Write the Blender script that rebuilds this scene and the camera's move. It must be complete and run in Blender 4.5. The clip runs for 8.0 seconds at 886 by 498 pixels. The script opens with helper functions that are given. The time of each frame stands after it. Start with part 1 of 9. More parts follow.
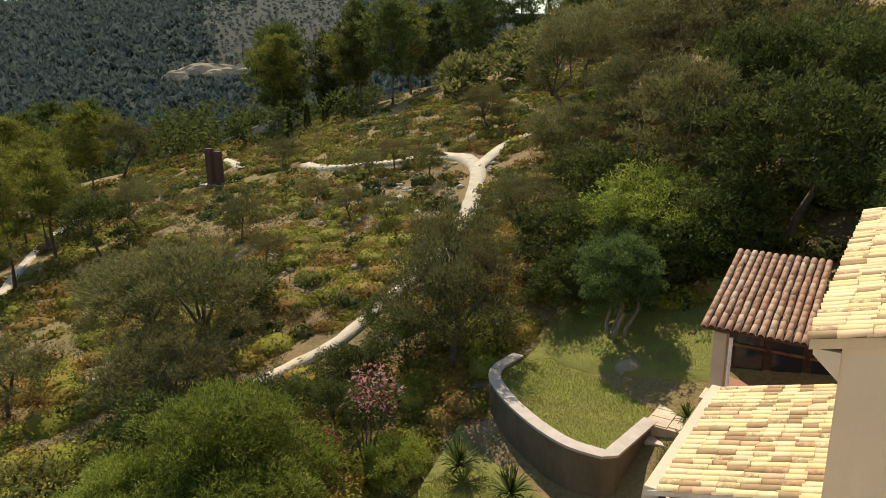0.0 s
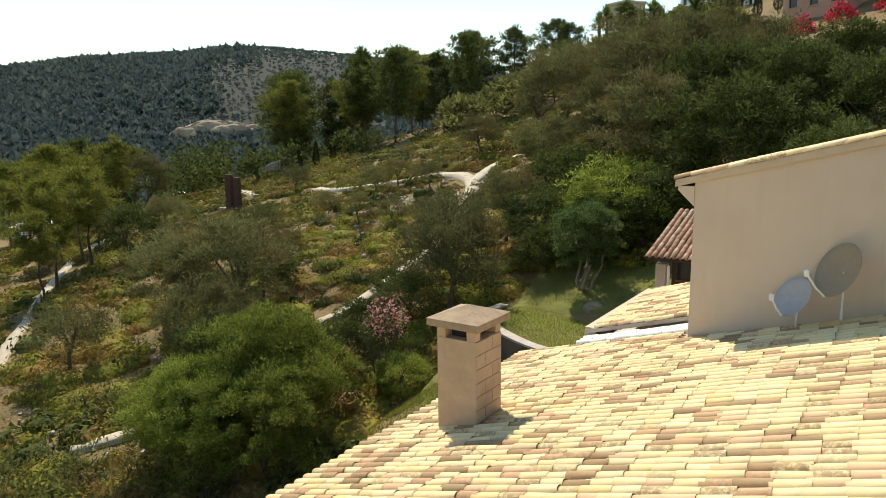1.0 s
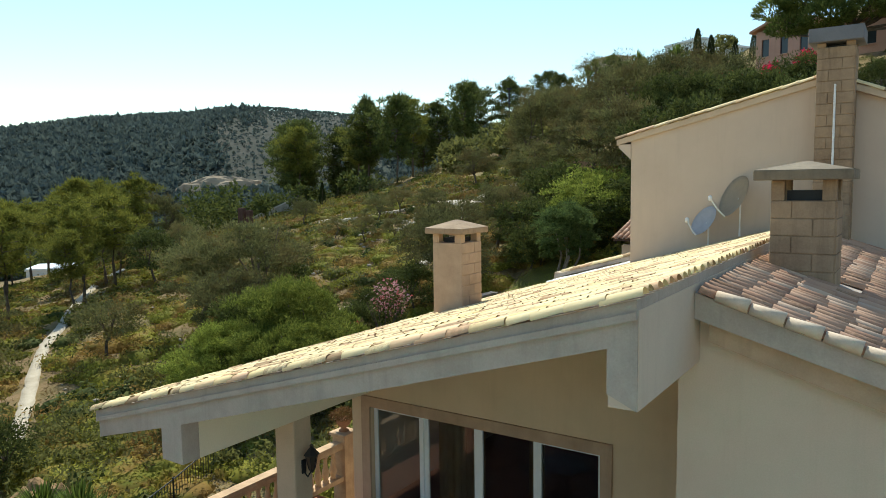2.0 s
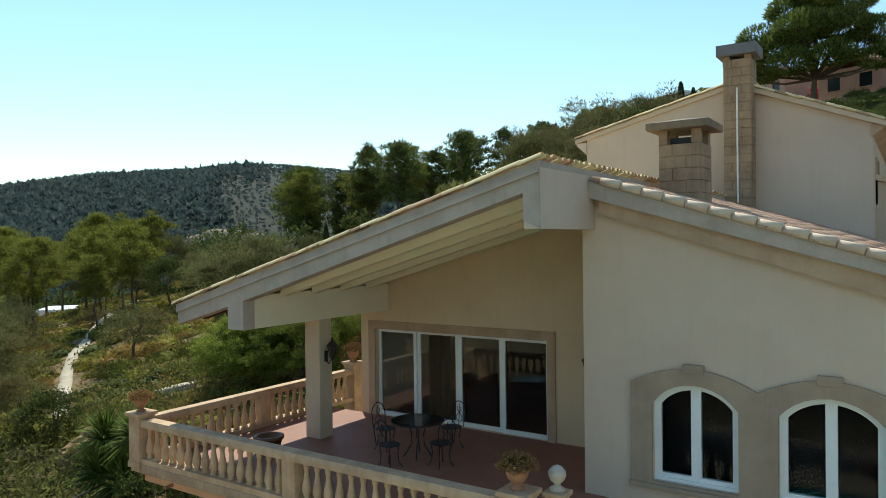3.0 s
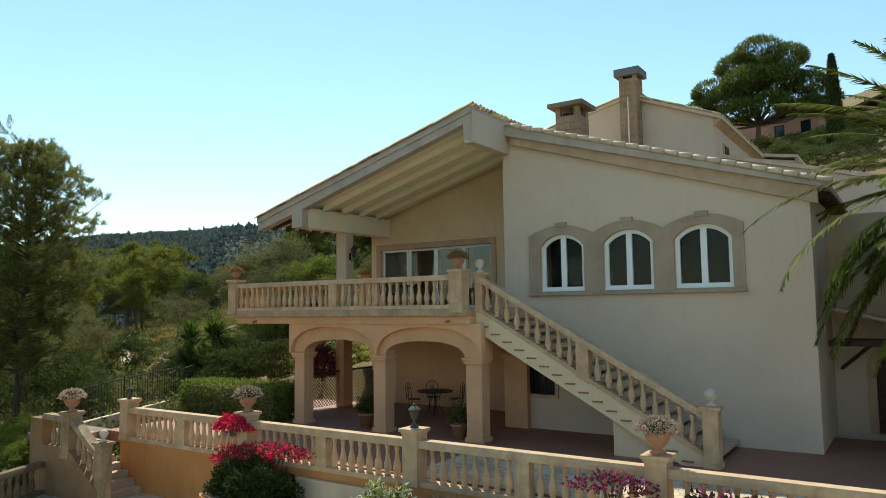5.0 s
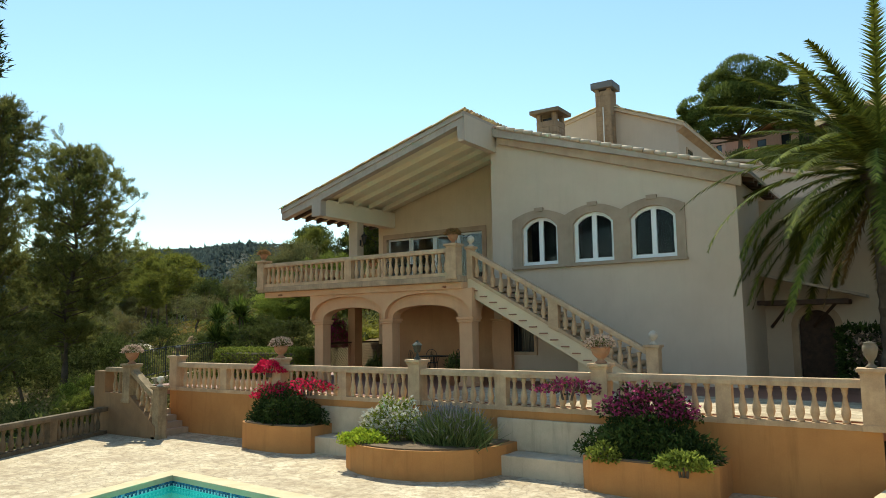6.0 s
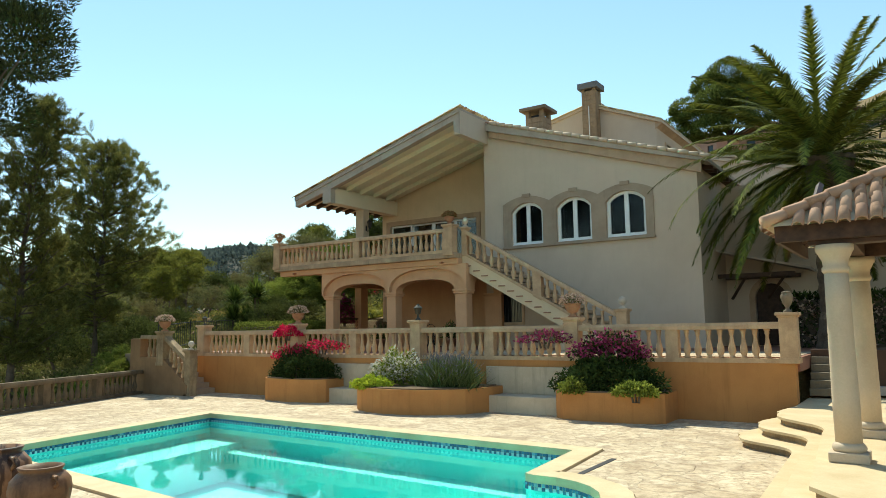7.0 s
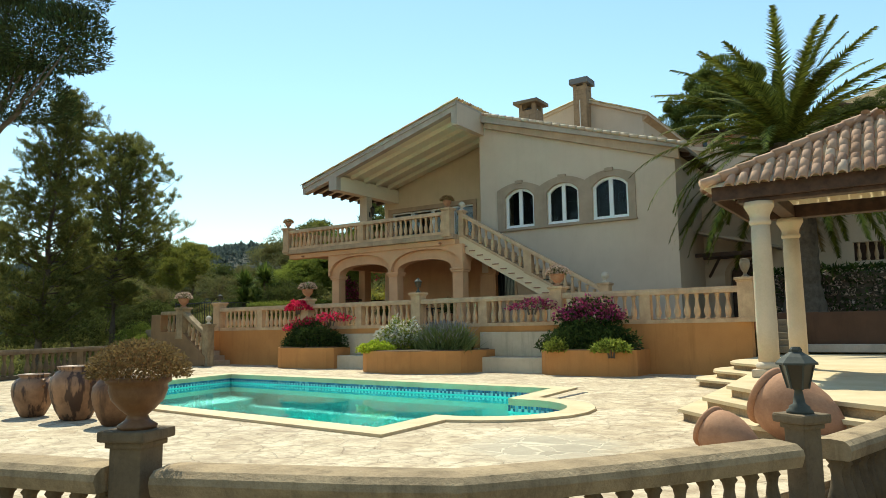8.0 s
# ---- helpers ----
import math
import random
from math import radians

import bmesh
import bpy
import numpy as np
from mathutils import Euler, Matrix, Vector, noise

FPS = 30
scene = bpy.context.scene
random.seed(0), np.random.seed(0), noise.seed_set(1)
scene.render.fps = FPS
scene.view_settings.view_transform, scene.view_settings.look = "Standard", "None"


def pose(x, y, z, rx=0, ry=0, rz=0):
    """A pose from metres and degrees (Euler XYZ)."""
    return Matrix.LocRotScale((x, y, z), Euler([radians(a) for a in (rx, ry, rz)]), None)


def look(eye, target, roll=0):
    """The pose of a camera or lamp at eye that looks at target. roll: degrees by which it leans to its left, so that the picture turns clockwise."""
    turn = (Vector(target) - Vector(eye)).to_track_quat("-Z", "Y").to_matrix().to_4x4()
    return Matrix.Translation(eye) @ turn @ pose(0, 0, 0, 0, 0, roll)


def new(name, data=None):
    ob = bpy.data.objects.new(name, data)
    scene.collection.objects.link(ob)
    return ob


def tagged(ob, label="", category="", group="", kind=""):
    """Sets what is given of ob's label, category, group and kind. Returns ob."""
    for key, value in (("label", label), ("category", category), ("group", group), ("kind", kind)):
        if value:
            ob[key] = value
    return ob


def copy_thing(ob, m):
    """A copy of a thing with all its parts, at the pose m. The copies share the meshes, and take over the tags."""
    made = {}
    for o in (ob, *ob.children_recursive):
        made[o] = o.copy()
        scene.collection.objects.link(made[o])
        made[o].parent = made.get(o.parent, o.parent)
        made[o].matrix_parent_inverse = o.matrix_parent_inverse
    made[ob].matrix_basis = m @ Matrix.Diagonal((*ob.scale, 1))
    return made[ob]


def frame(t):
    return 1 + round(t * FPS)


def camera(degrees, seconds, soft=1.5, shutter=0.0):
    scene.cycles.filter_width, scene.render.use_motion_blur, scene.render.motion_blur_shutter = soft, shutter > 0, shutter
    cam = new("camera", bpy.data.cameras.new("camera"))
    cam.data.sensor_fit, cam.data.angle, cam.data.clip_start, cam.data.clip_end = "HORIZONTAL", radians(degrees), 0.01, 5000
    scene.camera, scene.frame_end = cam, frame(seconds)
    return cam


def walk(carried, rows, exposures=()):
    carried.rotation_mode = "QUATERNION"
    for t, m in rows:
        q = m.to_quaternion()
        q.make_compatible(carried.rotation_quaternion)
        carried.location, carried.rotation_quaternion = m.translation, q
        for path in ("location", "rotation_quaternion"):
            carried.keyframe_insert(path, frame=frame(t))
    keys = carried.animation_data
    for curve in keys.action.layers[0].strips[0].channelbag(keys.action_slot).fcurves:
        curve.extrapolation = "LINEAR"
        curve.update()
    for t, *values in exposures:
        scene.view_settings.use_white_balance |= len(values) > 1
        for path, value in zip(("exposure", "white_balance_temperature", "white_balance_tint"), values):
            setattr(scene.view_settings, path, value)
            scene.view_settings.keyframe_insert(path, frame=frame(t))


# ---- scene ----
cam = camera(64.1, 8.0, soft=0.5)
METRES, EYE, TILT, LEAN, TURN = 34.5, 15.75, 0.0, 0.0, 34.0
ROWS = [
    (0.0, 0.0, 0.0, 0.0, -0.16, -14.73, 0.62),
    (0.5, -0.0004, -0.088, -0.0343, -0.19, -12.34, 0.61),
    (1.0, 0.0003, -0.1649, -0.0683, -0.2, -9.95, 0.62),
    (1.5, 0.0016, -0.2314, -0.1015, -0.19, -7.61, 0.71),
    (3.0, 0.01, -0.415, -0.195, -0.16, -0.55, 0.73),
    (3.5, 0.0157, -0.4788, -0.2273, -0.18, 1.31, 0.78),
    (4.0, 0.0201, -0.5412, -0.2595, -0.21, 2.68, 0.77),
    (4.5, 0.0231, -0.6029, -0.2899, -0.2, 3.72, 0.76),
    (6.0, 0.0258, -0.771, -0.363, -0.22, 6.22, 0.87),
    (6.5, 0.0265, -0.815, -0.3799, -0.21, 6.48, 0.88),
    (7.0, 0.0276, -0.851, -0.3946, -0.2, 6.44, 0.86),
    (7.5, 0.0288, -0.8786, -0.4074, -0.18, 6.44, 0.89),
    (8.0, 0.0291, -0.9061, -0.4198, -0.18, 6.36, 0.92),
]
walk(cam, [(t, pose(0, 0, EYE, TILT, LEAN, TURN) @ pose(METRES * x, METRES * y, METRES * z, 90 + pitch, roll, yaw)) for t, x, y, z, yaw, pitch, roll in ROWS],
     [(0.0, 0.46, 7450, 7), (1.5, 0.48, 6500, 1), (3.0, 0.36, 6120, -2.5), (4.0, 0.36, 6120, -2.5), (4.7, 0.40, 6280, -3), (6.0, 0.45, 6540, -4), (8.0, 0.49, 6600, -5)])

# ---- world and sun ----
SUN_EL, SUN_AZ = radians(53), radians(-47)      # azimuth from +Y towards +X
world = bpy.data.worlds.new("world")
scene.world = world
world.use_nodes = True
wn = world.node_tree
sky = wn.nodes.new("ShaderNodeTexSky")
sky.sky_type = "NISHITA"
sky.sun_disc = False
sky.sun_elevation, sky.sun_rotation = SUN_EL, SUN_AZ
sky.air_density, sky.dust_density, sky.ozone_density = 1.38, 0.03, 2.6
wn.links.new(sky.outputs[0], wn.nodes["Background"].inputs[0])
wn.nodes["Background"].inputs[1].default_value = 0.13
sun = new("sun", bpy.data.lights.new("sun", "SUN"))
sun.data.energy, sun.data.angle, sun.data.color = 4.5, radians(0.55), (1.0, 0.94, 0.84)
to_sun = Vector((math.sin(SUN_AZ) * math.cos(SUN_EL), math.cos(SUN_AZ) * math.cos(SUN_EL), math.sin(SUN_EL)))
sun.matrix_basis = look(tuple(to_sun * 60), (0, 0, 0))

# ---- materials ----
def material(name, build, rough=0.8, spec=0.3, bump=0.0):
    """A principled material; build(nodes, links) returns (colour socket, height socket or None)."""
    m = bpy.data.materials.new(name)
    m.use_nodes = True
    nt = m.node_tree
    p = nt.nodes["Principled BSDF"]
    p.inputs["Roughness"].default_value = rough
    p.inputs["Specular IOR Level"].default_value = spec
    colour, height = build(nt)
    if isinstance(colour, tuple):
        p.inputs["Base Color"].default_value = (*colour, 1)
    else:
        nt.links.new(colour, p.inputs["Base Color"])
    if height is not None and bump:
        b = nt.nodes.new("ShaderNodeBump")
        b.inputs["Strength"].default_value = 0.8
        b.inputs["Distance"].default_value = bump
        nt.links.new(height, b.inputs["Height"])
        nt.links.new(b.outputs[0], p.inputs["Normal"])
    return m


def world_coords(nt, scale=1.0):
    g = nt.nodes.new("ShaderNodeNewGeometry")
    mp = nt.nodes.new("ShaderNodeMapping")
    mp.inputs["Scale"].default_value = (scale,) * 3 if isinstance(scale, (int, float)) else scale
    nt.links.new(g.outputs["Position"], mp.inputs[0])
    return mp.outputs[0]


def noise_of(nt, vec, scale, detail=5, rough=0.6, out="Fac"):
    n = nt.nodes.new("ShaderNodeTexNoise")
    n.inputs["Scale"].default_value, n.inputs["Detail"].default_value, n.inputs["Roughness"].default_value = scale, detail, rough
    nt.links.new(vec, n.inputs["Vector"])
    return n.outputs[out]


def ramp(nt, fac, stops):
    r = nt.nodes.new("ShaderNodeValToRGB")
    e = r.color_ramp.elements
    while len(e) < len(stops):
        e.new(0.5)
    for el, (at, c) in zip(e, stops):
        el.position, el.color = at, (*c, 1)
    nt.links.new(fac, r.inputs[0])
    return r.outputs[0]


def mix(nt, fac, a, b, mode="MIX"):
    n = nt.nodes.new("ShaderNodeMix")
    n.data_type, n.blend_type = "RGBA", mode
    for sock, v in ((n.inputs[0], fac), (n.inputs[6], a), (n.inputs[7], b)):
        if isinstance(v, tuple):
            sock.default_value = (*v, 1)
        elif isinstance(v, (int, float)):
            sock.default_value = v
        else:
            nt.links.new(v, sock)
    return n.outputs[2]


def arith(nt, op, a, b=0.0):
    n = nt.nodes.new("ShaderNodeMath")
    n.operation = op
    for sock, v in ((n.inputs[0], a), (n.inputs[1], b)):
        if isinstance(v, (int, float)):
            sock.default_value = v
        else:
            nt.links.new(v, sock)
    return n.outputs[0]


def scaled(c, k):
    return tuple(min(1.0, v * k) for v in c)


def mottled(name, base, dark, scale=1.2, grain=40, rough=0.85, bump=0.004, streak=0.0, spec=0.25):
    """Plaster or stone: broad stains of a second colour, fine grain, optional runs of dirt down the face."""
    def build(nt):
        w = world_coords(nt)
        broad = noise_of(nt, w, scale, 6, 0.65)
        fine = noise_of(nt, w, grain, 3, 0.7)
        c = ramp(nt, broad, [(0.3, dark), (0.62, base), (0.9, scaled(base, 1.08))])
        c = mix(nt, 0.22, c, ramp(nt, fine, [(0.25, scaled(dark, 0.8)), (0.75, scaled(base, 1.12))]))
        if streak:
            run = noise_of(nt, world_coords(nt, (3.0, 3.0, 0.25)), 1.6, 5, 0.7)
            c = mix(nt, arith(nt, "MULTIPLY", ramp(nt, run, [(0.52, (0, 0, 0)), (0.75, (1, 1, 1))]), streak), c, scaled(dark, 0.55))
        return c, arith(nt, "ADD", fine, arith(nt, "MULTIPLY", broad, 2.0))
    return material(name, build, rough, spec, bump)


def plain(name, colour, rough=0.5, spec=0.4, metal=0.0, vary=0.12):
    def build(nt):
        n = noise_of(nt, world_coords(nt), 9, 5, 0.6)
        return ramp(nt, n, [(0.3, scaled(colour, 1 - vary)), (0.7, scaled(colour, 1 + vary))]), n
    m = material(name, build, rough, spec, 0.002)
    m.node_tree.nodes["Principled BSDF"].inputs["Metallic"].default_value = metal
    return m


def tile_build(stops, worn=(0.40, 0.28, 0.16), sunny=(0.78, 0.62, 0.34)):
    def build(nt):
        oi = nt.nodes.new("ShaderNodeObjectInfo")
        ge = nt.nodes.new("ShaderNodeNewGeometry")
        rnd = arith(nt, "FRACT", arith(nt, "ADD", oi.outputs["Random"], ge.outputs["Random Per Island"]))
        c = ramp(nt, rnd, stops)
        w = world_coords(nt)
        broad = noise_of(nt, w, 2.2, 6, 0.7)
        lich = noise_of(nt, w, 14, 5, 0.75)
        second = arith(nt, "FRACT", arith(nt, "MULTIPLY", rnd, 7.31))
        amount = arith(nt, "MULTIPLY", ramp(nt, second, [(0.72, (0, 0, 0)), (0.92, (1, 1, 1))]), ramp(nt, lich, [(0.36, (0, 0, 0)), (0.54, (1, 1, 1))]))
        c = mix(nt, arith(nt, "MULTIPLY", amount, 0.8), c, (0.24, 0.135, 0.072))
        c = mix(nt, 0.16, c, ramp(nt, broad, [(0.3, worn), (0.62, sunny)]))
        return c, lich
    return build


TILE_CREAM = [(0.0, (0.70, 0.52, 0.24)), (0.28, (0.76, 0.615, 0.355)), (0.52, (0.74, 0.58, 0.32)), (0.68, (0.71, 0.53, 0.27)), (0.75, (0.66, 0.42, 0.26)), (0.82, (0.55, 0.31, 0.175)), (0.87, (0.33, 0.19, 0.095)), (1.0, (0.25, 0.155, 0.08))]
TILE_PINK = [(0.0, (0.44, 0.25, 0.155)), (0.35, (0.52, 0.32, 0.21)), (0.7, (0.38, 0.20, 0.125)), (0.9, (0.58, 0.41, 0.29)), (1.0, (0.30, 0.17, 0.11))]
M_TILE = material("roof_tile_cream", tile_build(TILE_CREAM), 0.85, 0.2, 0.004)
M_TILE2 = material("roof_tile_rose", tile_build(TILE_PINK, (0.24, 0.14, 0.085), (0.50, 0.32, 0.21)), 0.85, 0.2, 0.004)
M_PLASTER = mottled("plaster_cream", (0.615, 0.492, 0.378), (0.53, 0.415, 0.316), 0.5, 60, 0.9, 0.003, 0.12)
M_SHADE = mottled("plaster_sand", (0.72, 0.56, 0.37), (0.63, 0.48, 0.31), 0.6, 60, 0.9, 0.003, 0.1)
M_LOGGIA = mottled("plaster_peach", (0.66, 0.385, 0.215), (0.54, 0.30, 0.165), 0.7, 55, 0.9, 0.003, 0.2)
M_VERGE = mottled("pale_verge_tile", (0.66, 0.52, 0.38), (0.50, 0.38, 0.27), 3.0, 40, 0.85, 0.003, 0.2)
M_NOSING = mottled("weathered_slab_edge", (0.50, 0.355, 0.225), (0.25, 0.175, 0.115), 2.0, 30, 0.9, 0.006, 0.7)
M_CHIMNEY = mottled("weathered_chimney_block", (0.40, 0.28, 0.175), (0.22, 0.15, 0.095), 2.2, 30, 0.9, 0.006, 0.5)
# streaked tan render, base colour darkened in place of the pines' shadow
M_STAIRWALL = mottled("shade_toned_tan_render", (0.31, 0.18, 0.09), (0.19, 0.112, 0.058), 0.9, 45, 0.9, 0.003, 0.4)
M_ORANGE = mottled("plaster_ochre", (0.53, 0.245, 0.082), (0.40, 0.175, 0.058), 0.7, 50, 0.9, 0.003, 0.35)
M_STONE = mottled("sandstone", (0.53, 0.375, 0.25), (0.38, 0.26, 0.17), 1.6, 45, 0.85, 0.005, 0.25)
M_SURROUND = mottled("grey_brown_sandstone", (0.42, 0.315, 0.225), (0.30, 0.22, 0.155), 1.6, 45, 0.85, 0.005, 0.3)
M_BAL = mottled("cast_stone", (0.61, 0.415, 0.25), (0.38, 0.245, 0.145), 2.6, 55, 0.85, 0.004, 0.35)
M_BALOLD = mottled("weathered_cast_stone", (0.43, 0.305, 0.175), (0.17, 0.115, 0.065), 2.4, 40, 0.9, 0.012, 0.65)
M_GREYSTONE = mottled("grey_fascia_stone", (0.49, 0.41, 0.345), (0.34, 0.28, 0.23), 1.3, 40, 0.85, 0.004, 0.3)
M_PALE = mottled("weathered_white_wall", (0.44, 0.38, 0.30), (0.27, 0.225, 0.17), 1.1, 40, 0.9, 0.004, 0.5)
M_BENCH = mottled("pale_limewash", (0.62, 0.50, 0.36), (0.42, 0.325, 0.225), 1.1, 40, 0.9, 0.004, 0.45)
# stained stone, its colour lowered further for pine shade and backlit faces
M_BALSHADE = mottled("shade_dark_cast_stone", (0.20, 0.14, 0.082), (0.085, 0.06, 0.038), 2.4, 40, 0.9, 0.008, 0.6)
M_DARKSTONE = mottled("lichen_stone", (0.27, 0.215, 0.145), (0.17, 0.13, 0.09), 1.4, 25, 0.9, 0.01, 0.3)
# brown render of the retaining wall, shade included in its colour
M_SHADERENDER = mottled("shade_toned_brown_render", (0.17, 0.125, 0.08), (0.10, 0.072, 0.046), 1.2, 25, 0.9, 0.008, 0.4)
M_FLOOR = mottled("terrace_tile", (0.32, 0.15, 0.098), (0.24, 0.108, 0.07), 1.5, 30, 0.6, 0.002)
M_WHITE = plain("white_lacquer", (0.80, 0.80, 0.78), 0.4, 0.5, 0, 0.03)
M_IRON = plain("black_iron", (0.025, 0.025, 0.027), 0.5, 0.4, 0.2)
M_WOOD = plain("dark_stained_wood", (0.060, 0.030, 0.018), 0.6, 0.3, 0, 0.4)
M_CREAM = mottled("column_stone", (0.60, 0.47, 0.335), (0.49, 0.375, 0.26), 1.5, 40, 0.7, 0.002, 0.1)
M_CLAY = mottled("terracotta", (0.46, 0.235, 0.13), (0.27, 0.125, 0.068), 3.0, 35, 0.85, 0.004, 0.2)
# glazed clay with runs; base darkened for tree shade on jar and urn
M_CLAYDARK = mottled("shade_dark_glazed_clay", (0.23, 0.115, 0.055), (0.085, 0.038, 0.018), 3.0, 25, 0.5, 0.003, 0.95)


def glazed_build(nt):
    """Brown clay with dark glaze run down from the shoulder."""
    w = world_coords(nt)
    run = noise_of(nt, world_coords(nt, (1.0, 1.0, 0.12)), 7.5, 4, 0.6)
    c = ramp(nt, noise_of(nt, w, 5, 5, 0.65), [(0.3, (0.17, 0.085, 0.042)), (0.7, (0.36, 0.19, 0.10))])
    c = mix(nt, ramp(nt, run, [(0.50, (0, 0, 0)), (0.57, (0.9, 0.9, 0.9))]), c, (0.045, 0.02, 0.012))
    return c, noise_of(nt, w, 30, 3, 0.6)


M_GLAZED = material("run_glazed_clay", glazed_build, 0.5, 0.35, 0.003)
M_VERDIGRIS = plain("weathered_green_metal", (0.062, 0.062, 0.050), 0.7, 0.25, 0.0, 0.35)
M_MILK = plain("smoked_lantern_glass", (0.048, 0.036, 0.024), 0.35, 0.5, 0, 0.1)
M_FLASH = plain("white_flashing", (0.78, 0.76, 0.72), 0.6, 0.3)
M_DISH = plain("satellite_dish_beige", (0.52, 0.43, 0.31), 0.5, 0.4, 0, 0.06)
M_DISHGREY = plain("satellite_dish_grey", (0.62, 0.62, 0.64), 0.5, 0.4, 0, 0.06)
M_CURTAIN = plain("ochre_curtain", (0.50, 0.34, 0.17), 0.9, 0.1)
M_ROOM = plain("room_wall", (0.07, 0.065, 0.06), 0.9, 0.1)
M_CERAMIC = plain("pale_stone_ornament", (0.54, 0.45, 0.35), 0.7, 0.3, 0, 0.15)
M_RUST = plain("rusted_steel", (0.10, 0.05, 0.035), 0.8, 0.2, 0, 0.4)
M_TRUNK = mottled("bark", (0.15, 0.115, 0.085), (0.07, 0.052, 0.038), 5, 25, 0.95, 0.02)
M_DRIFT = mottled("pale_twisted_bark", (0.30, 0.25, 0.20), (0.16, 0.125, 0.095), 4, 25, 0.95, 0.02)
M_SOFFIT = mottled("painted_soffit", (0.82, 0.72, 0.55), (0.74, 0.64, 0.48), 0.6, 40, 0.85, 0.002)


def glass():
    m = bpy.data.materials.new("window_glass")
    m.use_nodes = True
    nt = m.node_tree
    p = nt.nodes["Principled BSDF"]
    p.inputs["Base Color"].default_value = (0.75, 0.80, 0.82, 1)
    p.inputs["Roughness"].default_value = 0.02
    p.inputs["Transmission Weight"].default_value = 1.0
    p.inputs["IOR"].default_value = 1.22
    return m


M_GLASS = glass()
M_DOORGLASS = glass()
M_DOORGLASS.name = "sliding_door_glass"
M_DOORGLASS.node_tree.nodes["Principled BSDF"].inputs["IOR"].default_value = 1.5


def water():
    m = bpy.data.materials.new("pool_water")
    m.use_nodes = True
    nt = m.node_tree
    p = nt.nodes["Principled BSDF"]
    p.inputs["Base Color"].default_value = (0.68, 0.97, 0.95, 1)
    p.inputs["Roughness"].default_value = 0.0
    p.inputs["Transmission Weight"].default_value = 1.0
    p.inputs["IOR"].default_value = 1.13
    b = nt.nodes.new("ShaderNodeBump")
    b.inputs["Strength"].default_value, b.inputs["Distance"].default_value = 0.045, 0.02
    nt.links.new(noise_of(nt, world_coords(nt), 2.2, 3, 0.5), b.inputs["Height"])
    nt.links.new(b.outputs[0], p.inputs["Normal"])
    return m


M_WATER = water()


def leaf(name, a, b, dark, trans=0.35, rough=0.55, patch=None):
    """Foliage: every leaf its own tint, some light passing through."""
    m = bpy.data.materials.new(name)
    m.use_nodes = True
    nt = m.node_tree
    ge = nt.nodes.new("ShaderNodeNewGeometry")
    oi = nt.nodes.new("ShaderNodeObjectInfo")
    c = ramp(nt, ge.outputs["Random Per Island"], [(0.0, dark), (0.35, a), (0.8, b), (1.0, scaled(b, 1.15))])
    broad = noise_of(nt, world_coords(nt), 0.55, 4, 0.6)
    c = mix(nt, arith(nt, "MULTIPLY", ramp(nt, broad, [(0.38, (0, 0, 0)), (0.68, (1, 1, 1))]), 0.45), c, scaled(b, 0.75))
    if patch:
        dry = noise_of(nt, world_coords(nt), 0.42, 4, 0.6)
        c = mix(nt, arith(nt, "MULTIPLY", ramp(nt, dry, [(0.47, (0, 0, 0)), (0.60, (1, 1, 1))]), 0.75), c, patch)
    hs = nt.nodes.new("ShaderNodeHueSaturation")
    nt.links.new(c, hs.inputs["Color"])
    nt.links.new(arith(nt, "ADD", arith(nt, "MULTIPLY", oi.outputs["Random"], 0.5), 0.75), hs.inputs["Value"])
    p = nt.nodes["Principled BSDF"]
    p.inputs["Roughness"].default_value, p.inputs["Specular IOR Level"].default_value = max(rough, 0.75), 0.06
    nt.links.new(hs.outputs[0], p.inputs["Base Color"])
    tr = nt.nodes.new("ShaderNodeBsdfTranslucent")
    nt.links.new(hs.outputs[0], tr.inputs[0])
    mx = nt.nodes.new("ShaderNodeMixShader")
    mx.inputs[0].default_value = trans
    nt.links.new(p.outputs[0], mx.inputs[1])
    nt.links.new(tr.outputs[0], mx.inputs[2])
    nt.links.new(mx.outputs[0], nt.nodes["Material Output"].inputs[0])
    return m


L_OLIVE = leaf("olive_leaves", (0.128, 0.128, 0.048), (0.20, 0.19, 0.072), (0.066, 0.066, 0.029), 0.35, patch=(0.15, 0.112, 0.045))
L_DARK = leaf("dark_shrub_leaves", (0.070, 0.085, 0.024), (0.128, 0.142, 0.038), (0.034, 0.042, 0.013), 0.28)
L_BRIGHT = leaf("fresh_green_leaves", (0.165, 0.200, 0.034), (0.30, 0.325, 0.062), (0.066, 0.090, 0.018), 0.42)
L_PINE = leaf("pine_needles", (0.078, 0.096, 0.026), (0.135, 0.15, 0.040), (0.034, 0.045, 0.014))
L_NEARPINE = leaf("light_pine_needles", (0.145, 0.150, 0.045), (0.235, 0.225, 0.062), (0.065, 0.070, 0.024), 0.4)
L_LIGHTPINE = leaf("sunlit_pine_needles", (0.15, 0.155, 0.030), (0.24, 0.23, 0.042), (0.07, 0.074, 0.018), 0.4)
L_SCRUB = leaf("scrub_leaves", (0.178, 0.178, 0.028), (0.27, 0.25, 0.042), (0.10, 0.102, 0.018), 0.35, patch=(0.27, 0.145, 0.050))
L_DRY = leaf("dry_grass_blades", (0.19, 0.12, 0.048), (0.26, 0.17, 0.07), (0.10, 0.065, 0.028))
L_PALM = leaf("palm_leaflets", (0.085, 0.104, 0.018), (0.185, 0.195, 0.034), (0.028, 0.037, 0.009), 0.25, 0.5)
L_DARKPINE = leaf("dark_pine_needles", (0.034, 0.044, 0.016), (0.062, 0.074, 0.024), (0.016, 0.020, 0.009), 0.06)
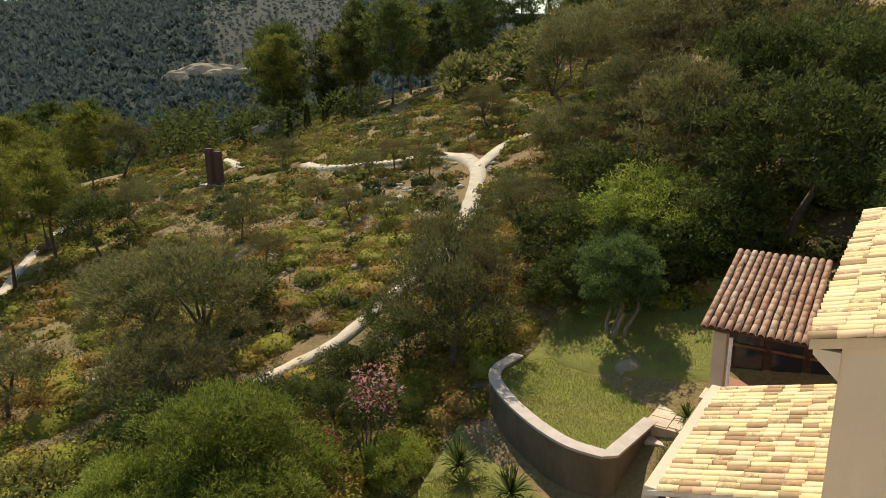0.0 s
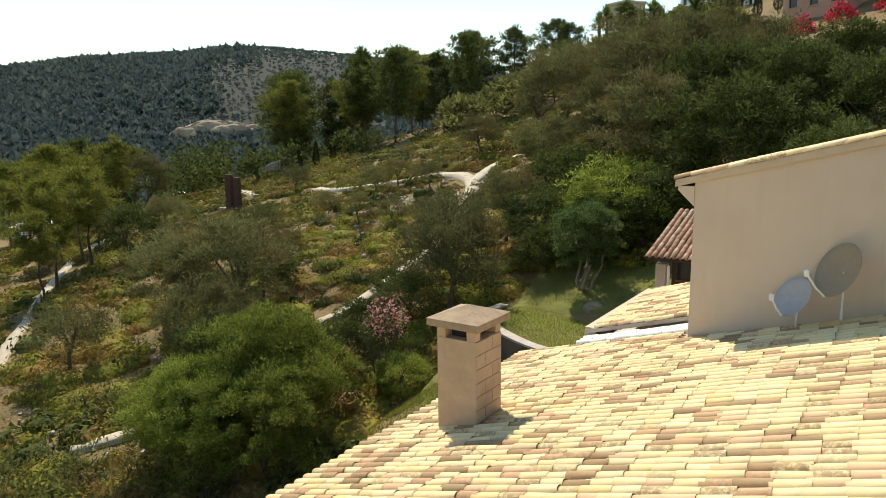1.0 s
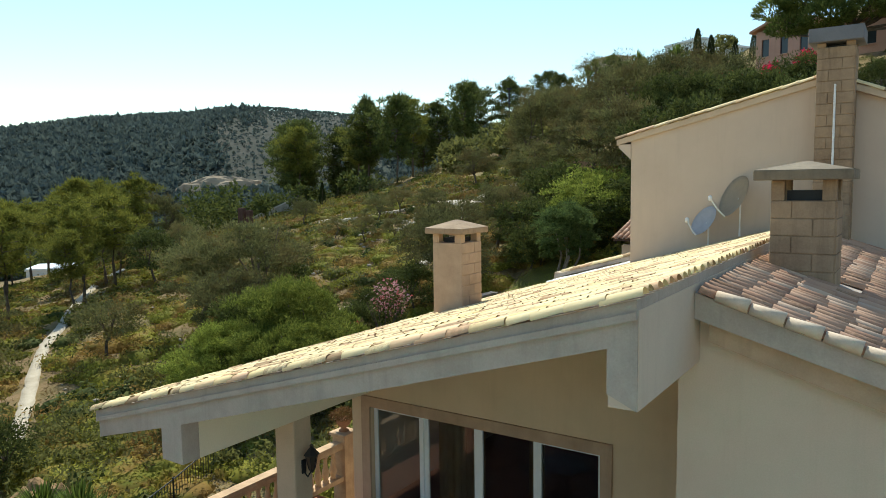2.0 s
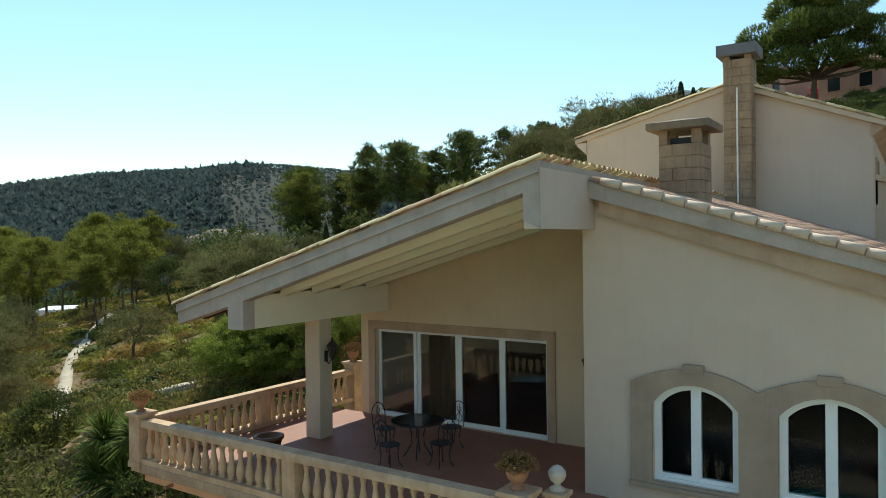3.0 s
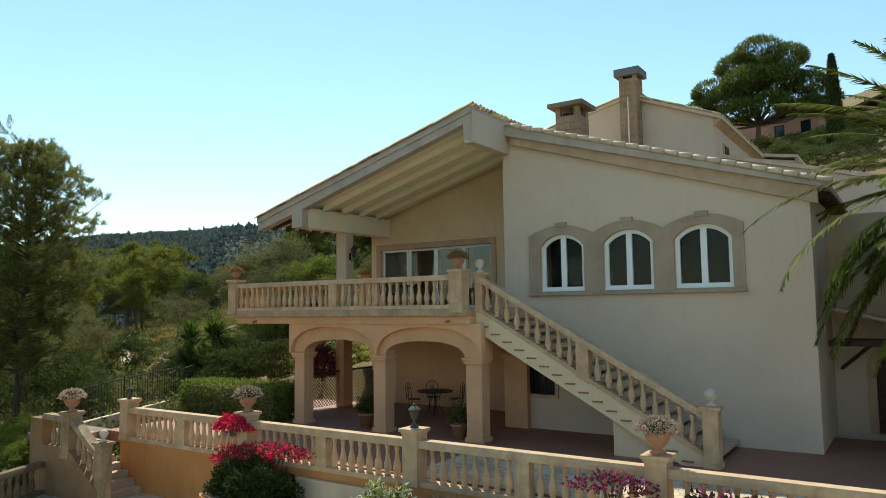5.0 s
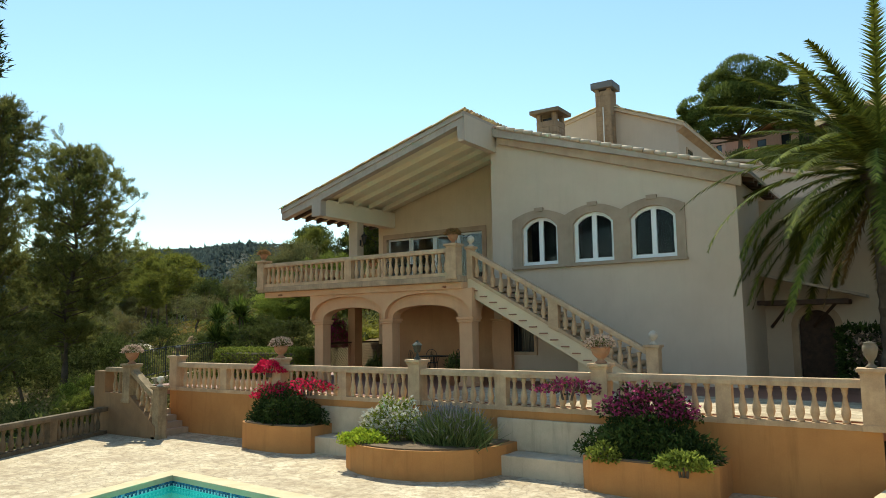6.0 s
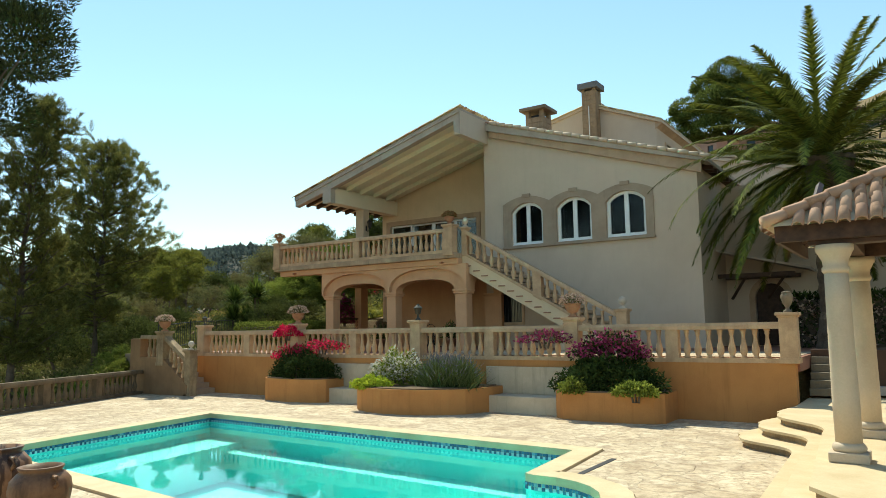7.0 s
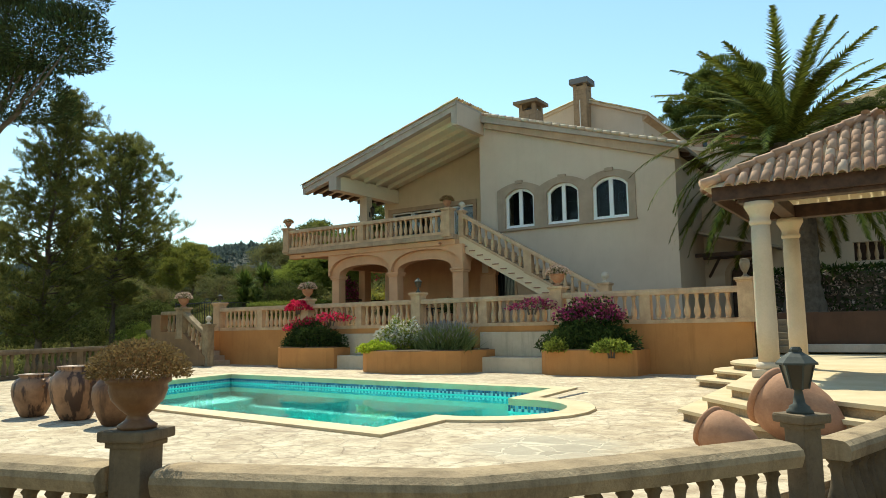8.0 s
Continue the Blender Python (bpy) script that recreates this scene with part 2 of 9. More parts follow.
L_CYPRESS = leaf("cypress_sprays", (0.034, 0.046, 0.016), (0.06, 0.074, 0.024), (0.016, 0.022, 0.009), 0.1)
L_LAWNTREE = leaf("blue_green_leaves", (0.105, 0.150, 0.048), (0.19, 0.25, 0.075), (0.045, 0.066, 0.022), 0.35)
L_TURF = leaf("turf_blades", (0.21, 0.245, 0.040), (0.31, 0.33, 0.058), (0.13, 0.15, 0.03), 0.4, patch=(0.27, 0.23, 0.07))
L_RED = leaf("magenta_bracts", (0.62, 0.016, 0.07), (0.75, 0.04, 0.12), (0.33, 0.01, 0.04), 0.4)
L_PURPLE = leaf("purple_bracts", (0.17, 0.026, 0.065), (0.34, 0.05, 0.14), (0.04, 0.014, 0.018), 0.2)
L_PINK = leaf("pink_petals", (0.72, 0.25, 0.28), (0.80, 0.45, 0.45), (0.55, 0.10, 0.08), 0.35)
L_FADED = leaf("faded_pink_petals", (0.42, 0.29, 0.22), (0.55, 0.42, 0.33), (0.20, 0.13, 0.09), 0.25)
L_LAV = leaf("lavender_stems", (0.10, 0.135, 0.045), (0.17, 0.20, 0.075), (0.045, 0.06, 0.02), 0.2)
L_SHRUB = leaf("garden_shrub_leaves", (0.135, 0.135, 0.043), (0.215, 0.205, 0.062), (0.07, 0.072, 0.025), 0.42)
L_STONEPINE = leaf("stone_pine_needles", (0.105, 0.135, 0.034), (0.18, 0.205, 0.05), (0.036, 0.05, 0.014), 0.35)
L_PLANTER = leaf("planter_leaves", (0.036, 0.056, 0.016), (0.068, 0.096, 0.024), (0.016, 0.025, 0.009), 0.2)
L_YUCCA = leaf("yucca_blades", (0.075, 0.112, 0.022), (0.175, 0.22, 0.042), (0.030, 0.046, 0.012), 0.3)
L_LAVTIP = leaf("lavender_spikes", (0.20, 0.19, 0.20), (0.30, 0.28, 0.30), (0.12, 0.11, 0.11), 0.2)
L_WHITE = leaf("white_petals", (0.72, 0.66, 0.55), (0.80, 0.76, 0.66), (0.5, 0.42, 0.32), 0.3)
L_LIME = leaf("lime_leaves", (0.30, 0.36, 0.03), (0.42, 0.46, 0.05), (0.15, 0.2, 0.02), 0.35)
L_DEADFLOWER = leaf("faded_succulent_leaves", (0.26, 0.125, 0.052), (0.36, 0.21, 0.085), (0.13, 0.085, 0.035), 0.2)
# leaf colour lifted and blued to carry the haze of distance
L_FAR = leaf("hazed_wood_leaves", (0.090, 0.112, 0.100), (0.140, 0.162, 0.140), (0.056, 0.070, 0.066), 0.25, 0.95)


def ground_build(nt):
    w = world_coords(nt)
    big = noise_of(nt, w, 0.09, 6, 0.6)
    mid = noise_of(nt, w, 0.7, 6, 0.65)
    fine = noise_of(nt, w, 9, 5, 0.7)
    c = ramp(nt, mid, [(0.28, (0.10, 0.085, 0.026)), (0.42, (0.19, 0.135, 0.052)), (0.56, (0.265, 0.165, 0.08)), (0.74, (0.36, 0.25, 0.155))])
    c = mix(nt, ramp(nt, big, [(0.46, (0, 0, 0)), (0.68, (1, 1, 1))]), c, (0.19, 0.145, 0.045))
    c = mix(nt, 0.4, c, ramp(nt, fine, [(0.3, (0.05, 0.042, 0.02)), (0.72, (0.34, 0.26, 0.15))]))
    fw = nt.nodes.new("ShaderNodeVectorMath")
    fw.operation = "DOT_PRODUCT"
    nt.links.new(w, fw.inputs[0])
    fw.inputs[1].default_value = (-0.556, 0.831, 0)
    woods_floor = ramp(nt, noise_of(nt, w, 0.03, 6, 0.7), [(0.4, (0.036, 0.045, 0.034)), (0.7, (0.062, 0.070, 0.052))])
    rw = nt.nodes.new("ShaderNodeVectorMath")
    rw.operation = "DOT_PRODUCT"
    nt.links.new(w, rw.inputs[0])
    rw.inputs[1].default_value = (0.831, 0.556, 0)
    # a bare grey-brown shoulder on the far hill
    wander = arith(nt, "MULTIPLY", arith(nt, "SUBTRACT", noise_of(nt, w, 0.012, 5, 0.65), 0.5), 0.16)
    slope_u = arith(nt, "DIVIDE", rw.outputs["Value"], arith(nt, "MAXIMUM", fw.outputs["Value"], 30.0))
    edge = arith(nt, "ADD", arith(nt, "SUBTRACT", slope_u, arith(nt, "MULTIPLY", fw.outputs["Value"], 0.0002)), wander)
    bare = arith(nt, "MULTIPLY", ramp(nt, arith(nt, "ADD", edge, 0.5), [(0.055, (0, 0, 0)), (0.085, (1, 1, 1)), (0.30, (1, 1, 1)), (0.36, (0, 0, 0))]), ramp(nt, arith(nt, "DIVIDE", fw.outputs["Value"], 1000.0), [(0.33, (0, 0, 0)), (0.37, (1, 1, 1))]))
    woods_floor = mix(nt, bare, woods_floor, ramp(nt, noise_of(nt, w, 0.09, 7, 0.75), [(0.38, (0.036, 0.041, 0.030)), (0.55, (0.056, 0.054, 0.042)), (0.74, (0.085, 0.075, 0.058))]))
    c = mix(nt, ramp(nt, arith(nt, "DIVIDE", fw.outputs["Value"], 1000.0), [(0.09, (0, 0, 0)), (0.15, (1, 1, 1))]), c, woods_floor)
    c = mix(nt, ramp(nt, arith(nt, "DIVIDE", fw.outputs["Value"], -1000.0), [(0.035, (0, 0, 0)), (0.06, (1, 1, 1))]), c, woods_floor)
    return c, fine


M_GROUND = material("dry_hillside", ground_build, 0.95, 0.1, 0.08)


def deck_build(nt):
    w = world_coords(nt)
    v = nt.nodes.new("ShaderNodeTexVoronoi")
    v.feature = "DISTANCE_TO_EDGE"
    v.inputs["Scale"].default_value = 2.3
    wob = noise_of(nt, w, 2.5, 3, 0.6, "Color")
    add = nt.nodes.new("ShaderNodeVectorMath")
    add.operation = "MULTIPLY_ADD"
    nt.links.new(wob, add.inputs[0])
    add.inputs[1].default_value = (0.35, 0.35, 0.0)
    nt.links.new(w, add.inputs[2])
    nt.links.new(add.outputs[0], v.inputs["Vector"])
    vc = nt.nodes.new("ShaderNodeTexVoronoi")
    vc.inputs["Scale"].default_value = 2.3
    nt.links.new(add.outputs[0], vc.inputs["Vector"])
    sep = nt.nodes.new("ShaderNodeSeparateColor")
    nt.links.new(vc.outputs["Color"], sep.inputs[0])
    c = ramp(nt, sep.outputs[0], [(0.0, (0.61, 0.47, 0.305)), (0.5, (0.70, 0.56, 0.38)), (1.0, (0.65, 0.515, 0.355))])
    big = noise_of(nt, w, 0.8, 6, 0.7)
    c = mix(nt, ramp(nt, big, [(0.42, (0, 0, 0)), (0.62, (0.62, 0.62, 0.62))]), c, (0.38, 0.275, 0.17))
    c = mix(nt, ramp(nt, noise_of(nt, w, 5.5, 5, 0.75), [(0.46, (0, 0, 0)), (0.60, (0.6, 0.6, 0.6))]), c, (0.27, 0.185, 0.11))
    c = mix(nt, ramp(nt, noise_of(nt, w, 1.9, 5, 0.65), [(0.48, (0, 0, 0)), (0.62, (0.52, 0.52, 0.52))]), c, (0.30, 0.205, 0.125))
    joint = ramp(nt, v.outputs["Distance"], [(0.012, (1, 1, 1)), (0.035, (0, 0, 0))])
    c = mix(nt, arith(nt, "MULTIPLY", joint, arith(nt, "MULTIPLY", ramp(nt, noise_of(nt, w, 0.45, 4, 0.6), [(0.45, (0.06, 0.06, 0.06)), (0.66, (0.45, 0.45, 0.45))]), 1.0)), c, (0.24, 0.18, 0.12))
    # worn crazy paving near the parapet
    off = nt.nodes.new("ShaderNodeVectorMath")
    off.operation = "SUBTRACT"
    nt.links.new(w, off.inputs[0])
    off.inputs[1].default_value = (15.0, -18.45, 0)
    far = nt.nodes.new("ShaderNodeVectorMath")
    far.operation = "LENGTH"
    nt.links.new(off.outputs[0], far.inputs[0])
    slab = mix(nt, ramp(nt, v.outputs["Distance"], [(0.02, (0, 0, 0)), (0.05, (1, 1, 1))]), (0.60, 0.50, 0.36), ramp(nt, sep.outputs[0], [(0.0, (0.30, 0.25, 0.18)), (1.0, (0.44, 0.36, 0.26))]))
    worn = arith(nt, "MULTIPLY", ramp(nt, arith(nt, "DIVIDE", arith(nt, "ADD", far.outputs["Value"], arith(nt, "MULTIPLY", big, 1.6)), 3.0), [(0.45, (1, 1, 1)), (0.62, (0, 0, 0))]), 0.8)
    c = mix(nt, worn, c, slab)
    return c, arith(nt, "SUBTRACT", noise_of(nt, w, 12, 4, 0.7), joint)


M_DECK = material("cream_flagstones", deck_build, 0.8, 0.25, 0.012)
M_COPING = mottled("pool_coping_stone", (0.66, 0.51, 0.31), (0.52, 0.38, 0.21), 1.6, 40, 0.75, 0.003)
M_PATH = mottled("pale_gravel", (0.54, 0.46, 0.35), (0.38, 0.31, 0.22), 1.2, 14, 0.95, 0.03)


def pool_build(nt):
    w = world_coords(nt)
    br = nt.nodes.new("ShaderNodeTexNoise")
    br.inputs["Scale"].default_value = 6
    nt.links.new(w, br.inputs["Vector"])
    return ramp(nt, br.outputs["Fac"], [(0.3, (0.17, 0.68, 0.62)), (0.7, (0.22, 0.74, 0.68))]), None


M_POOL = material("turquoise_mosaic", pool_build, 0.5, 0.3)


def band_build(nt):
    oi = nt.nodes.new("ShaderNodeObjectInfo")
    ge = nt.nodes.new("ShaderNodeNewGeometry")
    rnd = arith(nt, "FRACT", arith(nt, "ADD", oi.outputs["Random"], ge.outputs["Random Per Island"]))
    return ramp(nt, rnd, [(0.0, (0.025, 0.085, 0.16)), (0.5, (0.04, 0.14, 0.235)), (0.8, (0.07, 0.23, 0.33)), (1.0, (0.30, 0.50, 0.56))]), None


M_BAND = material("blue_glazed_tile", band_build, 0.2, 0.5)
M_BANDPALE = plain("pale_glazed_tile", (0.50, 0.66, 0.70), 0.25, 0.5, 0, 0.1)
M_GRASS = mottled("lawn_turf", (0.185, 0.185, 0.042), (0.13, 0.115, 0.035), 1.3, 24, 0.95, 0.03)
M_SOIL = mottled("garden_soil", (0.20, 0.13, 0.075), (0.12, 0.08, 0.045), 1.5, 20, 0.95, 0.02)

# ---- building helpers ----
BASE = {}
rng = np.random.default_rng(7)


def thing(name, at, label, category, group="", kind=""):
    """An empty at the base of a thing; its parts are built in world metres."""
    ob = new(name)
    ob.empty_display_size = 0.2
    ob.location = at
    BASE[ob.name] = Vector(at)
    return tagged(ob, label, category, group, kind)


def as_mesh(data, mat, name, smooth=False):
    if isinstance(data, bmesh.types.BMesh):
        me = bpy.data.meshes.new(name)
        bmesh.ops.recalc_face_normals(data, faces=data.faces)
        data.to_mesh(me)
        data.free()
    else:
        me = data
    if mat and not me.materials:
        me.materials.append(mat)
    if smooth:
        me.shade_smooth()
    return me


def part(name, data, mat, parent=None, label="", smooth=False, m=None, kind=""):
    """One mesh object, under a thing or under a part."""
    ob = new(name, as_mesh(data, mat, name, smooth))
    if parent:
        ob.parent = parent
        if parent.name in BASE:
            ob.matrix_parent_inverse = Matrix.Translation(-BASE[parent.name])
    if m is not None:
        ob.matrix_basis = m
    return tagged(ob, label, kind=kind)


def solid(name, data, mat, label, category, kind="", smooth=False, group=""):
    return tagged(part(name, data, mat, None, "", smooth), label, category, group, kind)


def box(bm, x0, x1, y0, y1, z0, z1, bevel=0.0, m=None):
    r = bmesh.ops.create_cube(bm, size=1.0)
    mat = Matrix.Translation(((x0 + x1) / 2, (y0 + y1) / 2, (z0 + z1) / 2)) @ Matrix.Diagonal((x1 - x0, y1 - y0, z1 - z0, 1))
    bmesh.ops.transform(bm, matrix=mat, verts=r["verts"])
    if bevel:
        es = list({e for v in r["verts"] for e in v.link_edges})
        out = bmesh.ops.bevel(bm, geom=es, offset=bevel, segments=2, affect="EDGES", profile=0.6)
        vs = list({v for f in out["faces"] for v in f.verts} | {v for v in r["verts"] if v.is_valid})
    else:
        vs = r["verts"]
    if m is not None:
        bmesh.ops.transform(bm, matrix=m, verts=vs)
    return bm


def bx(*a, **k):
    return box(bmesh.new(), *a, **k)


def lathe(profile, seg=12, m=None, bm=None):
    """A turned shape about z from (radius, height) pairs."""
    bm = bm or bmesh.new()
    rings = []
    for r, z in profile:
        ring = [bm.verts.new((r * math.cos(2 * math.pi * i / seg), r * math.sin(2 * math.pi * i / seg), z)) for i in range(seg)]
        rings.append(ring)
    for a, b in zip(rings, rings[1:]):
        for i in range(seg):
            bm.faces.new((a[i], a[(i + 1) % seg], b[(i + 1) % seg], b[i]))
    bm.faces.new(list(reversed(rings[0])))
    bm.faces.new(rings[-1])
    if m is not None:
        bmesh.ops.transform(bm, matrix=m, verts=[v for ring in rings for v in ring])
    return bm


def prism(poly, depth, m, holes=(), bm=None):
    """A plate with the outline poly (and holes) in its xy plane, from z 0 to depth, laid by m."""
    bm = bm or bmesh.new()
    own = []
    edges = []
    for loop in (poly, *holes):
        vs = [bm.verts.new((x, y, 0)) for x, y in loop]
        own += vs
        edges += [bm.edges.new((vs[i], vs[(i + 1) % len(vs)])) for i in range(len(vs))]
    fill = bmesh.ops.triangle_fill(bm, edges=edges, use_beauty=True)
    faces = [g for g in fill["geom"] if isinstance(g, bmesh.types.BMFace)]
    ext = bmesh.ops.extrude_face_region(bm, geom=faces, use_keep_orig=True)
    top = [g for g in ext["geom"] if isinstance(g, bmesh.types.BMVert)]
    bmesh.ops.translate(bm, vec=(0, 0, depth), verts=top)
    bmesh.ops.transform(bm, matrix=m, verts=own + top)
    return bm


# a plate standing in the xz plane: its x is world x, its y is world z, its thickness runs to +y
def stand_y(y):
    return Matrix(((1, 0, 0, 0), (0, 0, 1, y), (0, 1, 0, 0), (0, 0, 0, 1)))


# a plate standing in the yz plane: its x is world y, its y is world z, its thickness runs to +x
def stand_x(x):
    return Matrix(((0, 0, 1, x), (1, 0, 0, 0), (0, 1, 0, 0), (0, 0, 0, 1)))


def flat(z):
    return Matrix.Translation((0, 0, z))


def arch(x0, x1, z0, spring, top, n=10):
    """Outline of an opening with a flat arc on top, from its foot round."""
    w, h = (x1 - x0) / 2, top - spring
    r = (w * w + h * h) / (2 * h)
    cx, cz = (x0 + x1) / 2, top - r
    a = math.asin(min(1, w / r))
    pts = [(x0, z0), (x1, z0)]
    for i in range(n + 1):
        t = a - 2 * a * i / n
        pts.append((cx + r * math.sin(t), cz + r * math.cos(t)))
    return pts


def tube(points, radius, seg=6, bm=None, taper=None):
    """A round bar along points; taper gives the last radius."""
    bm = bm or bmesh.new()
    pts = [Vector(p) for p in points]
    rings = []
    n = len(pts)
    for i, p in enumerate(pts):
        d = (pts[min(i + 1, n - 1)] - pts[max(i - 1, 0)]).normalized()
        side = d.cross(Vector((0, 0, 1)))
        if side.length < 0.05:
            side = d.cross(Vector((1, 0, 0)))
        side.normalize()
        up = side.cross(d)
        r = radius if taper is None else radius + (taper - radius) * i / max(1, n - 1)
        rings.append([bm.verts.new(p + side * r * math.cos(2 * math.pi * k / seg) + up * r * math.sin(2 * math.pi * k / seg)) for k in range(seg)])
    for a, b in zip(rings, rings[1:]):
        for k in range(seg):
            bm.faces.new((a[k], a[(k + 1) % seg], b[(k + 1) % seg], b[k]))
    bm.faces.new(rings[0])
    bm.faces.new(rings[-1])
    return bm


def np_mesh(name, verts, quads=None, tris=None):
    """A mesh from arrays of vertices and of quads or triangles."""
    if quads is not None and np.shape(quads)[1] == 3:
        quads, tris = None, quads
    me = bpy.data.meshes.new(name)
    v = np.asarray(verts, np.float32)
    fs = [(q, k) for q, k in ((quads, 4), (tris, 3)) if q is not None and len(q)]
    me.vertices.add(len(v))
    me.vertices.foreach_set("co", v.ravel())
    loops = np.concatenate([np.asarray(q, np.int32).ravel() for q, k in fs])
    sizes = np.concatenate([np.full(len(q), k, np.int32) for q, k in fs])
    me.loops.add(len(loops))
    me.loops.foreach_set("vertex_index", loops)
    me.polygons.add(len(sizes))
    me.polygons.foreach_set("loop_start", np.concatenate([[0], np.cumsum(sizes)[:-1]]).astype(np.int32))
    me.update(calc_edges=True)
    return me


def unit(v):
    return v / np.maximum(np.linalg.norm(v, axis=1, keepdims=True), 1e-6)


def leaves_np(centres, outward, length, width, g, droop=0.0, spread=0.8):
    """One slim three-cornered leaf at every centre; outward is the rough way that it points."""
    n = len(centres)
    axis = unit(outward + spread * g.normal(size=(n, 3)) - np.array([0, 0, droop]))
    side = unit(np.cross(axis, g.normal(size=(n, 3))))
    k = (0.7 + 0.6 * g.random((n, 1)))
    a = centres + side * width * k * 0.5
    b = centres - side * width * k * 0.5
    c = centres + axis * length * k
    v = np.stack([a, b, c], 1).reshape(-1, 3)
    return v, np.arange(3 * n, dtype=np.int32).reshape(-1, 3)


def crown_np(g, size, clumps, per, length, width, flatten=0.75, shell=0.6, droop=0.0, clump_r=0.28, low=-0.55, bias=0.3):
    """A crown of leaves about the origin: clumps of uneven size scattered in an ellipsoid, with gaps between them."""
    d = unit(g.normal(size=(clumps, 3)))
    d[:, 2] = np.where(d[:, 2] < low, -d[:, 2], d[:, 2])
    rad = (shell + (1 - shell) * g.random((clumps, 1)) ** 0.6) * (0.75 + 0.4 * g.random((clumps, 1)))
    c = d * rad * size * np.array([1, 1, flatten])
    r = clump_r * size * (0.6 + 0.8 * g.random(clumps))
    idx = np.repeat(np.arange(clumps), per)
    o = unit(g.normal(size=(len(idx), 3)))
    o[:, 2] = np.abs(o[:, 2]) * (1 - bias) + o[:, 2] * bias
    p = c[idx] + o * (r[idx] * (0.35 + 0.65 * g.random(len(idx)) ** 0.5))[:, None]
    return leaves_np(p, o + 0.5 * d[idx], length, width, g, droop)


def balustrade_profile(h):
    return [(0.070, 0.0), (0.070, 0.05 * h), (0.050, 0.08 * h), (0.058, 0.12 * h), (0.082, 0.24 * h), (0.078, 0.36 * h), (0.050, 0.56 * h), (0.036, 0.74 * h), (0.044, 0.82 * h), (0.060, 0.86 * h), (0.046, 0.90 * h), (0.066, 0.95 * h), (0.066, 1.0 * h)]


def balusters(parent, a, b, z0a, z0b, h, pitch=0.24, mesh_of={}, mat=None):
    """Turned balusters between the plan points a and b, on a line that runs from z0a to z0b."""
    key = (round(h, 3), mat.name if mat else "")
    if key not in mesh_of:
        mesh_of[key] = as_mesh(lathe(balustrade_profile(h), 10), mat or M_BAL, "baluster", True)
    a, b = Vector(a), Vector(b)
    n = max(1, round((b - a).length / pitch))
    for i in range(n):
        t = (i + 0.5) / n
        p = a.lerp(b, t)
        part("baluster", mesh_of[key], None, parent, m=pose(p.x, p.y, z0a + (z0b - z0a) * t, 0, 0, rng.uniform(0, 36)))


def bar(a, b, z0a, z0b, width, height, over=0.0, bevel=0.02):
    """A rail between plan points a and b, its underside from z0a to z0b, sheared along its run and upright in section."""
    a, b = Vector(a), Vector(b)
    d = (b - a).normalized()
    a, b = a - d * over, b + d * over
    s = Vector((-d.y, d.x)) * width / 2
    bm = bmesh.new()
    prof = [(-1, 0), (-1, 0.55), (-0.82, 1), (0.82, 1), (1, 0.55), (1, 0)] if bevel else [(-1, 0), (-1, 1), (1, 1), (1, 0)]
    ends = []
    for p, z in ((a, z0a), (b, z0b)):
        ends.append([bm.verts.new((p.x + s.x * u, p.y + s.y * u, z + height * v)) for u, v in prof])
    n = len(prof)
    for i in range(n):
        bm.faces.new((ends[0][i], ends[0][(i + 1) % n], ends[1][(i + 1) % n], ends[1][i]))
    bm.faces.new(ends[0])
    bm.faces.new(ends[1])
    return bm


def post(parent, x, y, z0, z1, w=0.36, name="post", cap=True, turn=0.0, mat=None):
    """A square stone pier: shaft with a sunk edge, plinth and moulded cap."""
    h = w / 2
    mat = mat or M_BAL
    M = pose(x, y, 0, 0, 0, turn)
    p = part(name, bx(-h + 0.02, h - 0.02, -h + 0.02, h - 0.02, z0 + 0.10, z1 - 0.09, bevel=0.012, m=M), mat, parent)
    part("post_plinth", bx(-h, h, -h, h, z0, z0 + 0.12, bevel=0.012, m=M), mat, p)
    part("post_neck", bx(-h, h, -h, h, z1 - 0.11, z1 - 0.07, bevel=0.01, m=M), mat, p)
    part("post_cap", bx(-h - 0.035, h + 0.035, -h - 0.035, h + 0.035, z1 - 0.07, z1, bevel=0.018, m=M), mat, p)
    return p


# ---- roof tiles ----
def tile_arrays(length, r, seg=6, thick=0.016, taper=0.85):
    """A barrel tile: x runs down the slope, z is up; the wide end is at x = length."""
    v = []
    for x, k in ((0.0, taper), (length, 1.0)):
        for i in range(seg + 1):
            a = math.pi * i / seg
            v.append((x, -r * k * math.cos(a), r * k * math.sin(a) * 0.85))
    for i in range(seg + 1):
        a = math.pi * i / seg
        v.append((length, -(r - thick) * math.cos(a), (r - thick) * math.sin(a) * 0.85))
    q = []
    n = seg + 1
    for i in range(seg):
        q.append((i, i + 1, n + i + 1, n + i))
        q.append((n + i, n + i + 1, 2 * n + i + 1, 2 * n + i))
    return np.array(v), np.array(q)


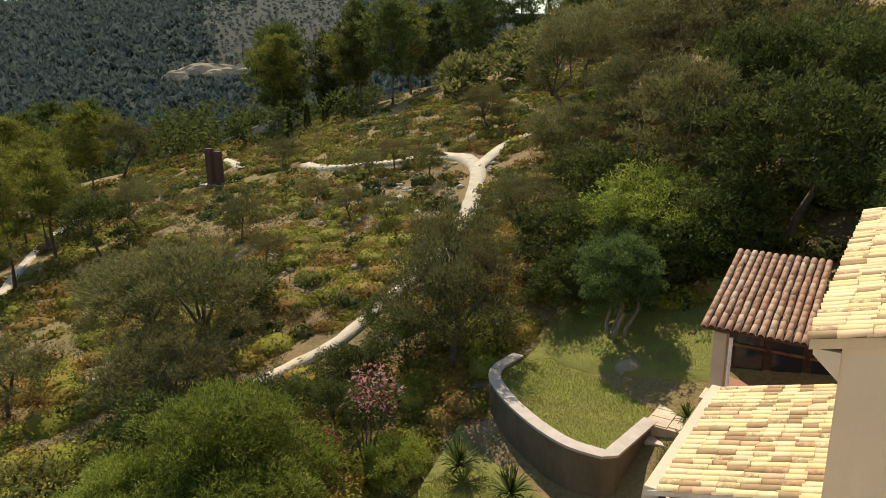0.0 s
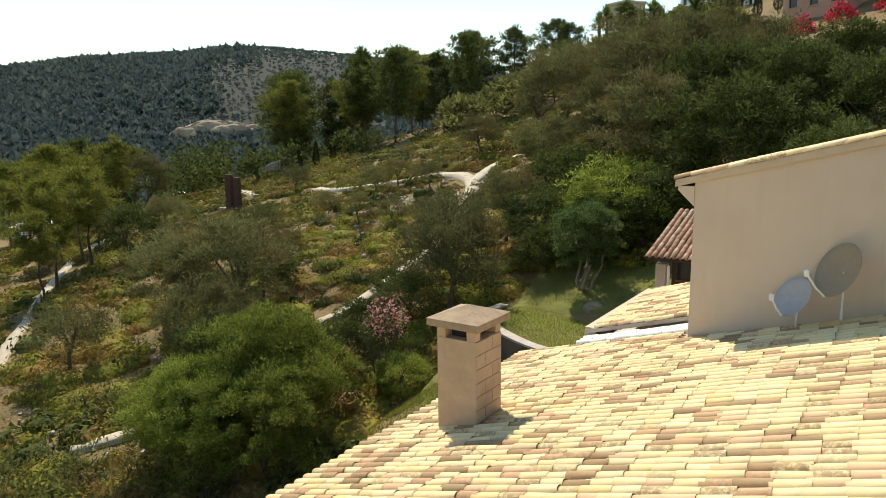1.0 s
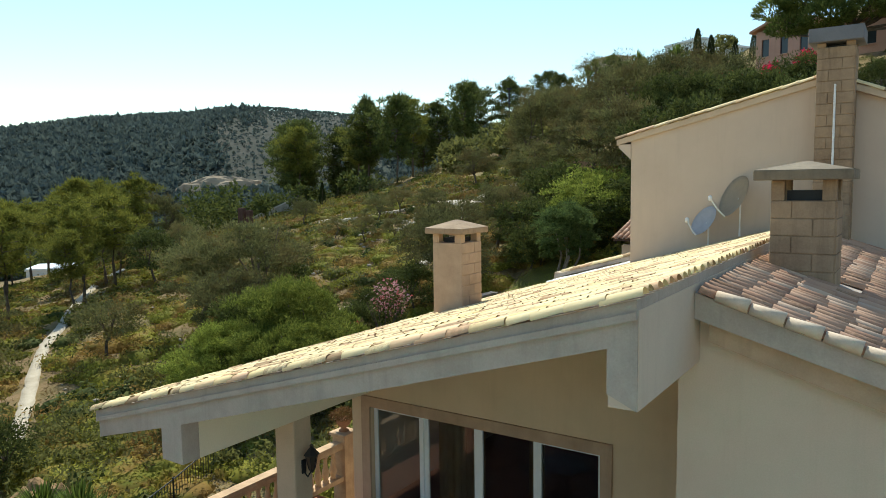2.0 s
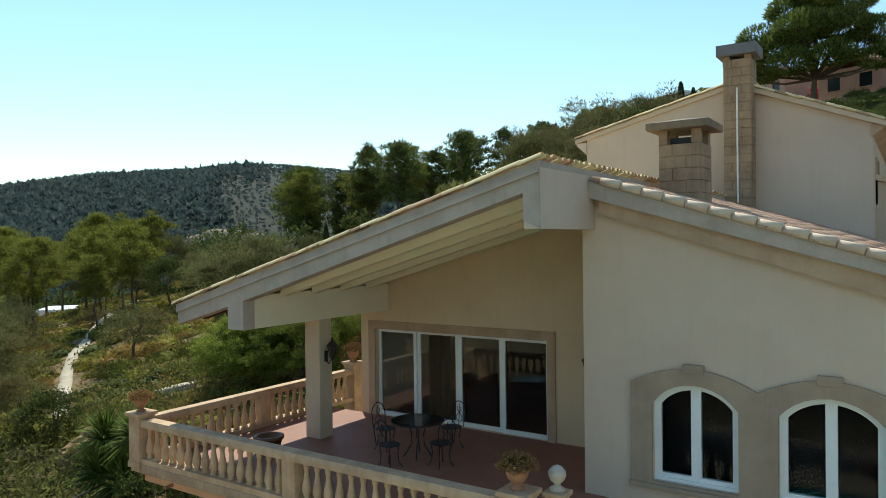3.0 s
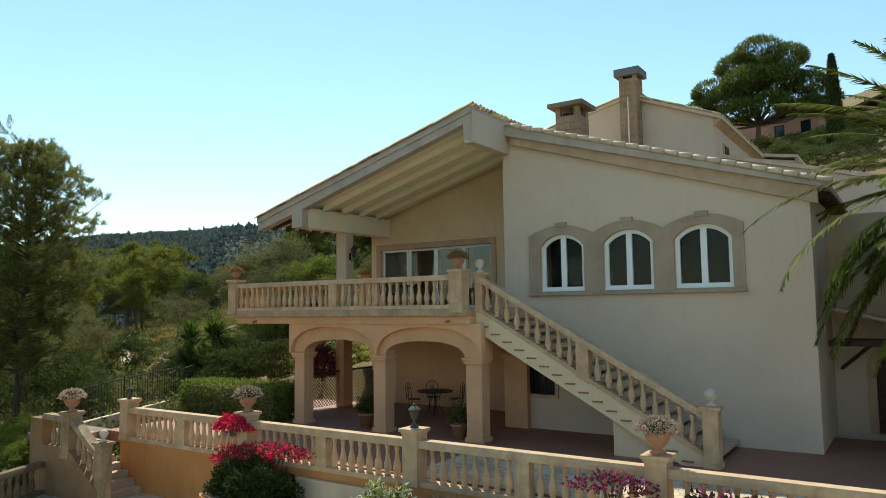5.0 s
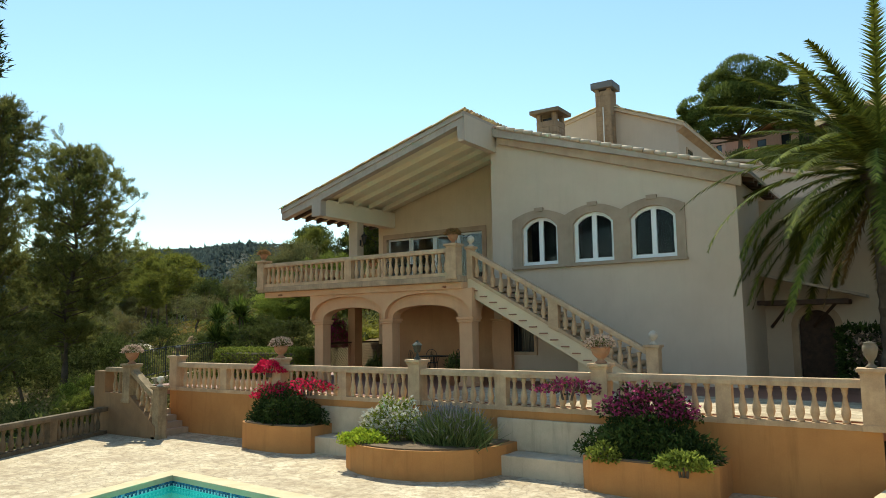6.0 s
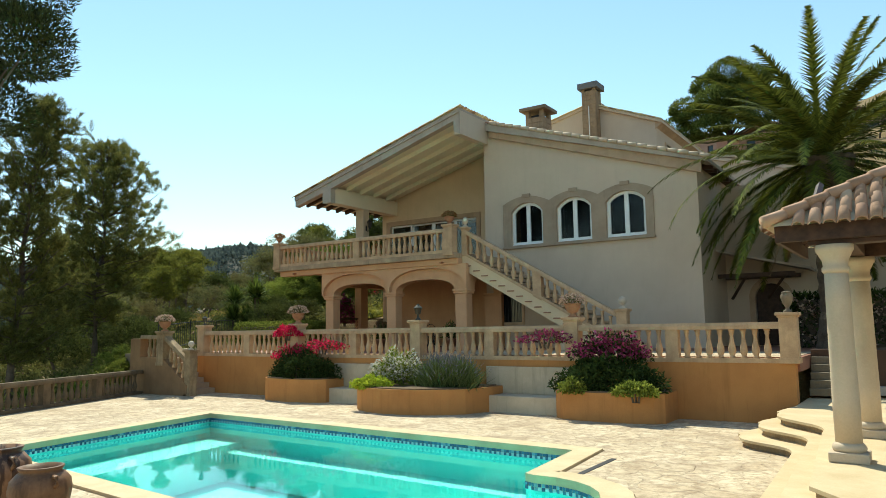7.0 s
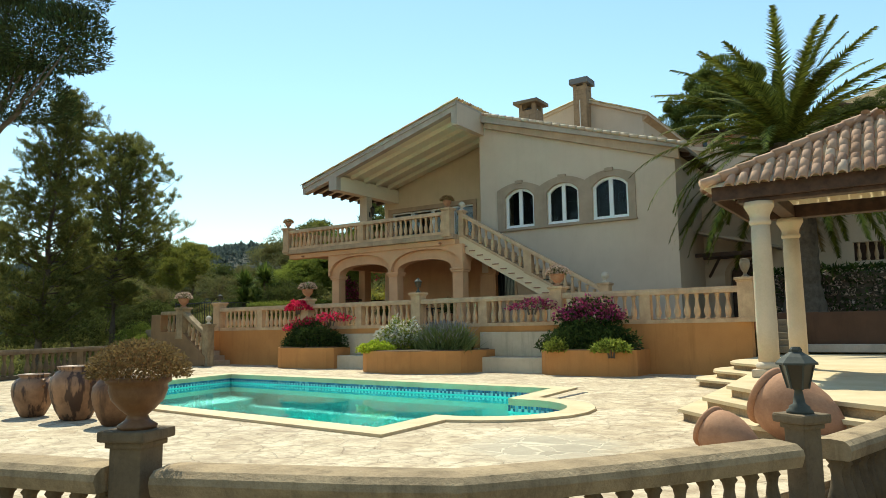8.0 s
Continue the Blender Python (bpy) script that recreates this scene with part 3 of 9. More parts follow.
def tile_field(roof, mat, start, down, across, cols, rows, pitch, expose, keep=None, near=None, label=""):
    """Barrel tiles over a slope. start: upper corner; keep(col, row, x, y): leave a place free; near(x, y): build this one as a part of its own."""
    down, across = Vector(down).normalized(), Vector(across).normalized()
    up = down.cross(across)
    if up.z < 0:
        up = -up
    lat = up.cross(down)
    tv, tq = tile_arrays(expose * 1.18, pitch * 0.45)
    one = np_mesh("tile", tv, tq)
    one.materials.append(mat)
    one.shade_smooth()
    singles, vs, qs, n = 0, [], [], 0
    start = Vector(start)
    for c in range(cols):
        for r in range(rows):
            p = start + across * (pitch * (c + 0.5)) + down * (expose * r)
            if keep and not keep(c, r, p.x, p.y):
                continue
            tilt = 0.045 + rng.normal() * 0.012
            yaw = rng.normal() * 0.018
            d2 = (down + lat * yaw).normalized()
            up2 = (up + d2 * tilt).normalized()
            d3 = (d2 - up2 * d2.dot(up2)).normalized()
            l3 = up2.cross(d3)
            p = p + up * (0.030 + rng.normal() * 0.004) + lat * rng.normal() * 0.006 + down * rng.normal() * 0.012
            m = Matrix((( d3.x, l3.x, up2.x, p.x), (d3.y, l3.y, up2.y, p.y), (d3.z, l3.z, up2.z, p.z), (0, 0, 0, 1)))
            if singles < 300 and near and near(p.x, p.y):
                part("tile", one, None, roof, m=m)
                singles += 1
            else:
                a = np.array(m)
                vs.append(tv @ a[:3, :3].T + a[:3, 3])
                qs.append(tq + n)
                n += len(tv)
    if vs:
        me = np_mesh("tiles", np.concatenate(vs), np.concatenate(qs))
        me.shade_smooth()
        part("tiles", me, mat, roof, label, kind="stuff")

# ---- ground: one sheet from the garden to the far hills ----
FWD, RGT = np.array((-0.556, 0.831)), np.array((0.831, 0.556))


def smooth(a, b, x):
    t = np.clip((x - a) / (b - a), 0, 1)
    return t * t * (3 - 2 * t)


def box_weight(x, y, x0, x1, y0, y1, soft):
    d = np.maximum(np.maximum(x0 - x, x - x1), np.maximum(y0 - y, y - y1))
    return 1 - smooth(0, soft, d)


def hill(x, y):
    """The natural slope round the house."""
    z = 2.443 + .0693 * x + .2554 * y - .0001 * x * x + .00176 * x * y + .00046 * y * y
    return z - 1.0 * np.exp(-((x + 12) ** 2 + (y - 16) ** 2) / 128)


def height(x, y):
    x, y = np.asarray(x, float), np.asarray(y, float)
    f = (x - 6) * FWD[0] + (y + 10) * FWD[1]
    r = (x - 6) * RGT[0] + (y + 10) * RGT[1]
    u = r / np.maximum(f, 30)
    near = hill(np.clip(x, -110, 60), np.clip(y, -40, 110))
    # the hills across the valley
    e = np.interp(u, [-1.5, -.63, -.47, -.36, -.24, -.15, -.07, .1, .5, 1.5], [.078, .097, .112, .117, .131, .122, .112, .09, .085, .08])
    rise = smooth(170, 720, f)
    far = -16 + (9 + 720 * e) * rise - 12 * smooth(760, 1500, f) + 7 * np.sin(r / 60 + 1.0) * np.sin(f / 90) * rise * (1 - smooth(560, 700, f))
    w = smooth(95, 200, f - 60 * np.clip(u, 0, 1))
    w = np.maximum(w, smooth(90, 160, -r))
    z = near * (1 - w) + far * w
    behind = smooth(25, 90, -f)
    z = z * (1 - behind) + behind * -6
    # levelled places: pool deck, terrace, lawns, under the house
    z = z + (-0.35 - z) * box_weight(x, y, -5.6, 24, -30, -7, 2.5)
    z = z + (-2.6 - z) * box_weight(x, y, 0.6, 15.2, -19.4, -10.8, 0.8)
    z = z + (1.0 - z) * box_weight(x, y, -5.6, 14.2, -5.6, 1.5, 0.5)
    z = z + (1.15 - z) * box_weight(x, y, 14.2, 30, -4.7, 3.0, 0.3)
    z = z + (1.0 - z) * box_weight(x, y, -2.6, 22, -3, 19, 0.7)
    z = z + (-0.2 - z) * box_weight(x, y, 15.1, 30, -12, -4.9, 0.25)
    z = z + (4.75 - z) * box_weight(x, y, -8.8, -5.4, 11.5, 14.2, 2.2)
    return z


def spaced(lo, a, b, hi, step, grow=1.16):
    out = list(np.arange(a, b + 1e-6, step))
    s, p = step, out[0]
    while p > lo:
        s *= grow
        p -= s
        out.insert(0, p)
    s, p = step, out[-1]
    while p < hi:
        s *= grow
        p += s
        out.append(p)
    return np.array(out)


PATHS = [
    [(-19.8, 15.4), (-19.3, 16.6), (-19.1, 17.4), (-18.7, 18.1), (-18.2, 19.0), (-18.15, 20.2), (-18.1, 22.6), (-17.9, 25.6), (-18.4, 28.9), (-19.1, 30.8), (-20.7, 34.2), (-22.2, 36.9), (-24.5, 39.2), (-28, 40.4)],
    [(-22.2, 36.9), (-22.6, 39.5), (-22.5, 41.9), (-20.6, 43.6)],
    [(-28, 40.4), (-31, 39.6), (-35, 39.7), (-38.9, 40.2), (-41.7, 41.7)],
    [(-50.7, 42.9), (-55, 45.4), (-59.6, 47.9)],
    [(-22, 4.0), (-24.6, 5.6), (-31.9, 9.8), (-35.8, 12.3), (-38, 14.2), (-43, 17.6), (-48.4, 21.7), (-54, 26.3), (-57.5, 31)],
    [(-20.6, 7.2), (-20.0, 7.9), (-19.2, 8.8)],
]
gx, gy = spaced(-2600, -72, 26, 1800, 0.8), spaced(-600, -30, 78, 2600, 0.8)
X, Y = np.meshgrid(gx, gy)
Z = height(X, Y)
bumps = np.array([noise.noise(Vector((px * 0.35, py * 0.35, 0))) + 0.5 * noise.noise(Vector((px * 1.1, py * 1.1, 3))) for px, py in zip(X.ravel(), Y.ravel())]).reshape(X.shape)
wild = (1 - box_weight(X, Y, -6, 26, -31, 20, 3)) * (1 - box_weight(X, Y, -10, -4, 11, 24, 2))
for path in PATHS:
    for (ax, ay), (bx_, by_) in zip(path, path[1:]):
        vx, vy = bx_ - ax, by_ - ay
        tt = np.clip(((X - ax) * vx + (Y - ay) * vy) / (vx * vx + vy * vy), 0, 1)
        wild = wild * smooth(0.7, 2.2, np.hypot(X - ax - vx * tt, Y - ay - vy * tt))
Z = Z + bumps * 0.22 * wild
W = len(gx)
ii = (np.arange(len(gy) - 1)[:, None] * W + np.arange(W - 1)[None, :]).ravel()
me = np_mesh("ground", np.stack([X.ravel(), Y.ravel(), Z.ravel()], 1), np.stack([ii, ii + 1, ii + W + 1, ii + W], 1))
me.shade_smooth()
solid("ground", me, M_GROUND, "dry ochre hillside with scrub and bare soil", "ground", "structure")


def gz(x, y):
    return float(height(x, y))


def ribbon(name, pts, width, label, category):
    """A path laid on the slope: a thin strip with worn, wavering edges."""
    pts = [Vector(p) for p in pts]
    fine = []
    for a, b in zip(pts, pts[1:]):
        n = max(2, int((b - a).length / 0.5))
        fine += [a.lerp(b, i / n) for i in range(n)]
    fine.append(pts[-1])
    for _ in range(4):
        fine = [fine[0]] + [(fine[i - 1] + fine[i] * 2 + fine[i + 1]) / 4 for i in range(1, len(fine) - 1)] + [fine[-1]]
    v, q = [], []
    for i, p in enumerate(fine):
        d = (fine[min(i + 1, len(fine) - 1)] - fine[max(i - 1, 0)]).normalized()
        s = Vector((-d.y, d.x))
        for k in (-1.0, -0.9, 0.0, 0.9, 1.0):
            w = width / 2 * float(np.interp(p.y, [23, 28], [1.0, 1.55])) * (1 + 0.28 * noise.noise(Vector((p.x * 1.6, p.y * 1.6, 5 + k))))
            pt = p + s * w * k
            near = max(gz(pt.x, pt.y), gz(p.x, p.y))
            v.append((pt.x, pt.y, near + (0.15 if abs(k) < 0.95 else -0.25)))
        if i:
            for k in range(4):
                a = (i - 1) * 5 + k
                q.append((a, a + 1, a + 6, a + 5))
    m = np_mesh(name, np.array(v), np.array(q))
    m.shade_smooth()
    return solid(name, m, M_PATH, label, category, "structure")


for pts in PATHS:
    ribbon("gravel_path", pts, 0.62, "pale gravel garden path winding through scrub", "path")

# upper lawn with its curved retaining wall
LAWN = [(-10.35, 18.2), (-9.13, 17.0), (-7.8, 16.1), (-6.52, 15.5), (-5.57, 15.55), (-5.3, 17.8), (-5.2, 19.9), (-7.0, 20.6), (-8.6, 20.7), (-10.2, 19.8)]
solid("upper_lawn", prism(LAWN, 0.9, flat(5.2)), M_GRASS, "sunlit green lawn behind a curved retaining wall", "lawn", "structure")
wall = thing("retaining_wall", (-7.8, 16.0, 4.7), "curved grey-brown rendered retaining wall with a pale coping", "retaining wall", kind="structure")
edge = [Vector(p) for p in LAWN[9:] + LAWN[:6]]
for _ in range(2):                        # round the kinks of the wall, but for its last corner
    soft_edge = [edge[0]]
    for a, b in zip(edge[:-2], edge[1:-1]):
        soft_edge += [a.lerp(b, 0.25), a.lerp(b, 0.75)]
    edge = soft_edge + edge[-2:]
def band(line, inner, outer):
    """A strip along a line, between two distances to its outer side."""
    rim = []
    for i, p in enumerate(line):
        d = (line[min(i + 1, len(line) - 1)] - line[max(i - 1, 0)]).normalized()
        rim.append((p, Vector((d.y, -d.x))))
    return [tuple(p + n * outer) for p, n in rim] + [tuple(p + n * inner) for p, n in reversed(rim)]


part("wall", prism(band(edge, 0.0, 0.28), 2.14, flat(4.0)), M_SHADERENDER, wall)
cope = [edge[0]] + [a.lerp(b, k / 3) for a, b in zip(edge, edge[1:]) for k in (1, 2, 3)]
step_n = 5
for i in range(0, len(cope) - 1, step_n):  # coping slabs with fine joints
    run_ = cope[i:i + step_n + 1]
    part("coping_slab", prism(band(run_, -0.055, 0.335), 0.075, flat(6.14 + 0.004 * (i % 2))), M_GREYSTONE, wall)
lawn2 = [(-10.6, 16.6), (-9.4, 15.6), (-7.8, 14.9), (-6.0, 14.2), (-5.2, 12.0), (-6.5, 10.5), (-8.5, 11.5), (-10, 13.5)]
v = [(x, y, gz(x, y) + 0.25) for x, y in lawn2]
c = np.mean(np.array(v), 0)
solid("lower_lawn", np_mesh("lower_lawn", np.array([tuple(c)] + v), None, np.array([(0, i, i % len(v) + 1) for i in range(1, len(v) + 1)])), M_GRASS, "patchy green lawn below the retaining wall", "lawn", "structure")
bxs, bys = np.linspace(-10.6, -4.0, 16), np.linspace(19.4, 25.6, 12)
BX_, BY_ = np.meshgrid(bxs, bys)
BZ_ = np.maximum(height(BX_, BY_) + 0.10, 6.0) - 0.6 * ((BX_ < -10.5) | (BY_ > 25.4) | (BY_ < 19.5))
bi = (np.arange(11)[:, None] * 16 + np.arange(15)[None, :]).ravel()
bank = np_mesh("grass_bank", np.stack([BX_.ravel(), BY_.ravel(), BZ_.ravel()], 1), np.stack([bi, bi + 1, bi + 17, bi + 16], 1))
bank.shade_smooth()
solid("grass_bank", bank, M_GRASS, "grassy bank rising behind the lawn", "grass bank", "structure")
steps = thing("garden_steps", (-5.0, 16.4, 4.8), "narrow stone garden steps beside the retaining wall", "steps", kind="structure")
for i in range(5):
    part("step", bx(-5.15, -4.55, 15.7 + 0.36 * i, 16.06 + 0.36 * i, 4.4, 5.0 + 0.22 * i, bevel=0.02), M_BENCH, steps)
for i in range(3):
    part("step", bx(-5.7, -4.5, 22.5 + 0.45 * i, 22.98 + 0.45 * i, 5.6, 6.3 + 0.18 * i, bevel=0.03), M_DARKSTONE, steps)
pav = [(-5.28, 17.5), (-4.1, 17.5), (-4.1, 20.4), (-4.3, 22.5), (-5.4, 22.5), (-5.18, 19.9)]
walkway = solid("garden_paving", prism(pav, 1.2, flat(4.98)), M_STONE, "pale stone paving between the lawn and the house", "paving", "structure")
for i in range(10):                       # slabs of the walk, each a little off level
    part("slab", bx(-5.2 - 0.01 * i, -4.65, 17.55 + 0.49 * i, 18.02 + 0.49 * i, 6.17, 6.205 + 0.006 * (i % 3), bevel=0.01), M_BENCH, walkway)
    part("slab", bx(-4.63, -4.12 - 0.01 * i, 17.62 + 0.485 * i, 18.08 + 0.485 * i, 6.17, 6.205 + 0.005 * (i % 2), bevel=0.01), M_BENCH, walkway)

# ---- the house ----
ZT, ZB = 1.4, 4.75                       # terrace and balcony floors
SL, SR = 0.2845, 0.3125                  # roof pitches, left and right of the step


def left_roof(x):
    return 10.20 - SL * (3.9 - x)


def right_roof(x):
    return 9.98 - SR * (x - 3.94)


house = thing("house", (3.6, 3.0, ZT), "cream plastered hillside villa with pale barrel-tile roofs and stone trim", "house")

# front wall with three arched windows and a barred window under the stairs
WINS = [(4.76, 6.06), (6.60, 7.94), (8.47, 9.86)]
outline = [(3.6, 0.6), (11.57, 0.6), (11.57, right_roof(11.57) - 0.3), (3.6, right_roof(3.6) - 0.3)]
holes = [arch(a, b, 5.18, 6.42, 6.76) for a, b in WINS] + [[(4.16, 2.34), (5.1, 2.34), (5.1, 3.6), (4.16, 3.6)]]
part("wall", prism(outline, 0.35, stand_y(-0.45), holes), M_PLASTER, house)
part("wall", bx(11.22, 11.57, -0.10, 8.0, 0.6, right_roof(11.57) - 0.3), M_PLASTER, house)
# recessed wall behind the balcony, with the sliding doors' opening
top = lambda x: left_roof(x) - 0.22
part("wall", prism([(-3.4, 0.6), (3.6, 0.6), (3.6, top(3.6)), (-3.4, top(-3.4))], 0.3, stand_y(2.0), [[(-2.95, ZB), (1.78, ZB), (1.78, 6.92), (-2.95, 6.92)]]), M_SHADE, house)
part("wall", bx(3.6, 3.95, -0.10, 2.3, 0.6, 9.29), M_SHADE, house)
part("loggia_wall", bx(-2.3, 3.6, 1.985, 1.998, ZT, 4.56), M_LOGGIA, house)
part("wall", prism([(2.3, 0.6), (16.4, 0.6), (16.4, 7.65), (2.3, 7.65)], 0.3, stand_x(-3.4)), M_PLASTER, house)
part("wall", bx(-3.4, 7.3, 16.1, 16.4, 0.6, 7.7), M_PLASTER, house)
# room floor and rear wall behind the glass
part("room_floor", bx(-3.1, 11.2, 2.3, 9.0, ZB - 0.25, ZB), M_FLOOR, house)
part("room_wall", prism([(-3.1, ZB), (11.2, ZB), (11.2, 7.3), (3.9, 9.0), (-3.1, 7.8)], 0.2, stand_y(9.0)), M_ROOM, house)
part("room_floor", bx(3.95, 11.2, -0.1, 2.3, ZB - 0.25, ZB), M_FLOOR, house)

# main roof, left of the ridge
roof = part("roof", prism([(-4.55, left_roof(-4.55) - 0.10), (3.82, left_roof(3.82) - 0.10), (3.82, left_roof(3.82)), (-4.55, left_roof(-4.55))], 13.0, stand_y(-2.55)), M_GREYSTONE, house, "grey stone-edged roof deck")
dn = (-1, 0, -SL)
tile_field(roof, M_TILE, (3.90, -2.64, left_roof(3.90)), dn, (0, 1, 0), 65, 26, 0.2, 0.338,
           keep=lambda c, r, x, y: y < 9.7 or x < -0.55, near=lambda x, y: x > 2.2 and y < 4.4)
# far part of the roof past the flashing, a little lower and narrower
far_roof = part("roof", prism([(-3.22, left_roof(-3.22) + 0.16), (-0.45, left_roof(-0.45) + 0.16), (-0.45, left_roof(-0.45) + 0.26), (-3.22, left_roof(-3.22) + 0.26)], 4.85, stand_y(11.05)), M_GREYSTONE, house)
tile_field(far_roof, M_TILE, (-0.47, 11.0, left_roof(-0.47) + 0.26), dn, (0, 1, 0), 24, 8, 0.2, 0.325)
part("roof_edge", bar((-3.14, 11.1), (-3.14, 15.9), left_roof(-3.22) - 0.1, left_roof(-3.22) - 0.1, 0.30, 0.42), M_CREAM, house, "pale stone roof edging")
flash = part("flashing", prism([(-3.2, left_roof(-3.2)), (-0.5, left_roof(-0.5)), (-0.5, left_roof(-0.5) + 0.05), (-3.2, left_roof(-3.2) + 0.05)], 0.62, stand_y(10.44)), M_FLASH, house, "white mortar flashing between roofs")
tile_field(flash, M_FLASH, (-0.55, 10.42, left_roof(-0.55) + 0.03), dn, (0, 1, 0), 3, 8, 0.2, 0.335)

# stone-faced verge beam and soffit of the balcony roof
v0, v1 = -4.52, 3.82
part("verge_beam", prism([(v0, left_roof(v0) - 0.42), (-2.95, left_roof(-2.95) - 0.44), (-2.95, 7.37), (-2.5, 7.37), (-2.5, left_roof(-2.5) - 0.44), (3.55, left_roof(3.55) - 0.38), (3.55, 9.32), (v1, 9.20), (v1, left_roof(v1) - 0.10), (v0, left_roof(v0) - 0.10)], 0.28, stand_y(-2.52)), M_GREYSTONE, house)
part("verge_fillet", prism([(v0, left_roof(v0) - 0.17), (v1, left_roof(v1) - 0.17), (v1, left_roof(v1) - 0.10), (v0, left_roof(v0) - 0.10)], 0.05, stand_y(-2.573)), M_GREYSTONE, house)
part("soffit", prism([(-4.5, left_roof(-4.5) - 0.24), (3.55, left_roof(3.55) - 0.24), (3.55, left_roof(3.55) - 0.10), (-4.5, left_roof(-4.5) - 0.10)], 4.2, stand_y(-2.24)), M_SOFFIT, house)
for y in (-1.55, -0.65, 0.25, 1.15):
    part("rafter", prism([(-2.5, left_roof(-2.5) - 0.42), (3.55, left_roof(3.55) - 0.42), (3.55, left_roof(3.55) - 0.235), (-2.5, left_roof(-2.5) - 0.235)], 0.20, stand_y(y)), M_SOFFIT, house)
for y in np.arange(-2.0, 2.0, 0.62):
    part("rafter_tail", prism([(-4.40, left_roof(-4.40) - 0.40), (-2.95, left_roof(-2.95) - 0.42), (-2.95, left_roof(-2.95) - 0.235), (-4.40, left_roof(-4.40) - 0.235)], 0.13, stand_y(float(y))), M_WOOD, house)
for y in np.arange(2.6, 10.2, 0.9):
    part("rafter", prism([(-4.42, left_roof(-4.42) - 0.30), (-3.4, left_roof(-3.4) - 0.34), (-3.4, left_roof(-3.4) - 0.1), (-4.42, left_roof(-4.42) - 0.1)], 0.14, stand_y(float(y))), M_WOOD, house)
# eave beam on its column
part("eave_beam", bx(-2.95, -2.5, -2.24, 2.0, 7.37, left_roof(-2.95) - 0.23, bevel=0.02), M_SOFFIT, house)
part("column", bx(-2.97, -2.53, -0.42, -0.02, ZB, 7.39, bevel=0.03), M_CREAM, house, "square cream stone column")
# step between the two roofs, seen from outside as a white gable end
part("gable_step", prism([(-2.50, 9.20), (-0.455, 9.20), (-0.455, 9.3), (10.0, 9.3), (10.0, 10.08), (-2.50, 10.08)], 0.27, stand_x(3.556)), M_PLASTER, house)

# roof right of the step
roof_r = part("roof", prism([(3.83, right_roof(3.83) - 0.30), (12.0, right_roof(12.0) - 0.14), (12.0, right_roof(12.0) - 0.02), (3.83, right_roof(3.83) - 0.02)], 10.5, stand_y(-0.72)), M_GREYSTONE, house)
tile_field(roof_r, M_TILE2, (3.86, -0.80, right_roof(3.86) - 0.02), (1, 0, -SR), (0, 1, 0), 52, 24, 0.2, 0.341,
           keep=lambda c, r, x, y: not (4.0 < x < 4.85 and 2.3 < y < 3.25) and not (7.5 < x < 12.2 and y > 9.5), near=lambda x, y: x < 7 and y < 2.6)
part("verge_trim", prism([(3.95, right_roof(3.95) - 0.52), (11.75, right_roof(11.75) - 0.52), (11.75, right_roof(11.75) - 0.13), (3.95, right_roof(3.95) - 0.13)], 0.14, stand_y(-0.60)), M_STONE, house, "sandstone verge moulding")
for i in range(24):                      # pale tiles laid along the verge
    x = 4.05 + i * 0.335
    part("verge_tile", as_mesh(lathe([(0.062, 0), (0.078, 0.33)], 8), M_VERGE, "verge_tile", True), None, house, m=Matrix.Translation((x, -0.74, right_roof(x) + 0.03)) @ Vector((1, 0, -SR + 0.05)).to_track_quat("Z", "Y").to_matrix().to_4x4())
for y in np.arange(0.1, 8.0, 0.6):
    part("rafter", prism([(11.4, right_roof(11.4) - 0.32), (11.95, right_roof(11.95) - 0.28), (11.95, right_roof(11.95) - 0.14), (11.4, right_roof(11.4) - 0.14)], 0.12, stand_y(float(y))), M_WOOD, house)

# arched windows: stone surround, white frames, dark panes
def surround(a, b, k):
    """The stone band round one window: stilted sides and a raised arc with a keystone."""
    lo, hi = a - (0.34, 0.27, 0.265)[k], b + (0.265 if k == 1 else 0.27)
    out = [(lo, 5.08), (hi, 5.08), (hi, 6.72)]
    w = (hi - lo) / 2
    cx = (lo + hi) / 2
    n = 12
    for i in range(n + 1):
        t = i / n
        x = hi - (hi - lo) * t
        s = (x - cx) / w
        out.append((x, 6.74 + 0.27 * max(0.0, math.cos(s * math.pi / 2)) ** 0.9))
    out.append((lo, 6.72))
    return prism(out, 0.06, stand_y(-0.51), [arch(a, b, 5.18, 6.42, 6.76)])


def half_arch(a, b, side):
    """One casement's opening: half of the arched light, inside its frame."""
    cx = (a + b) / 2
    full = arch(a + 0.11, b - 0.11, 5.30, 6.40, 6.66, 16)
    keep = [p for p in full[2:] if (p[0] - cx) * side > 0.075]
    e = cx + side * 0.075
    if side > 0:
        return [(e, 5.30), (b - 0.11, 5.30)] + keep + [(e, 6.655)]
    return [(e, 5.30), (e, 6.655)] + keep + [(a + 0.11, 5.30)]


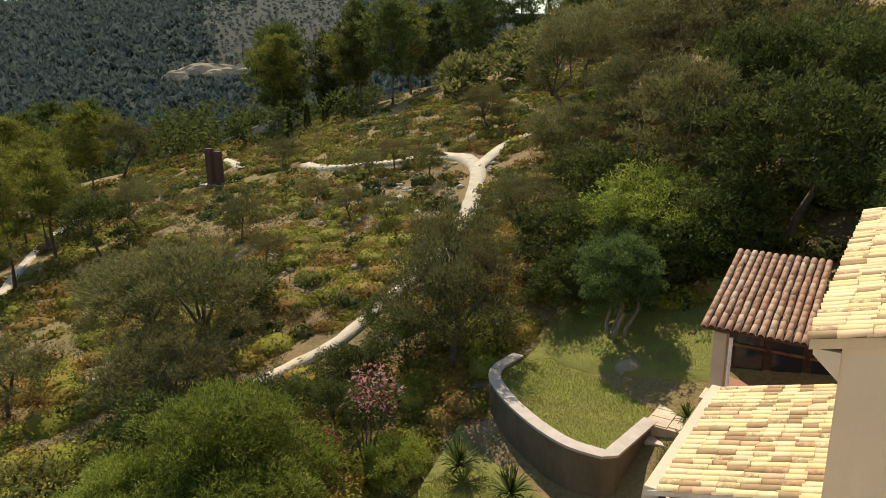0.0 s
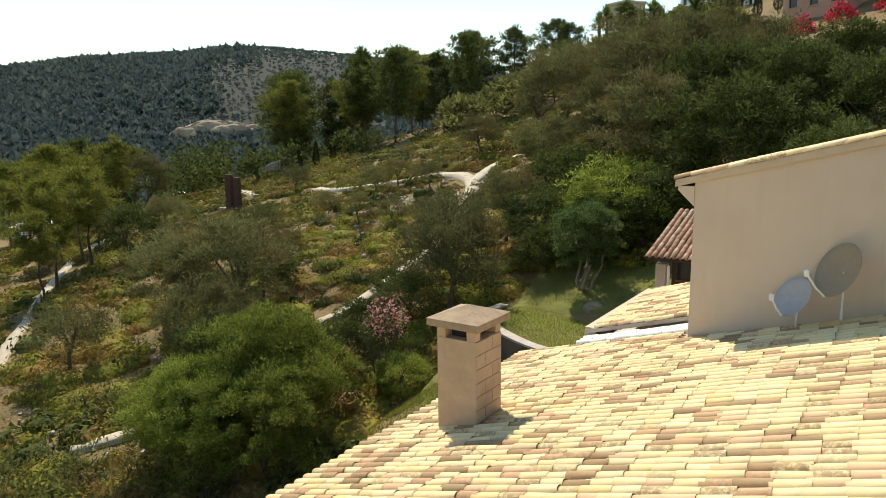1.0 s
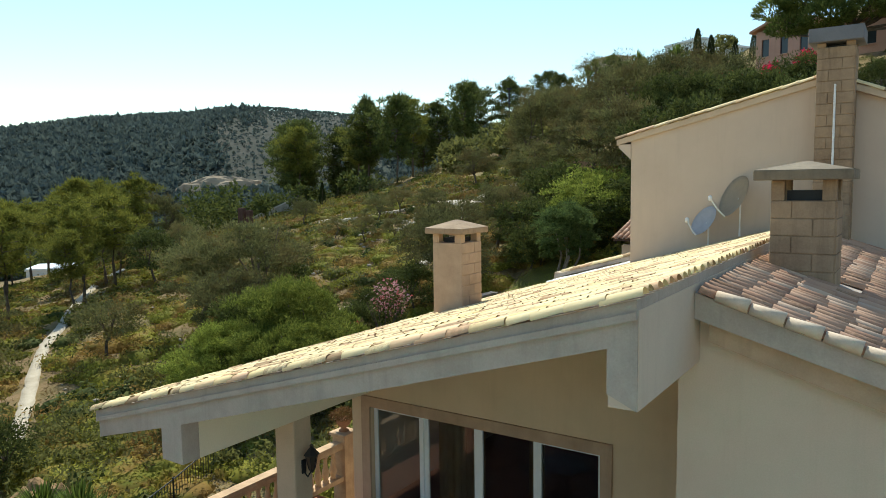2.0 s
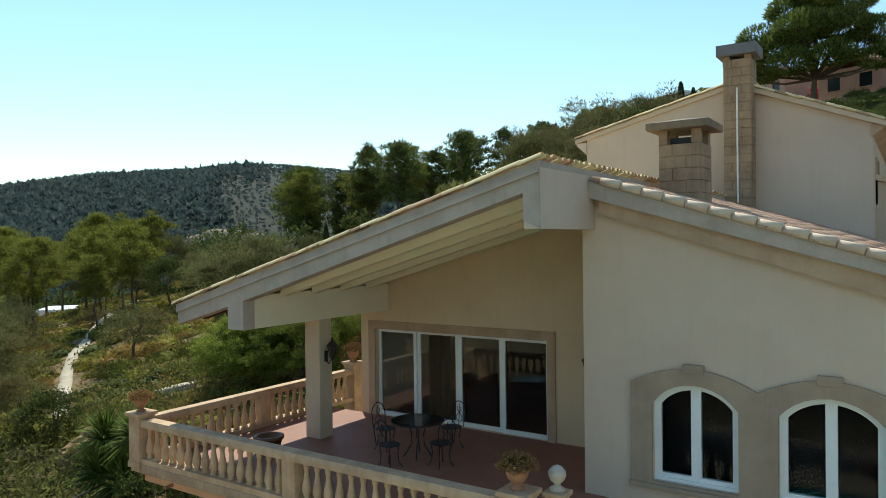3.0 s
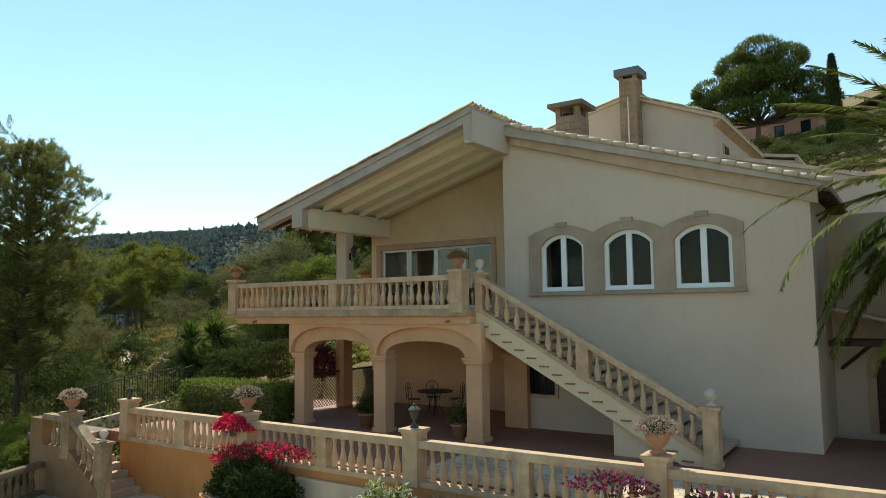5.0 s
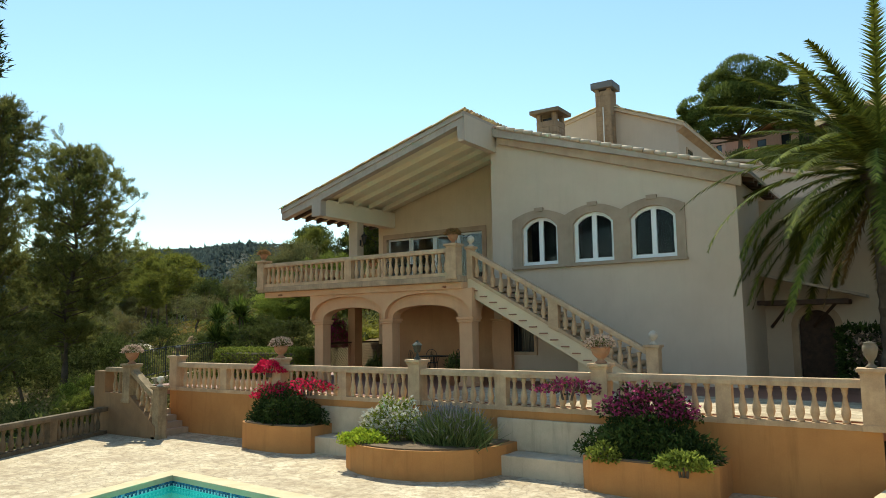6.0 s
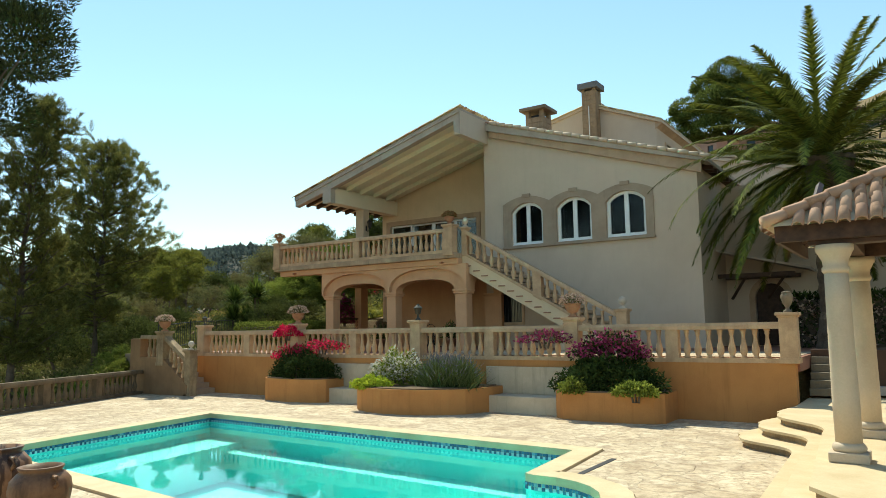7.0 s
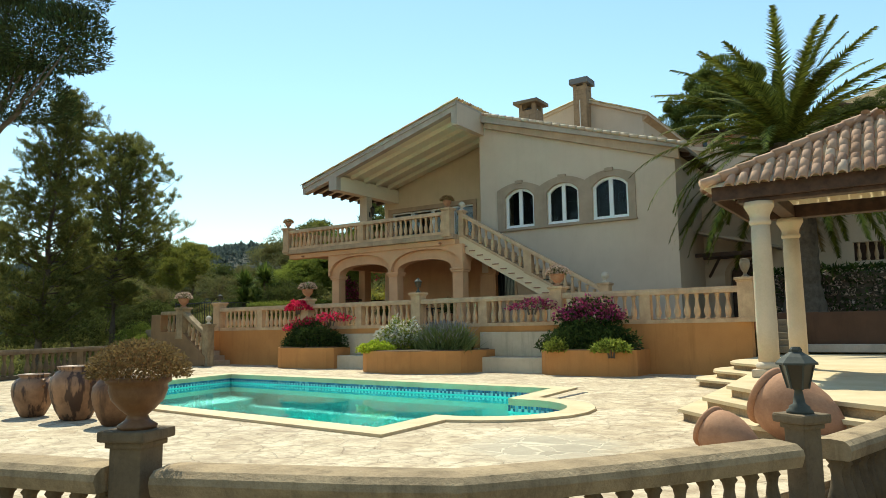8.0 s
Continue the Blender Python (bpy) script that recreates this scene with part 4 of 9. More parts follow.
for k, (a, b) in enumerate(WINS):
    win = part("window", surround(a, b, k), M_SURROUND, house, "arched window in a moulded sandstone surround")
    cx = (a + b) / 2
    part("keystone", bx(cx - 0.16, cx + 0.16, -0.54, -0.45, 6.94, 7.08, bevel=0.01), M_SURROUND, win)
    part("sill", bx(a - (0.36 if k == 0 else 0.268), b + (0.30 if k == 2 else 0.262), -0.57, -0.40, 5.06, 5.14, bevel=0.015), M_SURROUND, win)
    part("window_frame", prism(arch(a, b, 5.18, 6.42, 6.76), 0.08, stand_y(-0.36), [half_arch(a, b, -1), half_arch(a, b, 1)]), M_WHITE, win, "white lacquered casement frame")
    part("sill_rail", bx(a, b, -0.40, -0.35, 5.18, 5.235, bevel=0.01), M_WHITE, win)
    for c0, c1 in ((a + 0.12, cx - 0.07), (cx + 0.07, b - 0.12)):
        pane = part("pane", bx(c0, c1, -0.33, -0.318, 5.28, 6.66), M_GLASS, win)
        pane.visible_shadow = False
    # added near-black sheet, stands in for the unlit room behind the panes
    part("blind", bx(a, b, 0.25, 0.27, 5.0, 6.9), plain("unlit_room_black", (0.012, 0.012, 0.014), 0.9, 0.05) if k == 0 else bpy.data.materials["unlit_room_black"], win)

# sliding doors on the balcony
door = part("sliding_door", prism([(-3.13, ZB), (1.95, ZB), (1.95, 7.10), (-3.13, 7.10)], 0.05, stand_y(1.95), [[(-2.93, ZB + 0.001), (1.76, ZB + 0.001), (1.76, 6.90), (-2.93, 6.90)]]), M_STONE, house, "white framed glass sliding doors in a sandstone surround")
xs = np.linspace(-2.93, 1.76, 5)
for i in range(4):
    x0, x1 = float(xs[i]), float(xs[i + 1])
    yo = 2.10 + 0.05 * (i in (1, 2))
    part("door_frame", prism([(x0, ZB), (x1, ZB), (x1, 6.90), (x0, 6.90)], 0.05, stand_y(yo), [[(x0 + 0.085, ZB + 0.10), (x1 - 0.085, ZB + 0.10), (x1 - 0.085, 6.82), (x0 + 0.085, 6.82)]]), M_WHITE, door)
    pane = part("pane", bx(x0 + 0.08, x1 - 0.08, yo + 0.02, yo + 0.032, ZB + 0.09, 6.83), M_DOORGLASS, door)
    pane.visible_shadow = False


def drape(x0, x1, y, z0, z1):
    bm = bmesh.new()
    n = 28
    cols = [[bm.verts.new((x0 + (x1 - x0) * i / n, y + 0.05 * math.sin(i * 1.7) + 0.02 * math.sin(i * 0.6), z)) for z in (z0, z1)] for i in range(n + 1)]
    for a, b in zip(cols, cols[1:]):
        bm.faces.new((a[0], b[0], b[1], a[1]))
    bmesh.ops.solidify(bm, geom=bm.faces[:], thickness=0.008)
    return bm


part("curtain", drape(-1.7, -0.65, 2.55, ZB + 0.02, 6.95), M_CURTAIN, door, "gathered ochre curtain behind the glass", True)
part("curtain", drape(0.2, 0.5, 2.6, ZB + 0.02, 6.95), M_CURTAIN, door, "", True)

# barred window under the stairs
bw = part("window", prism([(4.06, 2.24), (5.2, 2.24), (5.2, 3.68), (4.06, 3.68)], 0.05, stand_y(-0.50), [[(4.16, 2.34), (5.1, 2.34), (5.1, 3.6), (4.16, 3.6)]]), M_STONE, house, "dark barred window in a stone frame")
for x in np.arange(4.24, 5.1, 0.13):
    part("bar", tube([(x, -0.43, 2.34), (x, -0.43, 3.6)], 0.011, 6), M_IRON, bw)
part("pane", bx(4.16, 5.1, -0.25, -0.24, 2.34, 3.6), plain("shaded_glass", (0.02, 0.025, 0.03), 0.1, 0.5), bw)

# loggia under the balcony: arches, slab, rear walls
def basket_arch(x0, x1, z0, spring, top, n=16):
    """Outline of an opening under a flattened three-centred arch, from its foot round."""
    c, w = (x0 + x1) / 2, (x1 - x0) / 2
    pts = [(x0, z0), (x1, z0)]
    for i in range(n + 1):
        t = math.pi * i / n
        u, v = math.cos(t), math.sin(t)
        pts.append((c + w * math.copysign(abs(u) ** 0.86, u), spring + (top - spring) * v ** 0.86))
    return pts


def arcaded(x0, x1, z0, z1, arches):
    """Outline of a wall whose lower edge is cut away by arches, listed from x0 towards x1."""
    pts = [(x0, z0)]
    for a in arches:
        pts += [a[0]] + list(reversed(a[2:])) + [a[1]]
    return pts + [(x1, z0), (x1, z1), (x0, z1)]


part("balcony_slab", bx(-4.72, 4.16, -3.52, 2.0, 4.56, ZB, bevel=0.03), M_NOSING, house, "weathered stone-edged balcony slab")
part("slab_band", bx(-4.5, 4.16, -3.36, -3.0, 4.36, 4.56, bevel=0.01), M_LOGGIA, house)
part("arcade_face", prism(arcaded(-2.25, 4.45, 3.50, 4.37, [basket_arch(-2.18, 1.04, 3.50, 3.505, 4.28), basket_arch(1.10, 4.38, 3.50, 3.505, 4.28)]), 0.16, stand_y(-3.29)), M_LOGGIA, house)
part("arcade", prism(arcaded(-2.21, 4.41, 3.46, 4.36, [basket_arch(a, b, 3.46, 3.50, 3.90) for a, b in ((-1.77, 0.84), (1.30, 3.86))]), 0.42, stand_y(-3.13)), M_LOGGIA, house)
for x0, x1 in ((-2.21, -1.77), (0.84, 1.30), (3.86, 4.36)):
    pl = part("pillar", bx(x0 + 0.02, x1 - 0.02, -3.12, -2.72, ZT, 3.38, bevel=0.02), M_LOGGIA, house)
    part("capital", bx(x0 - 0.06, x1 + 0.06, -3.20, -2.64, 3.42, 3.50, bevel=0.02), M_LOGGIA, pl)
    part("capital_neck", bx(x0 - 0.03, x1 + 0.03, -3.17, -2.67, 3.34, 3.425, bevel=0.025), M_LOGGIA, pl)
    part("plinth", bx(x0 - 0.02, x1 + 0.02, -3.16, -2.68, ZT, ZT + 0.12, bevel=0.02), M_LOGGIA, pl)
part("side_arch", prism(arcaded(-2.70, -0.46, 3.42, 4.36, [basket_arch(-2.62, -0.66, 3.42, 3.46, 4.12)]), 0.36, stand_x(4.02)), M_LOGGIA, house)
# left side of the loggia
part("side_beam", bx(-3.62, -3.22, -1.4, 1.99, 4.0, 4.558, bevel=0.01), M_LOGGIA, house)
part("pillar", bx(-3.60, -3.24, 0.25, 0.72, ZT, 4.0, bevel=0.02), M_LOGGIA, house)
lat = thing("trellis", (-3.42, 0.2, ZT), "dark lattice screens between the loggia pillars", "trellis")
for y0, y1 in ((-1.40, 0.24), (0.73, 1.97)):
    bm = bmesh.new()
    n = int((y1 - y0 + 1.1) / 0.13)
    for i in range(n):
        for s in (1, -1):
            t0 = y0 - 1.1 + i * 0.13 if s > 0 else y0 + i * 0.13
            pts = [(t0, ZT + 0.1), (t0 + s * 1.1, ZT + 1.2)]
            (ya, za), (yb, zb) = pts
            lo, hi = min(ya, yb), max(ya, yb)
            fa, fb = (max(lo, y0) - ya) / (yb - ya), (min(hi, y1) - ya) / (yb - ya)
            if (min(hi, y1) - max(lo, y0)) < 0.1:
                continue
            p, q = (-3.42, ya + (yb - ya) * fa, za + (zb - za) * fa), (-3.42, ya + (yb - ya) * fb, za + (zb - za) * fb)
            tube([p, q], 0.012, 4, bm)
    part("lattice", bm, M_WOOD, lat)
    part("rail", bx(-3.45, -3.39, y0, y1, ZT + 1.2, ZT + 1.26), M_WOOD, lat)
part("pilaster", bx(3.62, 4.34, -0.66, -0.452, ZT, 3.36, bevel=0.02), M_LOGGIA, house)
part("pilaster_capital", bx(3.58, 4.38, -0.70, -0.452, 3.36, 3.44, bevel=0.02), M_LOGGIA, house)
for x in (-3.6, 3.55):                    # short rain spouts under the slab
    part("rain_spout", tube([(x, -3.3, 4.44), (x, -3.52, 4.42)], 0.035, 8), M_CLAY, house)

# ---- chimneys ----
M_CAP = mottled("slate_grey_cap", (0.20, 0.20, 0.21), (0.14, 0.14, 0.145), 1.5, 30, 0.8, 0.003)
def chimney(x0, x1, y0, y1, zb, zt, cap_h, gap, over, mat, label, slope_cap=0.12, joints=True, cap_mat=None, smooth_front=False):
    bm = bx(x0, x1, y0, y1, zb, zt - cap_h - gap, bevel=0.02)
    ch = part("chimney", bm, mat, house, label)
    z = zt - cap_h - gap
    w = 0.17
    for a, b in ((x0, y0), (x1 - w, y0), (x0, y1 - w), (x1 - w, y1 - w)):
        part("chimney_pier", bx(a, a + w, b, b + w, z, z + gap, bevel=0.01), mat, ch)
    part("flue", bx(x0 + 0.18, x1 - 0.18, y0 + 0.18, y1 - 0.18, z, z + gap * 0.5), M_IRON, ch)
    cap = bmesh.new()
    box(cap, x0 - over, x1 + over, y0 - over, y1 + over, zt - cap_h, zt - slope_cap, 0.02)
    r = bmesh.ops.create_cone(cap, segments=4, radius1=0.7071, radius2=0.05, depth=1.0, cap_ends=True)
    bmesh.ops.transform(cap, matrix=Matrix.Translation(((x0 + x1) / 2, (y0 + y1) / 2, zt - slope_cap / 2)) @ Matrix.Diagonal((x1 - x0 + 2 * over, y1 - y0 + 2 * over, slope_cap, 1)) @ Matrix.Rotation(math.pi / 4, 4, "Z"), verts=r["verts"])
    part("chimney_cap", cap, cap_mat or M_STONE, ch)
    if joints:                           # ashlar blocks standing proud of the shaft
        rows = int((z - zb) / 0.24)
        for i in range(rows):
            za = z - 0.24 * (i + 1)
            cut = (x0 + x1) / 2 + (0.13 if i % 2 else -0.13)
            for a, b in () if smooth_front else ((x0, cut), (cut, x1)):
                part("block", bx(a + 0.006, b - 0.006, y0 - 0.018, y0 + 0.02, za + 0.006, za + 0.234, bevel=0.008), mat, ch)
            cut = (y0 + y1) / 2 + (-0.12 if i % 2 else 0.12)
            for a, b in ((y0, cut), (cut, y1)):
                part("block", bx(x1 - 0.02, x1 + 0.018, a + 0.006, b - 0.006, za + 0.006, za + 0.234, bevel=0.008), mat, ch)
    return ch


chimney(-3.38, -2.62, 4.85, 5.70, 7.9, 10.36, 0.30, 0.20, 0.13, M_STONE, "rendered chimney with sandstone blocks and a low pyramid cap", 0.17, cap_mat=M_CHIMNEY, smooth_front=True)
chimney(4.05, 4.85, 2.35, 3.15, 9.4, 11.42, 0.26, 0.28, 0.20, M_CHIMNEY, "squat stone chimney with an open lantern top", cap_mat=M_DARKSTONE)
tall = chimney(3.80, 4.52, 9.20, 9.95, 9.4, 14.45, 0.36, 0.10, 0.16, M_CHIMNEY, "tall sandstone block chimney with a slab cap", 0.06, cap_mat=M_CAP)
part("lightning_rod", tube([(4.17, 9.16, 10.0), (4.17, 9.16, 13.2)], 0.025, 6), M_FLASH, tall, "pale pipe clipped to the shaft")

# ---- upper storey block behind ----
def upper_l(x):
    return 12.26 + 0.247 * (x + 0.85)


def upper_r(x):
    return 13.30 - 0.40 * (x - 4.35)


part("wall", prism([(-0.48, 7.0), (7.35, 7.0), (7.35, upper_r(7.35) - 0.10), (4.35, 13.18), (4.35, upper_l(4.35) - 0.10), (-0.48, upper_l(-0.48) - 0.10)], 0.3, stand_y(9.75)), M_PLASTER, house)
part("wall", bx(-0.48, -0.18, 10.05, 19.0, 7.0, upper_l(-0.3) - 0.16), M_PLASTER, house)
part("wall", bx(7.05, 7.35, 10.05, 18.8, 7.0, upper_r(7.3) - 0.2), M_PLASTER, house)
roof_u = part("roof", prism([(-0.85, upper_l(-0.85) - 0.14), (4.4, upper_l(4.4) - 0.14), (4.4, upper_l(4.4)), (-0.85, upper_l(-0.85))], 9.4, stand_y(9.68)), M_CREAM, house)
tile_field(roof_u, M_TILE, (4.4, 9.62, upper_l(4.4)), (-1, 0, -0.247), (0, 1, 0), 47, 16, 0.2, 0.335, near=lambda x, y: x < 2 and y < 14)
roof_v = part("roof", prism([(4.35, upper_r(4.35) - 0.14), (7.65, upper_r(7.65) - 0.14), (7.65, upper_r(7.65)), (4.35, upper_r(4.35))], 9.2, stand_y(9.6)), M_CREAM, house)
tile_field(roof_v, M_TILE, (4.35, 9.55, upper_r(4.35)), (1, 0, -0.40), (0, 1, 0), 46, 10, 0.2, 0.345)
part("cornice", prism([(7.30, 11.6), (7.62, 11.85), (7.62, 11.95), (7.30, 11.95)], 9.1, stand_y(9.7)), M_STONE, house, "moulded stone eaves cornice")
part("cornice", prism([(-0.80, 12.06), (-0.48, 11.75), (-0.48, 12.14), (-0.80, 12.14)], 9.1, stand_y(9.7)), M_PLASTER, house)
sw = part("window", bx(7.33, 7.40, 11.0, 12.0, 9.9, 11.2), M_STONE, house, "small window with a stone surround")
part("pane", bx(7.38, 7.415, 11.12, 11.88, 10.0, 11.1), bpy.data.materials["shaded_glass"], sw)
# lower wings further back and to the side
part("wall", prism([(7.35, 6.0), (16.4, 6.0), (16.4, 8.12), (7.35, 10.56)], 0.3, stand_y(11.0)), M_PLASTER, house)
wing = part("wing_coping", prism([(7.3, 10.58), (16.5, 8.10), (16.5, 8.26), (7.3, 10.74)], 0.5, stand_y(10.9)), M_VERGE, house, "pale tiled coping of the side wing")
part("wall", prism([(11.57, 0.6), (27, 0.6), (27, 7.1), (11.57, 7.1)], 0.3, stand_y(3.0), [arch(12.5, 13.5, ZT, 3.1, 3.55), [(16.6, 3.35), (19.2, 3.35), (19.2, 4.0), (16.6, 4.0)]]), M_PLASTER, house)
part("wall", prism([(7.36, 7.0), (9.0, 7.0), (9.0, 11.60), (7.36, 11.90)], 5.0, stand_y(18.95)), M_PLASTER, house)
part("roof", prism([(7.2, 12.02), (9.12, 11.70), (9.12, 11.84), (7.2, 12.16)], 5.4, stand_y(18.75)), M_VERGE, house)
part("cornice", prism([(8.98, 11.30), (9.12, 11.62), (9.12, 11.70), (8.98, 11.70)], 5.2, stand_y(18.8)), M_STONE, house)

# satellite dishes on the upper wall
def dish(name, at, aim, r, mat, label):
    d = thing(name, at, label, "satellite dish")
    bm = bmesh.new()
    n, rings = 24, 5
    grid = [[bm.verts.new((r * k / rings * math.cos(2 * math.pi * i / n), r * k / rings * math.sin(2 * math.pi * i / n), 0.28 * r * (k / rings) ** 2)) for i in range(n)] for k in range(1, rings + 1)]
    mid = bm.verts.new((0, 0, 0))
    for i in range(n):
        bm.faces.new((mid, grid[0][i], grid[0][(i + 1) % n]))
        for a, b in zip(grid, grid[1:]):
            bm.faces.new((a[i], b[i], b[(i + 1) % n], a[(i + 1) % n]))
    bmesh.ops.solidify(bm, geom=bm.faces[:], thickness=0.012)
    m = Matrix.Translation(at) @ Vector(aim).to_track_quat("Z", "Y").to_matrix().to_4x4()
    bmesh.ops.transform(bm, matrix=m, verts=bm.verts)
    part("reflector", bm, mat, d, "", True)
    tip = m @ Vector((0, -0.55 * r, 1.25 * r))
    part("feed_arm", tube([m @ Vector((0, -r, 0.26 * r)), m @ Vector((0, -0.86 * r, 0.70 * r)), tip], 0.018, 6), M_FLASH, d)
    part("receiver", lathe([(0.03, -0.06), (0.045, -0.02), (0.045, 0.05), (0.02, 0.07)], 10, Matrix.Translation(tip)), M_FLASH, d, "", True)
    part("mast", tube([at, (at[0], at[1] + 0.16, at[2] - 0.15), (at[0], at[1] + 0.16, at[2] - 0.9)], 0.025, 8), M_FLASH, d)


dish("satellite_dish", (2.25, 9.35, 10.75), (-0.66, -0.56, 0.40), 0.52, M_DISH, "beige satellite dish on a short mast by the upper wall")
dish("satellite_dish", (1.52, 9.42, 10.16), (-0.55, -0.6, 0.5), 0.40, M_DISHGREY, "pale grey satellite dish beside the beige one")

# porch with its own tiled roof beyond the far end
porch = thing("porch", (-2.9, 19.5, 6.3), "open timber porch under a rose barrel-tile roof", "porch")
pr = part("roof", prism([(18.4, 8.88), (22.3, 10.02), (22.3, 10.12), (18.4, 8.98)], 2.5, stand_x(-4.15)), M_WOOD, porch)
tile_field(pr, M_TILE2, (-4.2, 22.3, 10.12), (0, -1, -0.292), (1, 0, 0), 13, 12, 0.2, 0.34, near=lambda x, y: True)
part("pillar", bx(-3.95, -3.6, 18.8, 19.15, 5.6, 8.7, bevel=0.02), M_CREAM, porch)
part("sill", bx(-4.05, -3.3, 18.2, 18.9, 5.4, 7.0, bevel=0.02), M_CREAM, porch)
part("wall", bx(-3.9, -0.5, 20.6, 20.8, 5.6, 9.4), M_WOOD, porch, "dark timber rear wall")
for x in (-3.3, -2.3, -1.3):
    part("glazed_panel", bx(x - 0.38, x + 0.38, 20.56, 20.6, 7.1, 8.5, bevel=0.01), bpy.data.materials["shaded_glass"], porch, "dark glazed panel")
    part("panel_rail", bx(x - 0.44, x + 0.44, 20.50, 20.56, 7.75, 7.83, bevel=0.01), M_CLAYDARK, porch)
part("floor", bx(-4.0, -0.5, 16.4, 22.0, 5.6, 6.9), M_FLOOR, porch)
part("wall", bx(-0.5, -0.2, 19.0, 22.4, 6.0, 12.0), M_PLASTER, porch)
part("pipe", tube([(-3.45, 18.6, 6.9), (-3.45, 18.6, 8.7)], 0.05, 8), M_FLASH, porch)

# ---- terrace, balcony rails, stairs ----
solid("terrace_floor", bx(-6.2, 15.0, -6.66, 1.98, 1.1, ZT), M_FLOOR, "brick-red tiled terrace in front of the loggia", "terrace", "structure")
solid("terrace_paving", bx(4.6, 14.9, -6.64, -3.3, ZT, ZT + 0.012), M_DECK, "sunlit cream stone paving on the terrace", "paving", "structure")
solid("balcony_floor", bx(-4.5, 3.95, -3.3, 2.0, ZB, ZB + 0.006), M_FLOOR, "brick-red tiled balcony floor", "floor", "structure")


def balustrade(name, a, b, z, label, piers=(), h=0.66, rail_h=0.14, pitch=0.24, group="balustrades", mat=None):
    """Plinth, turned balusters and a moulded rail between two plan points; piers are fractions of the run."""
    a, b = Vector(a), Vector(b)
    mat = mat or M_BAL
    c = (a + b) / 2
    bl = thing(name, (c.x, c.y, z), label, "balustrade", group)
    part("plinth", bar(a, b, z, z, 0.26, 0.10, 0, 0), mat, bl)
    part("rail", bar(a, b, z + 0.10 + h, z + 0.10 + h, 0.27, rail_h, 0.02), mat, bl)
    cuts = [0.0] + list(piers) + [1.0]
    for t in piers:
        p = a.lerp(b, t)
        ang = math.degrees(math.atan2(b.y - a.y, b.x - a.x))
        bm = bx(-0.15, 0.15, -0.11, 0.11, z + 0.08, z + 0.12 + h, bevel=0.012)
        bmesh.ops.transform(bm, matrix=pose(p.x, p.y, 0, 0, 0, ang), verts=bm.verts)
        part("pier", bm, mat, bl)
    L = (b - a).length
    for s, e in zip(cuts, cuts[1:]):
        s2, e2 = s + (0.2 / L if s > 0 else 0.16 / L), e - (0.2 / L if e < 1 else 0.16 / L)
        balusters(bl, a.lerp(b, s2), a.lerp(b, e2), z + 0.10, z + 0.10, h, pitch, mat=mat)
    return bl


def urn(name, x, y, z, k, label, plant=None, petals=None, spread=0.42, clay=None, fine=1.0):
    """A footed terracotta pot with a mound of plants."""
    u = thing(name, (x, y, z), label, "planter", "pots on the balustrades")
    prof = [(0.15, 0), (0.16, 0.03), (0.10, 0.07), (0.08, 0.11), (0.14, 0.16), (0.21, 0.24), (0.235, 0.32), (0.23, 0.36), (0.26, 0.38), (0.265, 0.42), (0.235, 0.425), (0.22, 0.38)]
    part("pot", lathe([(r * k, h * k) for r, h in prof], 20, Matrix.Translation((x, y, z))), clay or M_CLAY, u, "", True)
    g = np.random.default_rng(int(abs(x * 31 + y * 17)) + 3)
    for mat, n, sc in ((plant, int(520 / fine ** 2), 0.9), (petals, int(760 / fine ** 2), 1.0)):
        if mat:
            o = unit(g.normal(size=(n, 3)))
            o[:, 2] = np.abs(o[:, 2])
            p = np.array((x, y, z + 0.42 * k)) + o * spread * k * sc * ((0.80 if mat is petals else 0.45) + (0.22 if mat is petals else 0.5) * g.random((n, 1))) * np.array((1, 1, 0.75))
            v, q = leaves_np(p, o, 0.062 * k * fine, 0.036 * k * fine, g)
            part("blossom" if mat is petals else "foliage", np_mesh("foliage", v, q), mat, u, kind="stuff")
    return u


BY, BX0, BX1 = -3.38, -4.55, 3.89
balustrade("balcony_balustrade", (BX0, BY), (BX1, BY), ZB, "cream cast-stone balustrade along the balcony front", (0.5,), h=0.62)
balustrade("balcony_balustrade", (BX0, BY), (BX0, 2.9), ZB, "cream cast-stone balustrade along the balcony side", (0.5,), h=0.62)
pst = thing("balcony_posts", (BX1, BY, ZB), "square cream stone post at the balcony stair head", "post", "balustrade posts")
post(pst, BX1, BY, ZB - 0.1, 5.74, 0.40)
p2 = thing("balcony_post", (BX0, BY, ZB), "square cream stone post at the balcony corner", "post", "balustrade posts")
post(p2, BX0, BY, ZB - 0.1, 5.74, 0.38)
p3 = thing("balcony_post", (BX0, 3.0, ZB), "square cream stone post at the end of the balcony side", "post", "balustrade posts")
post(p3, BX0, 3.0, ZB - 0.6, 5.80, 0.40)
urn("potted_geranium", BX1 - 0.02, BY, 5.74, 0.66, "terracotta pot with red-flecked geraniums on the balcony post", L_DARK, L_DEADFLOWER)
urn("potted_flowers", BX0, BY, 5.74, 0.58, "terracotta pot with faded red flowers on the corner post", L_DRY, L_DEADFLOWER)
urn("potted_flowers", BX0, 3.0, 5.80, 0.7, "terracotta pot with dry flowers at the balcony end", L_DRY, L_DEADFLOWER)


